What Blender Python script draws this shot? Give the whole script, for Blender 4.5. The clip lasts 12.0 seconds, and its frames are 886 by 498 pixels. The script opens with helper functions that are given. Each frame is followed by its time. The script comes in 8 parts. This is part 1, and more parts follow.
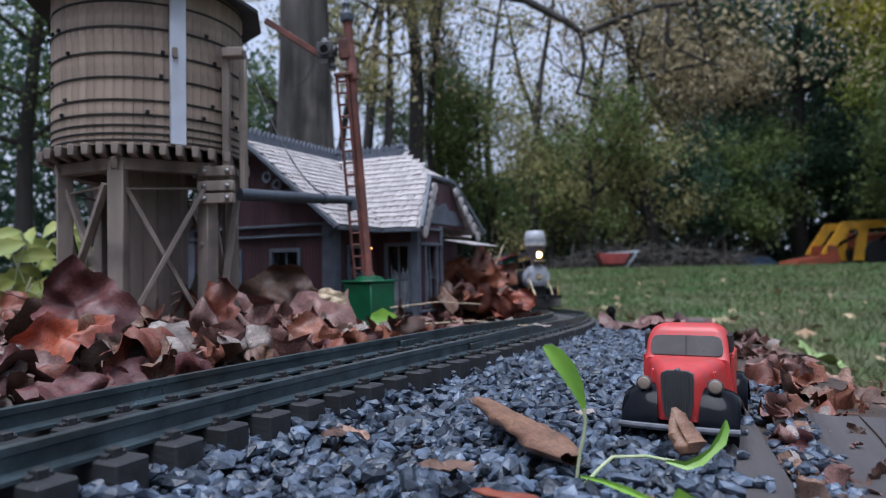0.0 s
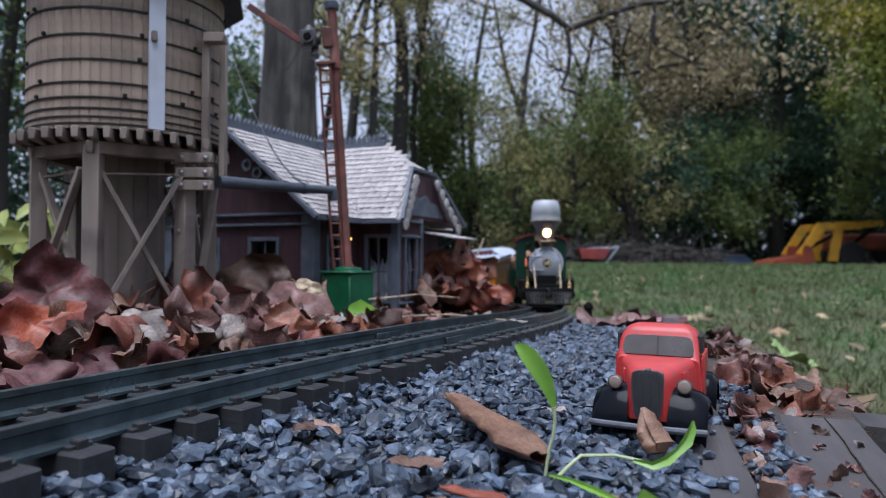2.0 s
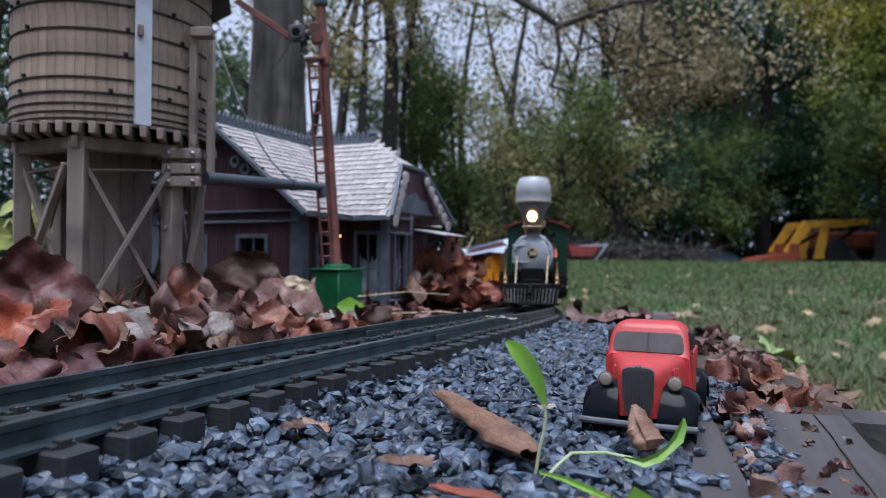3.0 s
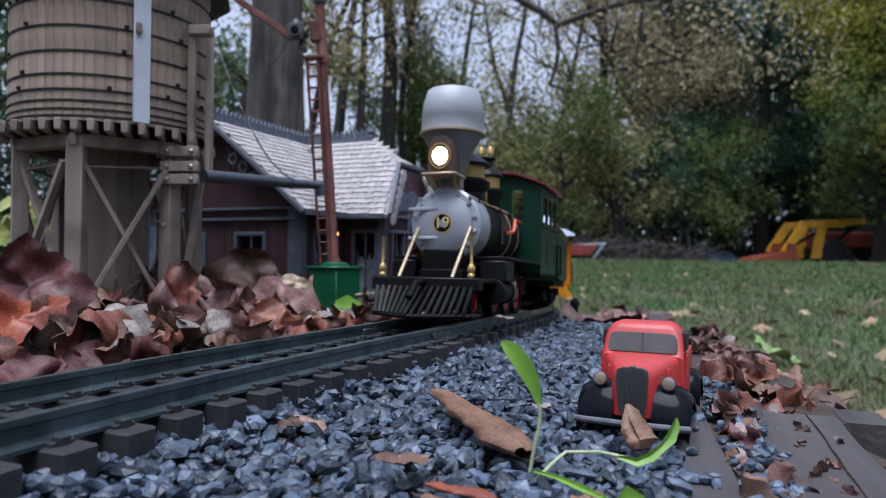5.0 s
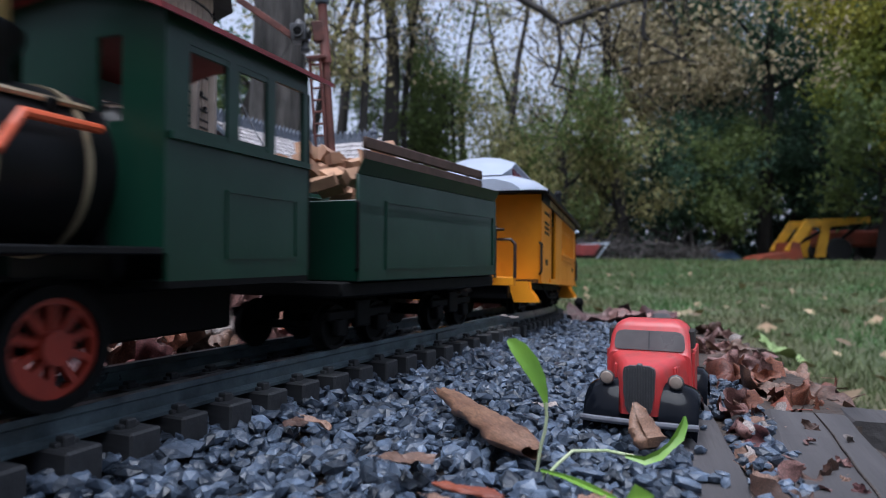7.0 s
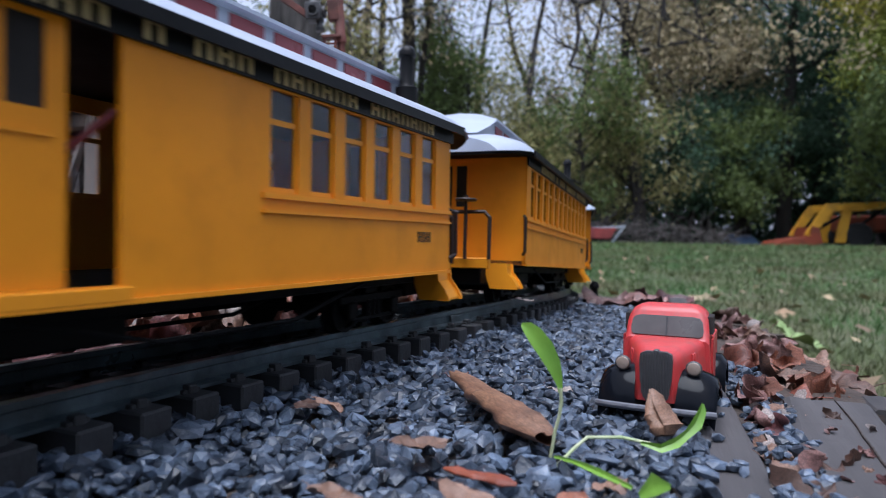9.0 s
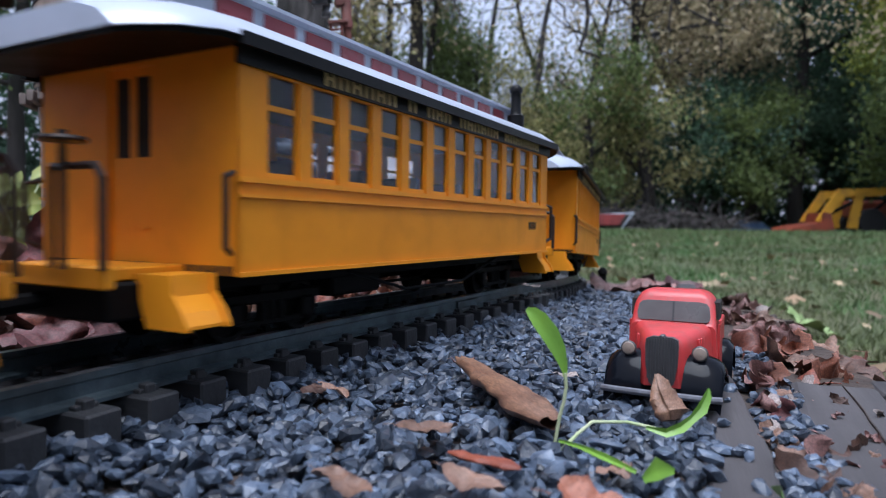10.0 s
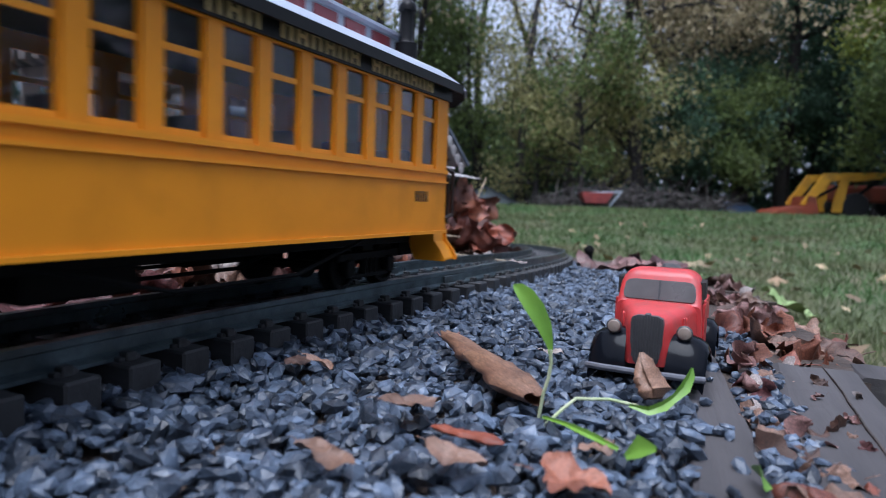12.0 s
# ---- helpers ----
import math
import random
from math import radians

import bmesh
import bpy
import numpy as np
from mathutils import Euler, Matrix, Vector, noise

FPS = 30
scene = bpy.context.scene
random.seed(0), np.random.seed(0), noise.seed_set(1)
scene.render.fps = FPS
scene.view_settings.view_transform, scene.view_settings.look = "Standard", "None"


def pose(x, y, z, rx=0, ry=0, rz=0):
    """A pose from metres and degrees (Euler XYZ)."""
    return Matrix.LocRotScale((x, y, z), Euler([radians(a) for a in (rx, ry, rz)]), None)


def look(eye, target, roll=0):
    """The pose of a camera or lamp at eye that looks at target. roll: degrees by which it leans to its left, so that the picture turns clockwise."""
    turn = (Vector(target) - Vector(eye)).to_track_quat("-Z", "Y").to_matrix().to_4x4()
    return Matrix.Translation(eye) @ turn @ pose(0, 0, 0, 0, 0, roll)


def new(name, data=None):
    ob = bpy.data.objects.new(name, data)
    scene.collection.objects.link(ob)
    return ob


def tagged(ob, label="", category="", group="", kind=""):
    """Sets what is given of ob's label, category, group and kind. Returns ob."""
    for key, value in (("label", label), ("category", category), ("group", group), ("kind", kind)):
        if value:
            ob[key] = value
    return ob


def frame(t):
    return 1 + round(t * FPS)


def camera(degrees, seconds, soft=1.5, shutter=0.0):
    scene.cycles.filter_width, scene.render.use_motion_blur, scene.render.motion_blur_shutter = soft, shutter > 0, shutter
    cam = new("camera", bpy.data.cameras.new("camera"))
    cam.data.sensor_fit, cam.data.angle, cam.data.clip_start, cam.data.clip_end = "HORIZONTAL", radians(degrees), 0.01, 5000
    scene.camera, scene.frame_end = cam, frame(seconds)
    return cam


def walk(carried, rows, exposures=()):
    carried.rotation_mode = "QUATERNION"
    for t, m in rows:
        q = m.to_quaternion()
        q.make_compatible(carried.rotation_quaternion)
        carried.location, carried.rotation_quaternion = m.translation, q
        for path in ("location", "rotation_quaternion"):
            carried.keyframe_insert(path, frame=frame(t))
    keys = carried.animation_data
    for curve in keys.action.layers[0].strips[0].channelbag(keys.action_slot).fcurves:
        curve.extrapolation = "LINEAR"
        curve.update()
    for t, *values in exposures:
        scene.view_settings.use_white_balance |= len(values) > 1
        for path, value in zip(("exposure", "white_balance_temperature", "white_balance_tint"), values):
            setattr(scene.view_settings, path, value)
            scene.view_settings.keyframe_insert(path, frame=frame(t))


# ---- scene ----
cam = camera(68.0, 12.0, soft=1.0, shutter=0.35)
PATH = [
    (0, (-0.00382, -0.01577, 0.04898), (-0.04763, 0.98280, 0.07948), -1.10),
    (0.5, (-0.00299, -0.01647, 0.04996), (-0.04804, 0.98223, 0.07410), -0.84),
    (1, (-0.00196, -0.01522, 0.05004), (-0.03759, 0.98403, 0.06525), -0.44),
    (1.5, (-0.00098, -0.01474, 0.05035), (-0.02801, 0.98474, 0.06811), -0.02),
    (2, (-0.00186, -0.01552, 0.05056), (-0.01781, 0.98421, 0.06780), 0.22),
    (2.5, (-0.00183, -0.01339, 0.04995), (-0.00428, 0.98648, 0.06579), 0.18),
    (3, (-0.00206, -0.01356, 0.05024), (-0.00194, 0.98635, 0.06367), 0.25),
    (5, (-0.00163, -0.01541, 0.05101), (0.00172, 0.98453, 0.06122), 0.53),
    (5.5, (-0.00161, -0.01575, 0.05093), (0.00277, 0.98417, 0.06224), 0.32),
    (6, (-0.00196, -0.01557, 0.05059), (0.00325, 0.98434, 0.06318), 0.32),
    (6.5, (-0.00204, -0.01468, 0.05030), (-0.00014, 0.98523, 0.06313), 0.29),
    (8.5, (-0.00265, -0.01149, 0.05015), (-0.01620, 0.98838, 0.04175), 0.57),
    (9, (-0.00187, -0.01001, 0.05008), (-0.02583, 0.98957, 0.03380), 0.71),
    (9.5, (-0.00133, -0.01018, 0.04972), (-0.03762, 0.98888, 0.02595), 0.54),
    (10, (-0.00074, -0.00972, 0.04959), (-0.03750, 0.98895, 0.01329), 0.55),
    (10.5, (-0.00047, -0.00925, 0.04952), (-0.02978, 0.98921, 0.00248), 0.66),
    (11, (-0.00092, -0.00874, 0.04949), (-0.02319, 0.98937, -0.00778), 1.04),
    (11.5, (-0.00100, -0.00861, 0.04923), (-0.01963, 0.98903, -0.01675), 1.50),
    (12, (-0.00097, -0.00770, 0.04932), (-0.01739, 0.98937, -0.02541), 1.97),
]
walk(cam, [(t, look(eye, target, roll)) for t, eye, target, roll in PATH], [(0, 0.75, 5480, 9), (7, 0.75, 5480, 9), (9, 0.93, 5450, 10), (12, 0.95, 5350, 10)])
cam.data.dof.use_dof = True
cam.data.dof.focus_distance, cam.data.dof.aperture_fstop = 0.27, 18.0

# ---- light: dusk under thin cloud, soft sky light, weak wide sun high behind the camera ----
world = bpy.data.worlds.new("world")
scene.world = world
world.use_nodes = True
wn = world.node_tree.nodes
sky = wn.new("ShaderNodeTexSky")
sky.sky_type, sky.sun_disc = "NISHITA", False
sky.sun_elevation, sky.sun_rotation = radians(74), radians(195)
sky.air_density, sky.dust_density, sky.ozone_density = 1.0, 10.0, 0.6
wn["Background"].inputs["Strength"].default_value = 0.145
veil = wn.new("ShaderNodeMix")  # thin even cloud over the whole sky
veil.data_type = "RGBA"
veil.inputs[0].default_value, veil.inputs[7].default_value = 0.72, (3.2, 3.2, 3.6, 1)
world.node_tree.links.new(sky.outputs["Color"], veil.inputs[6])
world.node_tree.links.new(veil.outputs[2], wn["Background"].inputs["Color"])
sun = new("sun", bpy.data.lights.new("sun", "SUN"))
sun.data.energy, sun.data.angle, sun.data.color = 1.7, radians(40), (1.0, 0.97, 0.95)
sun.matrix_world = look((-0.4, -1.4, 5), (0, 0, 0))


# ---- materials ----
def mat(name, color, rough=0.6, metal=0.0, color2=None, scale=60.0, bump=0.15, bump_scale=300.0, spec=0.5, stretch=(1, 1, 1),
        island=0.0, obj_random=0.0, dirt_shade=None, dirt_shade_scale=25.0, emit=0.0, bump_dist=0.001, coat=0.0):
    """A surface with two scales of colour variation, roughness breakup and fine relief."""
    m = bpy.data.materials.new(name)
    m.use_nodes = True
    nt = m.node_tree
    n, l = nt.nodes, nt.links
    b = n["Principled BSDF"]
    b.inputs["Metallic"].default_value = metal
    b.inputs["Specular IOR Level"].default_value = spec
    b.inputs["Coat Weight"].default_value = coat
    tc, mp = n.new("ShaderNodeTexCoord"), n.new("ShaderNodeMapping")
    mp.inputs["Scale"].default_value = stretch
    l.new(tc.outputs["Object"], mp.inputs["Vector"])
    n1 = n.new("ShaderNodeTexNoise")
    n1.inputs["Scale"].default_value, n1.inputs["Detail"].default_value = scale, 6
    l.new(mp.outputs["Vector"], n1.inputs["Vector"])
    ramp = n.new("ShaderNodeMapRange")
    ramp.inputs["From Min"].default_value, ramp.inputs["From Max"].default_value = 0.32, 0.68
    l.new(n1.outputs["Fac"], ramp.inputs["Value"])
    mix = n.new("ShaderNodeMix")
    mix.data_type = "RGBA"
    c2 = color2 or tuple(c * 0.72 for c in color)
    mix.inputs[6].default_value, mix.inputs[7].default_value = (*color, 1), (*c2, 1)
    l.new(ramp.outputs["Result"], mix.inputs[0])
    out = mix.outputs[2]
    if dirt_shade:
        n2 = n.new("ShaderNodeTexNoise")
        n2.inputs["Scale"].default_value, n2.inputs["Detail"].default_value = dirt_shade_scale, 8
        l.new(tc.outputs["Object"], n2.inputs["Vector"])
        r2 = n.new("ShaderNodeMapRange")
        r2.inputs["From Min"].default_value, r2.inputs["From Max"].default_value = 0.5, 0.72
        r2.inputs["To Max"].default_value = 0.75
        l.new(n2.outputs["Fac"], r2.inputs["Value"])
        md = n.new("ShaderNodeMix")
        md.data_type = "RGBA"
        l.new(r2.outputs["Result"], md.inputs[0])
        l.new(out, md.inputs[6])
        md.inputs[7].default_value = (*dirt_shade, 1)
        out = md.outputs[2]
    if island or obj_random:
        hv = n.new("ShaderNodeHueSaturation")
        if island:
            src = n.new("ShaderNodeNewGeometry").outputs["Random Per Island"]
        else:
            src = n.new("ShaderNodeObjectInfo").outputs["Random"]
        amount = island or obj_random
        mr = n.new("ShaderNodeMapRange")
        mr.inputs["To Min"].default_value, mr.inputs["To Max"].default_value = 1 - amount, 1 + amount
        l.new(src, mr.inputs["Value"])
        l.new(mr.outputs["Result"], hv.inputs["Value"])
        l.new(out, hv.inputs["Color"])
        out = hv.outputs["Color"]
    l.new(out, b.inputs["Base Color"])
    rr = n.new("ShaderNodeMapRange")
    rr.inputs["To Min"].default_value, rr.inputs["To Max"].default_value = max(rough - 0.12, 0.03), min(rough + 0.12, 1)
    l.new(n1.outputs["Fac"], rr.inputs["Value"])
    l.new(rr.outputs["Result"], b.inputs["Roughness"])
    if bump:
        n3 = n.new("ShaderNodeTexNoise")
        n3.inputs["Scale"].default_value, n3.inputs["Detail"].default_value = bump_scale, 5
        l.new(mp.outputs["Vector"], n3.inputs["Vector"])
        bp = n.new("ShaderNodeBump")
        bp.inputs["Strength"].default_value, bp.inputs["Distance"].default_value = bump, bump_dist
        l.new(n3.outputs["Fac"], bp.inputs["Height"])
        l.new(bp.outputs["Normal"], b.inputs["Normal"])
    if emit:
        b.inputs["Emission Color"].default_value, b.inputs["Emission Strength"].default_value = (*color, 1), emit
    return m


M = {
    "gravel": mat("slate_gravel", (0.090, 0.117, 0.165), 0.36, 0, (0.016, 0.023, 0.037), 150, 0.8, 700, island=0.7, bump_dist=0.0006),
    "tie": mat("brown_plastic_tie", (0.027, 0.028, 0.031), 0.6, 0, (0.014, 0.015, 0.017), 120, 0.3, 600, stretch=(0.2, 1, 1), obj_random=0.2),
    "rail": mat("weathered_brass_rail", (0.12, 0.16, 0.18), 0.32, 0.6, (0.045, 0.062, 0.072), 90, 0.15, 700, dirt_shade=(0.09, 0.085, 0.075)),
    "soil": mat("dark_soil", (0.07, 0.05, 0.04), 0.95, 0, (0.03, 0.022, 0.018), 40, 0.8, 220, bump_dist=0.004),
    "lawn": mat("lawn_soil", (0.045, 0.075, 0.026), 0.95, 0, (0.12, 0.095, 0.055), 1.6, 0.6, 40, dirt_shade=(0.07, 0.09, 0.03), dirt_shade_scale=3, bump_dist=0.02),
    "grass": mat("grass_blade", (0.052, 0.135, 0.030), 0.7, 0, (0.125, 0.12, 0.055), 1.3, 0, island=0.35),
    "timber": mat("grey_weathered_timber", (0.075, 0.068, 0.070), 0.8, 0, (0.034, 0.031, 0.033), 60, 0.9, 200, stretch=(1, 0.08, 1), dirt_shade=(0.05, 0.045, 0.045), bump_dist=0.0012),
    "yellow": mat("coach_yellow_paint", (0.80, 0.295, 0.006), 0.42, 0, (0.72, 0.265, 0.006), 35, 0.05, 400, dirt_shade=(0.64, 0.235, 0.006), dirt_shade_scale=60, spec=0.25),
    "yellow_trim": mat("coach_trim_paint", (0.80, 0.31, 0.010), 0.4, 0, (0.72, 0.275, 0.008), 50, 0, spec=0.3),
    "black": mat("satin_black_paint", (0.007, 0.007, 0.008), 0.36, 0, (0.011, 0.011, 0.012), 70, 0.08, 400, spec=0.14),
    "blackframe": mat("dull_black_iron", (0.006, 0.006, 0.0065), 0.55, 0, (0.008, 0.008, 0.008), 80, 0.15, 400, spec=0.07),
    "green": mat("dark_green_paint", (0.007, 0.036, 0.021), 0.34, 0, (0.005, 0.027, 0.017), 40, 0.05, 300, spec=0.35),
    "silver": mat("silver_grey_paint", (0.40, 0.42, 0.47), 0.42, 0.25, (0.32, 0.34, 0.39), 50, 0.06, 400),
    "stackwhite": mat("pale_grey_paint", (0.44, 0.46, 0.5), 0.5, 0.1, (0.37, 0.39, 0.44), 40, 0.05, 300),
    "chimneygrey": mat("dull_grey_chimney_paint", (0.20, 0.20, 0.23), 0.45, 0.2, (0.15, 0.15, 0.18), 50, 0.06, 400),
    "brass": mat("polished_brass", (0.55, 0.38, 0.15), 0.36, 0.55, (0.44, 0.30, 0.11), 60, 0.05, 400),
    "red": mat("red_roof_paint", (0.23, 0.025, 0.03), 0.5, 0, (0.16, 0.018, 0.02), 50, 0.08, 300),
    "wheelred": mat("red_wheel_paint", (0.34, 0.036, 0.018), 0.45, 0, (0.22, 0.024, 0.013), 80, 0.05, 300),
    "steel": mat("bright_steel", (0.42, 0.43, 0.45), 0.3, 0.9, (0.3, 0.3, 0.32), 90, 0.05, 300),
    "lamp": mat("lit_lamp_lens", (1.0, 0.62, 0.22), 0.3, emit=14.0, bump=0),
    "wood": mat("split_firewood", (0.46, 0.27, 0.16), 0.8, 0, (0.30, 0.16, 0.10), 90, 0.4, 260, stretch=(1, 0.2, 1), island=0.3),
    "brownplank": mat("brown_tender_plank", (0.085, 0.045, 0.032), 0.7, 0, (0.05, 0.027, 0.02), 80, 0.3, 260),
    "roofgrey": mat("silver_coach_roof", (0.46, 0.50, 0.60), 0.33, 0.15, (0.40, 0.44, 0.53), 30, 0.04, 300),
    "pinkglass": mat("red_clerestory_glass", (0.30, 0.05, 0.06), 0.3, 0, (0.22, 0.035, 0.045), 60, 0.05, 300),
    "gold": mat("gold_lettering", (0.78, 0.62, 0.32), 0.5, 0.0, bump=0),
    "darktext": mat("dark_lettering", (0.09, 0.05, 0.02), 0.6, bump=0),
    # near-black colour stands for the shade inside coaches, station and truck
    "interior": mat("shaded_inside", (0.014, 0.011, 0.010), 0.8, bump=0),
    "seat": mat("grey_coach_seat", (0.09, 0.09, 0.10), 0.7, bump=0.1),
    "iron": mat("brown_iron_railing", (0.035, 0.022, 0.018), 0.5, 0.3, bump=0.1),
    "copper": mat("orange_pipe", (0.72, 0.13, 0.05), 0.4, 0.0, bump=0.05),
    "rod": mat("pale_brass_rod", (0.50, 0.40, 0.27), 0.4, 0.5, bump=0.05),
}
glass = bpy.data.materials.new("window_glass")
glass.use_nodes = True
gb = glass.node_tree.nodes["Principled BSDF"]
gb.inputs["Base Color"].default_value, gb.inputs["Roughness"].default_value = (0.9, 0.92, 0.95, 1), 0.04
gb.inputs["Transmission Weight"].default_value, gb.inputs["IOR"].default_value = 1.0, 1.3
M["glass"] = glass


# ---- mesh helpers ----
def link(name, bm, material, parent=None, label="", smooth=False):
    me = bpy.data.meshes.new(name)
    bm.to_mesh(me)
    bm.free()
    for mt in (material if isinstance(material, (list, tuple)) else [material]):
        me.materials.append(mt)
    if smooth:
        me.shade_smooth()
        me.set_sharp_from_angle(angle=radians(38))
    ob = new(name, me)
    if parent is not None:
        ob.parent = parent
    if label:
        ob["label"] = label
    return ob


def part(name, bm, material, parent, label="", smooth=True):
    return link(name, bm, material, parent, label, smooth)


def share(name, me, parent, m, label=""):
    ob = new(name, me)
    ob.parent = parent
    ob.matrix_basis = m
    if label:
        ob["label"] = label
    return ob


def box(bm, x0, x1, y0, y1, z0, z1, bevel=0.0, m=None):
    vs = [bm.verts.new(p) for p in ((x0, y0, z0), (x1, y0, z0), (x1, y1, z0), (x0, y1, z0), (x0, y0, z1), (x1, y0, z1), (x1, y1, z1), (x0, y1, z1))]
    fs = [bm.faces.new([vs[i] for i in f]) for f in ((3, 2, 1, 0), (4, 5, 6, 7), (0, 1, 5, 4), (1, 2, 6, 5), (2, 3, 7, 6), (3, 0, 4, 7))]
    if bevel:
        es = {e for f in fs for e in f.edges}
        r = bmesh.ops.bevel(bm, geom=list(es), offset=bevel, segments=1, affect="EDGES")
        vs = list({v for f in r["faces"] for v in f.verts} | {v for v in vs if v.is_valid})
    if m is not None:
        bmesh.ops.transform(bm, matrix=m, verts=[v for v in vs if v.is_valid])
    return bm


def lathe(bm, profile, seg=24, m=None, cap=True):
    """Turns (radius, height) pairs about z."""
    rings = []
    for r, z in profile:
        rings.append([bm.verts.new((r * math.cos(2 * math.pi * i / seg), r * math.sin(2 * math.pi * i / seg), z)) for i in range(seg)])
    for a, b in zip(rings, rings[1:]):
        for i in range(seg):
            bm.faces.new((a[i], a[(i + 1) % seg], b[(i + 1) % seg], b[i]))
    if cap:
        bm.faces.new(list(reversed(rings[0])))
        bm.faces.new(rings[-1])
    if m is not None:
        bmesh.ops.transform(bm, matrix=m, verts=[v for r in rings for v in r])
    return bm


def rod(bm, a, b, r0, r1=None, seg=8):
    a, b = Vector(a), Vector(b)
    q = (b - a).to_track_quat("Z", "Y").to_matrix().to_4x4()
    return lathe(bm, [(r0, 0), (r1 or r0, (b - a).length)], seg, Matrix.Translation(a) @ q)


def tube(bm, pts, r, seg=8):
    for a, b in zip(pts, pts[1:]):
        rod(bm, a, b, r, r, seg)
    for p in pts[1:-1]:
        bmesh.ops.create_uvsphere(bm, u_segments=seg, v_segments=6, radius=r, matrix=Matrix.Translation(p))
    return bm


def prism(bm, outline, axis, a0, a1):
    """Extrudes a closed outline of 2D points along an axis ('x': points are (y, z), 'y': (x, z), 'z': (x, y))."""
    def at(p, a):
        return {"x": (a, *p), "y": (p[0], a, p[1]), "z": (*p, a)}[axis]
    lo, hi = [bm.verts.new(at(p, a0)) for p in outline], [bm.verts.new(at(p, a1)) for p in outline]
    n = len(outline)
    fs = [bm.faces.new(lo), bm.faces.new(list(reversed(hi)))]
    for i in range(n):
        fs.append(bm.faces.new((lo[i], hi[i], hi[(i + 1) % n], lo[(i + 1) % n])))
    bmesh.ops.recalc_face_normals(bm, faces=fs)
    return bm


def mesh():
    return bmesh.new()


# ---- the line of the track: arcs that follow one another, s in metres, falling gently away ----
S = np.linspace(-2.1, 3.2, 2651)
K1, K2, K3, K4, TH = 0.8522, 0.5866, 0.4226, 1.1, 0.5134
S3, S4 = 0.35, 0.95
ANG = np.where(S < 0, TH + S * K2, np.where(S < S3, TH - S * K1, np.where(S < S4, TH - S3 * K1 - (S - S3) * K3, TH - S3 * K1 - (S4 - S3) * K3 - (S - S4) * K4)))
DS = S[1] - S[0]
CX, CY = np.cumsum(np.sin(ANG)) * DS, np.cumsum(np.cos(ANG)) * DS
I0 = int(np.argmin(abs(S)))
CX, CY = CX - CX[I0] - 0.0385, CY - CY[I0] + 0.3578
SWAY = np.interp(S, (-0.06, 0.05, 0.1, 0.2, 0.3, 0.45, 0.64, 0.8, 1.05), (0, -0.003, -0.006, -0.010, -0.009, -0.001, 0.009, 0.011, 0.002))  # the laid panels wander off the true arc
SWAY = np.convolve(np.pad(SWAY, 40, mode="edge"), np.hanning(81) / np.hanning(81).sum(), mode="valid")
CX, CY = CX + np.cos(ANG) * SWAY, CY - np.sin(ANG) * SWAY
ANG = np.arctan2(np.gradient(CX), np.gradient(CY))
CZ = -0.05 * (np.sqrt((S - 0.1) ** 2 + 0.0036) + (S - 0.1)) / 2
CZ = np.maximum(CZ, -0.06)
RAIL = 0.0084


def on_track(s, side=0.0, z=0.0):
    a = float(np.interp(s, S, ANG))
    return Vector((float(np.interp(s, S, CX)) + math.cos(a) * side, float(np.interp(s, S, CY)) - math.sin(a) * side, float(np.interp(s, S, CZ)) + z))


def track_pose(s, z=0.0):
    """Local +y runs up the line (away), +x to the open side."""
    a = on_track(s - 0.01), on_track(s + 0.01)
    d = (a[1] - a[0]).normalized()
    x = Vector((d.y, -d.x, 0)).normalized()
    up = x.cross(d)
    return Matrix.Translation(on_track(s, 0, 0) + up * z) @ Matrix((x, d, up)).transposed().to_4x4()


def car_pose(s, half):
    """A vehicle on two trucks half a wheelbase before and behind s, facing down the line (local +y forward), z = 0 on the rail top."""
    a, b = on_track(s + half, 0, RAIL), on_track(s - half, 0, RAIL)
    d = (b - a).normalized()
    x = Vector((d.y, -d.x, 0)).normalized()
    return Matrix.Translation((a + b) / 2) @ Matrix((x, d, x.cross(d))).transposed().to_4x4()


# ---- ground: lawn rising gently to the wood ----
def lawn_z(x, y):
    d = math.hypot(x, y)
    k = min(d / 16.0, 1.0)
    return -0.30 + 0.25 * k * k * (3 - 2 * k) + (0.012 * noise.noise(Vector((x * 0.7, y * 0.7, 0))) if d < 40 else 0) + max(0, d - 22) * 0.004


def build_ground():
    bm = mesh()
    rs = [0, 0.4, 0.8, 1.2, 1.7, 2.3, 3, 4, 5.2, 6.6, 8.2, 10, 12, 14.5, 17, 20, 25, 35, 60, 120, 300]
    seg = 72
    centre = bm.verts.new((0, 0, lawn_z(0, 0)))
    prev = None
    for r in rs[1:]:
        ring = [bm.verts.new((r * math.cos(a), r * math.sin(a), lawn_z(r * math.cos(a), r * math.sin(a)))) for a in (2 * math.pi * i / seg for i in range(seg))]
        for i in range(seg):
            if prev:
                bm.faces.new((prev[i], ring[i], ring[(i + 1) % seg], prev[(i + 1) % seg]))
            else:
                bm.faces.new((centre, ring[i], ring[(i + 1) % seg]))
        prev = ring
    tagged(link("ground", bm, M["lawn"], smooth=True), "green autumn lawn with scattered fallen leaves", "lawn", kind="structure")


build_ground()

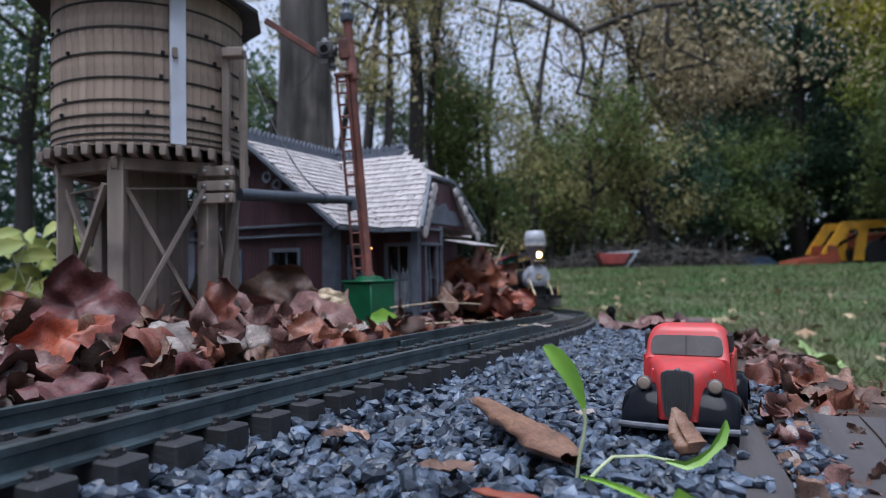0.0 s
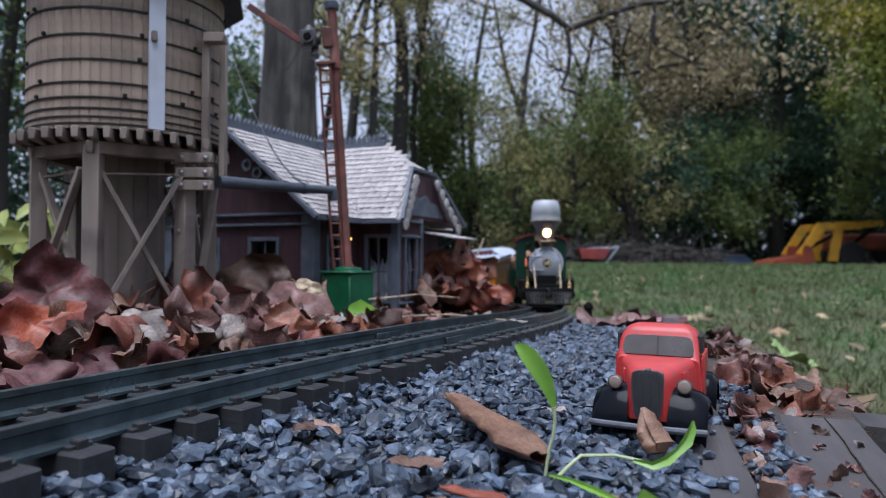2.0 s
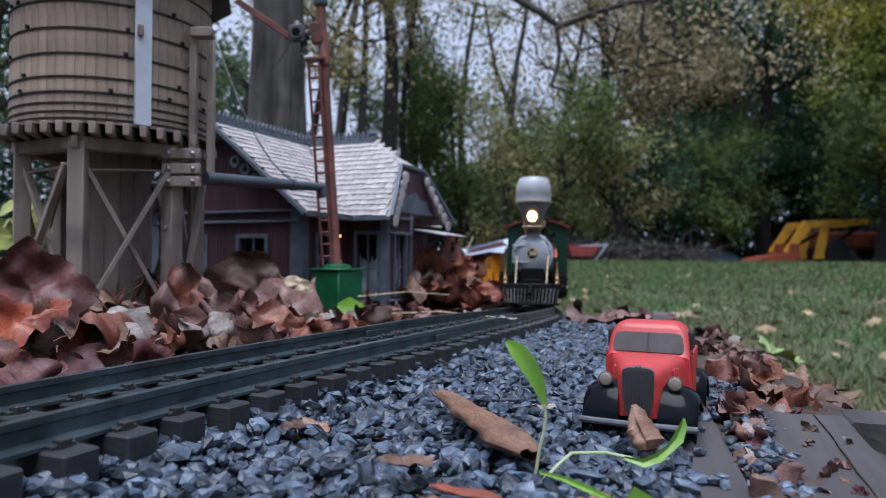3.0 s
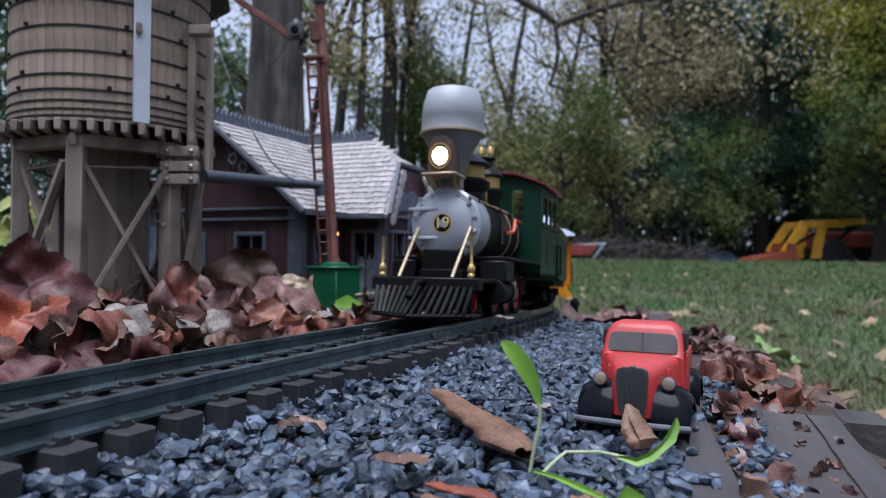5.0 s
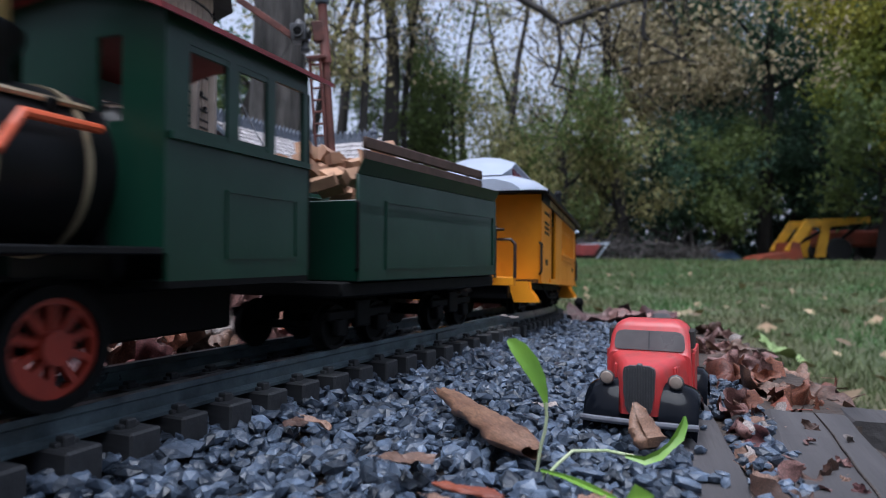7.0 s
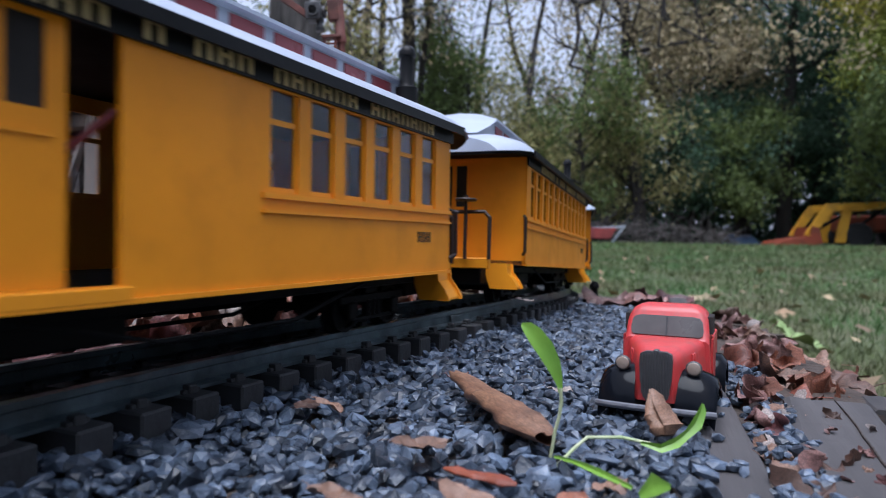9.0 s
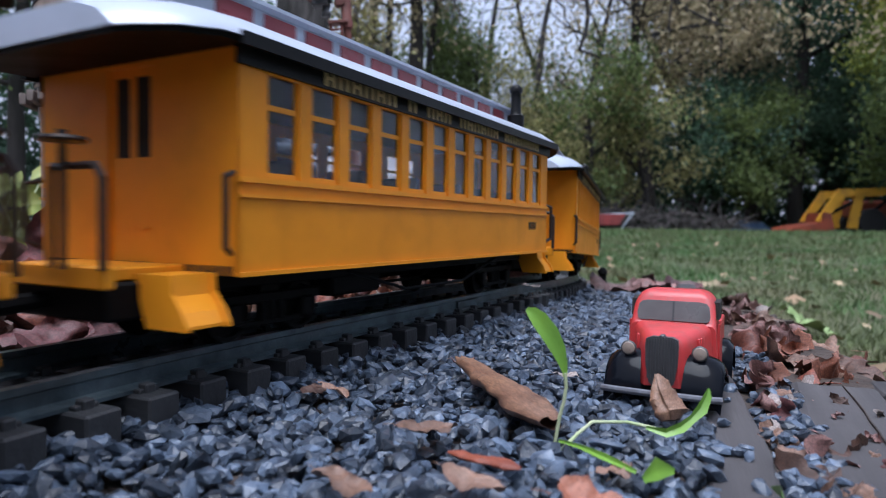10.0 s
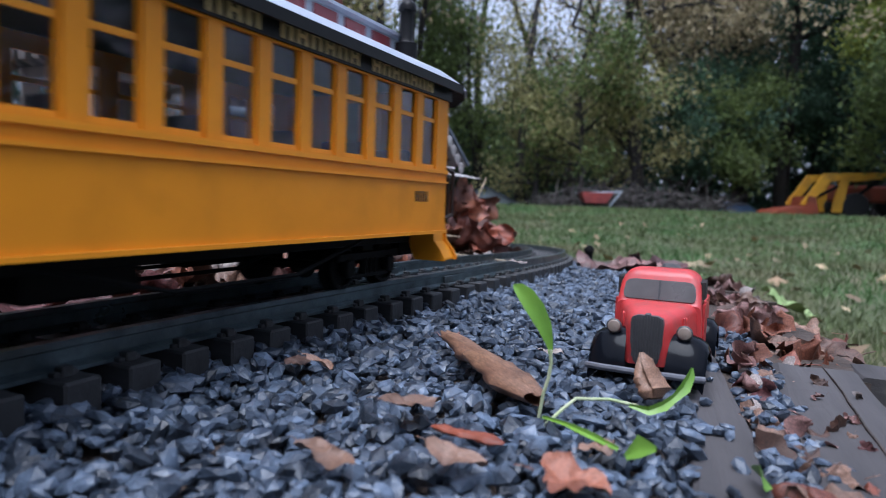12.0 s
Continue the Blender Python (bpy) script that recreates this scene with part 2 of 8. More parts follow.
# raised bed: right edge follows the boards, the rest goes round the line
BED = [(-0.06, -0.45), (0.10, 0.0), (0.135, 0.14), (0.195, 0.30), (0.26, 0.52), (0.31, 0.78), (0.32, 1.1), (0.26, 1.5), (0.10, 1.9), (-0.2, 2.25), (-0.7, 2.5), (-1.3, 2.4),
       (-1.9, 1.9), (-2.1, 1.0), (-1.6, 0.2), (-1.0, -0.6), (-0.9, -1.6), (-0.3, -2.2), (0.15, -1.6)]


def bed_z(x, y):
    """Top of the soil: level by the buildings, falling with the track on its own strip."""
    d = np.hypot(CX - x, CY - y)
    i = int(d.argmin())
    w = max(0.0, 1 - max(0.0, d[i] - 0.07) / 0.12)
    if (x - CX[i]) * math.cos(ANG[i]) - (y - CY[i]) * math.sin(ANG[i]) > 0:
        w = 1.0
    return -0.016 + CZ[i] * w


def inside_bed(x, y):
    c, n = False, len(BED)
    for i in range(n):
        (x0, y0), (x1, y1) = BED[i], BED[(i + 1) % n]
        if (y0 > y) != (y1 > y) and x < (x1 - x0) * (y - y0) / (y1 - y0) + x0:
            c = not c
    return c


def build_bed():
    bm = mesh()
    step, grid = 0.025, {}
    for i in range(-88, 16):
        for j in range(-92, 106):
            x, y = i * step, j * step
            if inside_bed(x, y):
                grid[i, j] = bm.verts.new((x, y, bed_z(x, y) + 0.003 * noise.noise(Vector((x * 25, y * 25, 0)))))
    for (i, j), v in grid.items():
        q = [grid.get(k) for k in ((i, j), (i + 1, j), (i + 1, j + 1), (i, j + 1))]
        if all(q):
            bm.faces.new(q)
    edge = [e for e in bm.edges if len(e.link_faces) == 1]
    ext = bmesh.ops.extrude_edge_only(bm, edges=edge)
    for v in ext["geom"]:
        if isinstance(v, bmesh.types.BMVert):
            v.co.z = -0.33
    bmesh.ops.recalc_face_normals(bm, faces=bm.faces)
    tagged(link("raised_bed", bm, M["soil"], smooth=True), "raised garden bed of dark soil under the model railway", "soil", kind="structure")


build_bed()


# ---- track ----
def build_track():
    track = tagged(new("railway_track"), "model railway track with dark rails on brown plastic ties", "track", kind="structure")
    prof = [(-0.0042, 0), (0.0042, 0), (0.0042, 0.0011), (0.0010, 0.0022), (0.0010, 0.0058), (0.0018, 0.0064), (0.0018, 0.0084), (-0.0018, 0.0084), (-0.0018, 0.0064), (-0.0010, 0.0058), (-0.0010, 0.0022), (-0.0042, 0.0011)]
    for side in (-0.0237, 0.0237):
        bm, prev = mesh(), None
        for s in np.arange(-2.0, 3.0, 0.02):
            ring = [bm.verts.new(on_track(s, side + p[0], p[1])) for p in prof]
            if prev:
                for i in range(len(prof)):
                    bm.faces.new((prev[i], prev[(i + 1) % 12], ring[(i + 1) % 12], ring[i]))
            prev = ring
        part("rail", bm, M["rail"], track, smooth=False)
    # joiner plates where two lengths meet
    for side in (-0.0237, 0.0237):
        bm = mesh()
        for k in (-1, 1):
            box(bm, side + k * 0.0016 - 0.0008, side + k * 0.0016 + 0.0008, -0.014, 0.014, 0.001, 0.0058, 0.0003)
        part("rail_joiner", bm, M["rail"], track).matrix_basis = track_pose(0.038)
    bm = mesh()
    box(bm, -0.0365, 0.0365, -0.0055, 0.0055, -0.0125, 0.0, 0.0007)
    for side in (-0.0237, 0.0237):
        for k in (-1, 1):
            box(bm, side + k * 0.0052 - 0.0018, side + k * 0.0052 + 0.0018, -0.0018, 0.0018, -0.0005, 0.0026, 0.0004)
            box(bm, side + k * 0.0042 - 0.002, side + k * 0.0042 + 0.002, -0.0036, 0.0036, -0.0005, 0.0012, 0.0003)
    tie = part("tie", bm, M["tie"], track, smooth=False)
    s, first = -1.95, True
    rnd = random.Random(3)
    while s < 2.95:
        m = track_pose(s) @ pose(rnd.uniform(-0.0006, 0.0006), 0, 0, 0, 0, rnd.uniform(-0.8, 0.8))
        if first:
            tie.matrix_basis, first = m, False
        else:
            share("tie", tie.data, track, m)
        s += 0.0205 if s < 0.04 else 0.0235
    return track


build_track()


# ---- the train ----
def letters(parent, material, text, x, y0, y1, z, h, face=1):
    """Writing that cannot be read, as plain bars of its size; bars lie on the plane x, text runs towards -y on the +x face."""
    bm = mesh()
    n = len(text)
    step = (y1 - y0) / n
    for i, ch in enumerate(text):
        if ch == " ":
            continue
        yc = y0 + (i + 0.5) * step
        w = abs(step) * 0.36
        box(bm, x, x + face * 0.0004, yc - w, yc - w + abs(step) * 0.2, z, z + h)
        box(bm, x, x + face * 0.0004, yc + w - abs(step) * 0.2, yc + w, z, z + h)
        box(bm, x, x + face * 0.0004, yc - w, yc + w, z + h * (0.78 if i % 2 else 0.4), z + h * (1.0 if i % 2 else 0.62))
    part("lettering", bm, material, parent, smooth=False)


def wheelset(parent, r, y, gauge=0.021, spoke=False, name="wheelset", rim=None):
    """Axle with two flanged wheels; turned by motions()."""
    ax = new(name)
    ax.parent = parent
    ax.matrix_basis = pose(0, y, r)
    bm = mesh()
    rod(bm, (-gauge, 0, 0), (gauge, 0, 0), 0.002)
    part("axle", bm, M["blackframe"], ax)
    for side in (-1, 1):
        bm = mesh()
        m = Matrix.Translation((side * gauge, 0, 0)) @ pose(0, 0, 0, 0, 90 * side)
        w = 0.0045
        if not spoke:
            lathe(bm, [(r + 0.0016, -0.0012), (r + 0.0016, 0.0), (r, 0.0002), (r, w), (r * 0.84, w), (r * 0.8, w - 0.0015), (r * 0.3, w - 0.0012), (r * 0.3, w + 0.0006), (r * 0.1, w + 0.0006)], 24, m)
            part("wheel", bm, M["blackframe"], ax)
        else:
            lathe(bm, [(r * 0.8, -0.0012), (r + 0.0016, -0.0012), (r + 0.0016, 0.0), (r, 0.0002), (r, w), (r * 0.8, w), (r * 0.8, -0.0012)], 28, m, cap=False)
            part("wheel", bm, M["blackframe"], ax)
            bm = mesh()
            lathe(bm, [(r * 0.28, -0.0008), (r * 0.28, w + 0.0004)], 16, m)
            lathe(bm, [(r * 0.82, 0), (r * 0.82, w * 0.7), (r * 0.7, w * 0.7), (r * 0.7, 0)], 24, m, cap=False)
            for k in range(10):
                box(bm, -r * 0.055, r * 0.055, r * 0.2, r * 0.78, 0.0006, w * 0.65, 0, m @ pose(0, 0, 0, 0, 0, 36 * k))
            box(bm, -r * 0.6, r * 0.6, -r * 0.8, -r * 0.45, 0.0, w * 0.75, 0, m)
            part("wheel_centre", bm, M["wheelred"], ax)
    return ax


SPIN = []  # (wheelset, its place on the thing, wheel radius)


def add_wheels(parent, r, ys, **k):
    for y in ys:
        SPIN.append((wheelset(parent, r, y, **k), y, r))


def build_loco():
    loco = tagged(new("steam_locomotive"), "model steam locomotive with green cab, silver smokebox and lit headlamp", "locomotive")
    az, R = 0.062, 0.0220
    alongy = pose(0, 0, 0, -90, 0, 0)  # turns z into +y

    def ring(y, prof, seg=32):
        bm = mesh()
        lathe(bm, prof, seg, Matrix.Translation((0, y, az)) @ alongy)
        return bm
    part("boiler", ring(-0.07, [(R, 0), (R, 0.128)]), M["black"], loco)
    part("smokebox", ring(0.058, [(R + 0.0004, 0), (R + 0.0010, 0.0005), (R + 0.0010, 0.041), (R + 0.0014, 0.0415), (R + 0.0014, 0.044), (R - 0.0004, 0.0455)]), M["silver"], loco)
    door = part("smokebox_door", ring(0.1034, [(R - 0.001, 0), (R - 0.001, 0.0008), (R - 0.0035, 0.0012), (R - 0.004, 0.0026), (R - 0.0055, 0.0032), (R - 0.009, 0.0052), (0.006, 0.0064), (0.001, 0.0066)]), M["silver"], loco)
    bm = mesh()
    for k in range(14):
        a = 2 * math.pi * k / 14
        box(bm, -0.0011, 0.0011, -0.0015, 0.0018, 0, 0.0022, 0.0003, Matrix.Translation((0, 0.1034, az)) @ alongy @ pose(0, 0, 0, 0, 0, math.degrees(a)) @ pose(0, R - 0.0022, 0))
    for z in (0.009, -0.009):
        box(bm, 0.003, R + 0.001, 0.1065, 0.1095, az + z - 0.0010, az + z + 0.0010, 0.0004)
    part("door_clamp", bm, M["silver"], door)
    bm = ring(0.1095, [(0.0058, 0), (0.0058, 0.0009)])
    plate = part("number_plate", bm, M["blackframe"], door)
    bm = mesh()
    lathe(bm, [(0.0062, 0), (0.0062, 0.0013), (0.0054, 0.0013), (0.0054, 0)], 24, Matrix.Translation((0, 0.1092, az)) @ alongy, cap=False)
    part("plate_rim", bm, M["brass"], plate)
    # the number, in the built-in font, as a mesh
    cu = bpy.data.curves.new("number", "FONT")
    cu.body, cu.size, cu.extrude, cu.align_x, cu.align_y = "19", 0.0112, 0.0005, "CENTER", "CENTER"
    tmp = new("number_tmp", cu)
    me = bpy.data.meshes.new_from_object(tmp.evaluated_get(bpy.context.evaluated_depsgraph_get()))
    bpy.data.objects.remove(tmp)
    me.materials.append(M["gold"])
    num = new("number", me)
    num.parent = plate
    num.matrix_basis = pose(0, 0.1115, az, 90, 0, 180)
    # boiler bands
    for y in (0.0575, 0.016, -0.018, -0.05):
        part("boiler_band", ring(y, [(R + 0.0007, 0), (R + 0.0007, 0.0018)]), M["rod"] if y != 0.016 else M["blackframe"], loco)
    # stack
    bm = mesh()
    lathe(bm, [(0.0125, 0.074), (0.0098, 0.082), (0.0088, 0.088), (0.0092, 0.100), (0.0165, 0.117), (0.0222, 0.1265), (0.0222, 0.1272)], 32, pose(0, 0.085, 0))
    stack = part("chimney", bm, M["chimneygrey"], loco, "dull silver flared chimney")
    bm = mesh()
    lathe(bm, [(0.0222, 0.1272), (0.0226, 0.1276), (0.0224, 0.1375), (0.0228, 0.1382), (0.0213, 0.149), (0.0188, 0.1565), (0.0180, 0.1572), (0.0165, 0.1555), (0.0150, 0.150)], 32, pose(0, 0.085, 0))
    part("chimney_cap", bm, M["stackwhite"], stack, "pale grey chimney top")
    bm = mesh()
    lathe(bm, [(0.0228, 0.1262), (0.0240, 0.1266), (0.0240, 0.1280), (0.0228, 0.1284)], 32, pose(0, 0.085, 0))
    part("chimney_ring", bm, M["rod"], stack, "dark seam ring")
    # headlamp
    lamp = new("headlamp")
    lamp.parent = loco
    bm = mesh()
    box(bm, -0.0125, 0.0125, 0.098, 0.122, 0.0905, 0.0922, 0.0004)
    part("lamp_shelf", bm, M["rod"], lamp)
    bm = mesh()
    for x in (-1, 1):
        tube(bm, [(x * 0.0105, 0.116, 0.0905), (x * 0.0095, 0.113, 0.086), (x * 0.0085, 0.104, 0.084)], 0.0009, 6)
        tube(bm, [(x * 0.0105, 0.104, 0.0905), (x * 0.009, 0.101, 0.087), (x * 0.0085, 0.096, 0.082)], 0.0009, 6)
    part("lamp_bracket", bm, M["brass"], lamp)
    bm = mesh()
    prism(bm, [(-0.0088, 0.0922), (0.0088, 0.0922), (0.0088, 0.1085), (0.006, 0.113), (0.003, 0.1148), (-0.003, 0.1148), (-0.006, 0.113), (-0.0088, 0.1085)], "y", 0.101, 0.119)
    lathe(bm, [(0.003, 0.1145), (0.003, 0.118), (0.0048, 0.1185), (0.0048, 0.1195), (0.001, 0.121)], 14, pose(0, 0.110, 0))
    part("lamp_body", bm, M["brownplank"], lamp, "dark bronze lamp housing")
    bm = mesh()
    lathe(bm, [(0.0080, 0), (0.0080, 0.0022), (0.0070, 0.0022), (0.0070, 0)], 24, Matrix.Translation((0, 0.119, 0.1025)) @ alongy, cap=False)
    part("lens_rim", bm, M["brass"], lamp)
    bm = mesh()
    lathe(bm, [(0.0071, 0), (0.0071, 0.0008), (0.005, 0.0016), (0.001, 0.002)], 24, Matrix.Translation((0, 0.119, 0.1025)) @ alongy)
    part("lens", bm, M["lamp"], lamp, "glowing warm headlamp lens")
    # domes
    for y, r, z1, z2, z3 in ((0.036, 0.0128, 0.096, 0.1045, 0.1165), (-0.014, 0.0112, 0.0955, 0.104, 0.1125)):
        dome = new("dome")
        dome.parent = loco
        bm = mesh()
        lathe(bm, [(r * 1.2, 0.072), (r * 1.05, 0.0865), (r * 1.32, 0.0915), (r * 1.32, 0.094), (r * 1.12, 0.0945), (r * 1.1, z1)], 28, pose(0, y, 0))
        part("dome_base", bm, M["black"], dome)
        bm = mesh()
        lathe(bm, [(r, z1 - 0.002), (r * 1.01, z1), (r * 1.01, z2), (r, z2 + 0.001)], 28, pose(0, y, 0))
        part("dome_band", bm, M["brass"], dome, "brass dome band")
        bm = mesh()
        cap = [(r * 1.3, z2), (r * 1.32, z2 + 0.0016), (r * 0.9, z2 + 0.0055), (r * 0.5, z3 - 0.003), (r * 0.16, z3 - 0.0012), (r * 0.16, z3 + 0.0012), (r * 0.08, z3 + 0.002)]
        if y < 0:
            cap = [(r * 1.2, z2), (r * 1.22, z2 + 0.0015), (r * 1.0, z2 + 0.005), (r * 0.55, z3), (r * 0.5, z3 + 0.004), (r * 0.7, z3 + 0.0055), (r * 0.7, z3 + 0.0065)]
        lathe(bm, cap, 28, pose(0, y, 0))
        part("dome_cap", bm, M["black"], dome)
        if y < 0:
            for k in (-1, 1):
                bm = mesh()
                lathe(bm, [(0.0016, z3 + 0.006), (0.0016, z3 + 0.009), (0.0024, z3 + 0.0095), (0.0024, z3 + 0.0135), (0.001, z3 + 0.0155)], 10, pose(k * 0.0035, y, 0))
                part("whistle", bm, M["brass"], dome)
    # bell between the domes
    bm = mesh()
    lathe(bm, [(0.0062, 0.090), (0.0056, 0.0915), (0.0040, 0.095), (0.0034, 0.099), (0.0012, 0.101), (0.0012, 0.103)], 16, pose(0, 0.011, 0))
    bell = part("bell", bm, M["rod"], loco, "pale brass bell")
    bm = mesh()
    tube(bm, [(-0.008, 0.011, 0.082), (-0.008, 0.011, 0.097), (0, 0.011, 0.1025), (0.008, 0.011, 0.097), (0.008, 0.011, 0.082)], 0.0008, 6)
    part("bell_yoke", bm, M["brass"], bell)
    # handrails, running boards, pipe
    for x in (-1, 1):
        bm = mesh()
        tube(bm, [(x * 0.0165, 0.095, az + 0.016), (x * 0.0165, -0.055, az + 0.016)], 0.0009, 6)
        part("handrail", bm, M["rod"], loco)
        for y in (0.07, 0.0, -0.04):
            bm = mesh()
            box(bm, x * 0.0165 - 0.0014, x * 0.0165 + 0.0014, y - 0.002, y + 0.002, az + 0.012, az + 0.0165, 0.0005)
            part("handrail_post", bm, M["blackframe"], loco)
        bm = mesh()
        box(bm, min(x * 0.016, x * 0.038), max(x * 0.016, x * 0.038), -0.06, 0.082, 0.0405, 0.0425, 0.0004)
        part("running_board", bm, M["black"], loco)
        bm = mesh()
        tube(bm, [(x * (R + 0.001), -0.052, az + 0.010), (x * (R + 0.002), -0.024, az + 0.010), (x * (R + 0.0025), -0.020, az + 0.006), (x * (R + 0.0025), -0.016, az + 0.001), (x * (R + 0.0025), 0.006, az - 0.001)], 0.0013, 8)
        part("pipe", bm, M["copper"], loco, "orange-red feed pipe")
        bm = mesh()
        tube(bm, [(x * R, 0.016, az + 0.008), (x * (R + 0.002), 0.024, az - 0.010)], 0.001, 6)
        part("pipe", bm, M["black"], loco)
    # frame, cylinders, smokebox saddle
    bm = mesh()
    box(bm, -0.014, 0.014, -0.135, 0.10, 0.014, 0.034, 0.001)
    box(bm, -0.013, 0.013, 0.06, 0.098, 0.030, 0.046, 0.001)
    part("main_frame", bm, M["blackframe"], loco)
    for x in (-1, 1):
        bm = mesh()
        cx = x * 0.030
        lathe(bm, [(0.0085, 0), (0.0092, 0.001), (0.0092, 0.003), (0.0080, 0.004), (0.0080, 0.031), (0.0092, 0.032), (0.0092, 0.034), (0.0085, 0.035)], 20, Matrix.Translation((cx, 0.051, 0.0195)) @ alongy)
        cyl = part("cylinder", bm, M["black"], loco)
        bm = mesh()
        box(bm, cx - 0.0085, cx + 0.0085, 0.054, 0.083, 0.0265, 0.040, 0.001)
        part("valve_chest", bm, M["black"], cyl)
        bm = mesh()
        for z in (0.0135, 0.0245):
            box(bm, cx - 0.002, cx + 0.002, 0.018, 0.051, z, z + 0.0026, 0.0004)
        box(bm, cx - 0.003, cx + 0.003, 0.016, 0.0195, 0.0135, 0.0271, 0.0005)
        box(bm, cx - 0.0032, cx + 0.0032, 0.030, 0.038, 0.0155, 0.0245, 0.0008)
        rod(bm, (cx, 0.034, 0.0195), (cx, 0.052, 0.0195), 0.0014)
        part("crosshead_guide", bm, M["steel"], cyl)
    # pilot (cowcatcher)
    pilot = new("pilot")
    pilot.parent = loco
    bm = mesh()
    box(bm, -0.037, 0.037, 0.112, 0.124, 0.0205, 0.0285, 0.0008)
    part("buffer_beam", bm, M["black"], pilot)
    bm = mesh()
    box(bm, -0.033, 0.033, 0.082, 0.113, 0.0255, 0.0282, 0.0005)
    part("front_deck", bm, M["black"], pilot)
    for x in (-1, 1):
        for k in range(8):
            f0, f1 = (k + 0.5) / 8, (k + 0.5) / 8
            top = Vector((x * 0.035 * f0, 0.124, 0.0235))
            bot = Vector((x * 0.032 * f1, 0.132 + 0.022 * (1 - f1), 0.0052))
            bm = mesh()
            q = (bot - top).to_track_quat("Z", "Y").to_matrix().to_4x4()
            box(bm, -0.0013, 0.0013, -0.0011, 0.0011, 0, (bot - top).length, 0.0004, Matrix.Translation(top) @ q)
            part("slat", bm, M["black"], pilot)
        bm = mesh()
        tube(bm, [(0, 0.1545, 0.0045), (x * 0.033, 0.131, 0.0045)], 0.0016, 6)
        tube(bm, [(x * 0.033, 0.131, 0.0045), (x * 0.035, 0.118, 0.0045)], 0.0014, 6)
        part("pilot_rail", bm, M["black"], pilot)
        bm = mesh()
        rod(bm, (x * 0.0185, 0.120, 0.0285), (x * 0.0195, 0.098, az + 0.001), 0.0012)
        part("brace_rod", bm, M["rod"], loco)
        bm = mesh()
        lathe(bm, [(0.0022, 0.0285), (0.0026, 0.030), (0.0018, 0.0315), (0.0026, 0.033), (0.0026, 0.0345), (0.0016, 0.036), (0.0009, 0.037), (0.0009, 0.050), (0.0013, 0.0505), (0.0013, 0.052)], 12, pose(x * 0.031, 0.120, 0))
        part("flag_post", bm, M["brass"], pilot)
    bm = mesh()
    tube(bm, [(0, 0.122, 0.0265), (0, 0.140, 0.0245), (0, 0.150, 0.0155)], 0.0022, 8)
    part("coupler_bar", bm, M["blackframe"], pilot)
    # cab
    cab = new("cab")
    cab.parent = loco
    W, y0, y1, zb, zt = 0.0425, -0.148, -0.062, 0.034, 0.108
    for x in (-1, 1):
        bm = mesh()
        a, b = x * (W - 0.0016), x * W
        lo, hi = min(a, b), max(a, b)
        box(bm, lo, hi, y0, y1, zb, 0.075)
        box(bm, lo, hi, y0, y1, 0.100, zt)
        for ya, yb in ((y0, y0 + 0.004), (y0 + 0.0255, y0 + 0.031), (y0 + 0.049, y0 + 0.056), (y1 - 0.010, y1)):
            box(bm, lo, hi, ya, yb, 0.075, 0.100)
        part("cab_side", bm, M["green"], cab, smooth=False)
        bm = mesh()
        for za, zc in ((0.060, 0.0608), (0.040, 0.0408)):
            box(bm, min(x * W, x * (W + 0.0006)), max(x * W, x * (W + 0.0006)), y0 + 0.010, y1 - 0.030, za, zc)
        for ya in (y0 + 0.010, y1 - 0.030):
            box(bm, min(x * W, x * (W + 0.0006)), max(x * W, x * (W + 0.0006)), ya - 0.0004, ya + 0.0004, 0.040, 0.0608)
        box(bm, min(x * W, x * (W + 0.0016)), max(x * W, x * (W + 0.0016)), y0, y1, 0.0725, 0.0745)
        part("panel_moulding", bm, M["green"], cab, smooth=False)
        for ya, yb in ((y0 + 0.031, y0 + 0.049), (y0 + 0.056, y1 - 0.010)):
            bm = mesh()
            xs = x * (W - 0.0008)
            for p, q, r, t in ((ya, yb, 0.075, 0.0768), (ya, yb, 0.0982, 0.100), (ya, ya + 0.0015, 0.075, 0.1), (yb - 0.0015, yb, 0.075, 0.1)):
                box(bm, xs - 0.0006, xs + 0.0006, p, q, r, t)
            part("window_frame", bm, M["green"], cab, smooth=False)
        bm = mesh()
        box(bm, x * 0.0415 - 0.0008, x * 0.0415 + 0.0008, y0 - 0.002, y0 + 0.000, 0.036, 0.10)
        part("handrail", bm, M["blackframe"], cab)
    bm = mesh()
    box(bm, -W, W, y1, y1 + 0.0015, 0.0415, 0.078)
    box(bm, -W, -0.026, y1, y1 + 0.0015, 0.078, 0.102)
    box(bm, 0.026, W, y1, y1 + 0.0015, 0.078, 0.102)
    prism(bm, [(-W, 0.102), (W, 0.102), (W, 0.108), (0.02, 0.1145), (0, 0.116), (-0.02, 0.1145), (-W, 0.108)], "y", y1, y1 + 0.0015)
    box(bm, -0.016, 0.016, y1, y1 + 0.0015, 0.078, 0.102)
    part("cab_front", bm, M["green"], cab, smooth=False)
    bm = mesh()
    box(bm, -W, W, y0, y1, zb - 0.002, zb, 0)
    part("cab_floor", bm, M["blackframe"], cab, smooth=False)
    outer = [(-0.047, 0.1065), (-0.035, 0.1112), (-0.02, 0.1158), (0, 0.1178), (0.02, 0.1158), (0.035, 0.1112), (0.047, 0.1065)]
    inner = [(x, z - 0.0016) for x, z in reversed(outer)]
    bm = mesh()
    prism(bm, outer + inner, "y", y0 - 0.014, y1 + 0.008)
    part("cab_roof", bm, M["red"], cab, "dark red cab roof")
    # firebox under the cab front
    bm = mesh()
    box(bm, -0.022, 0.022, -0.095, -0.06, 0.03, 0.08, 0.004)
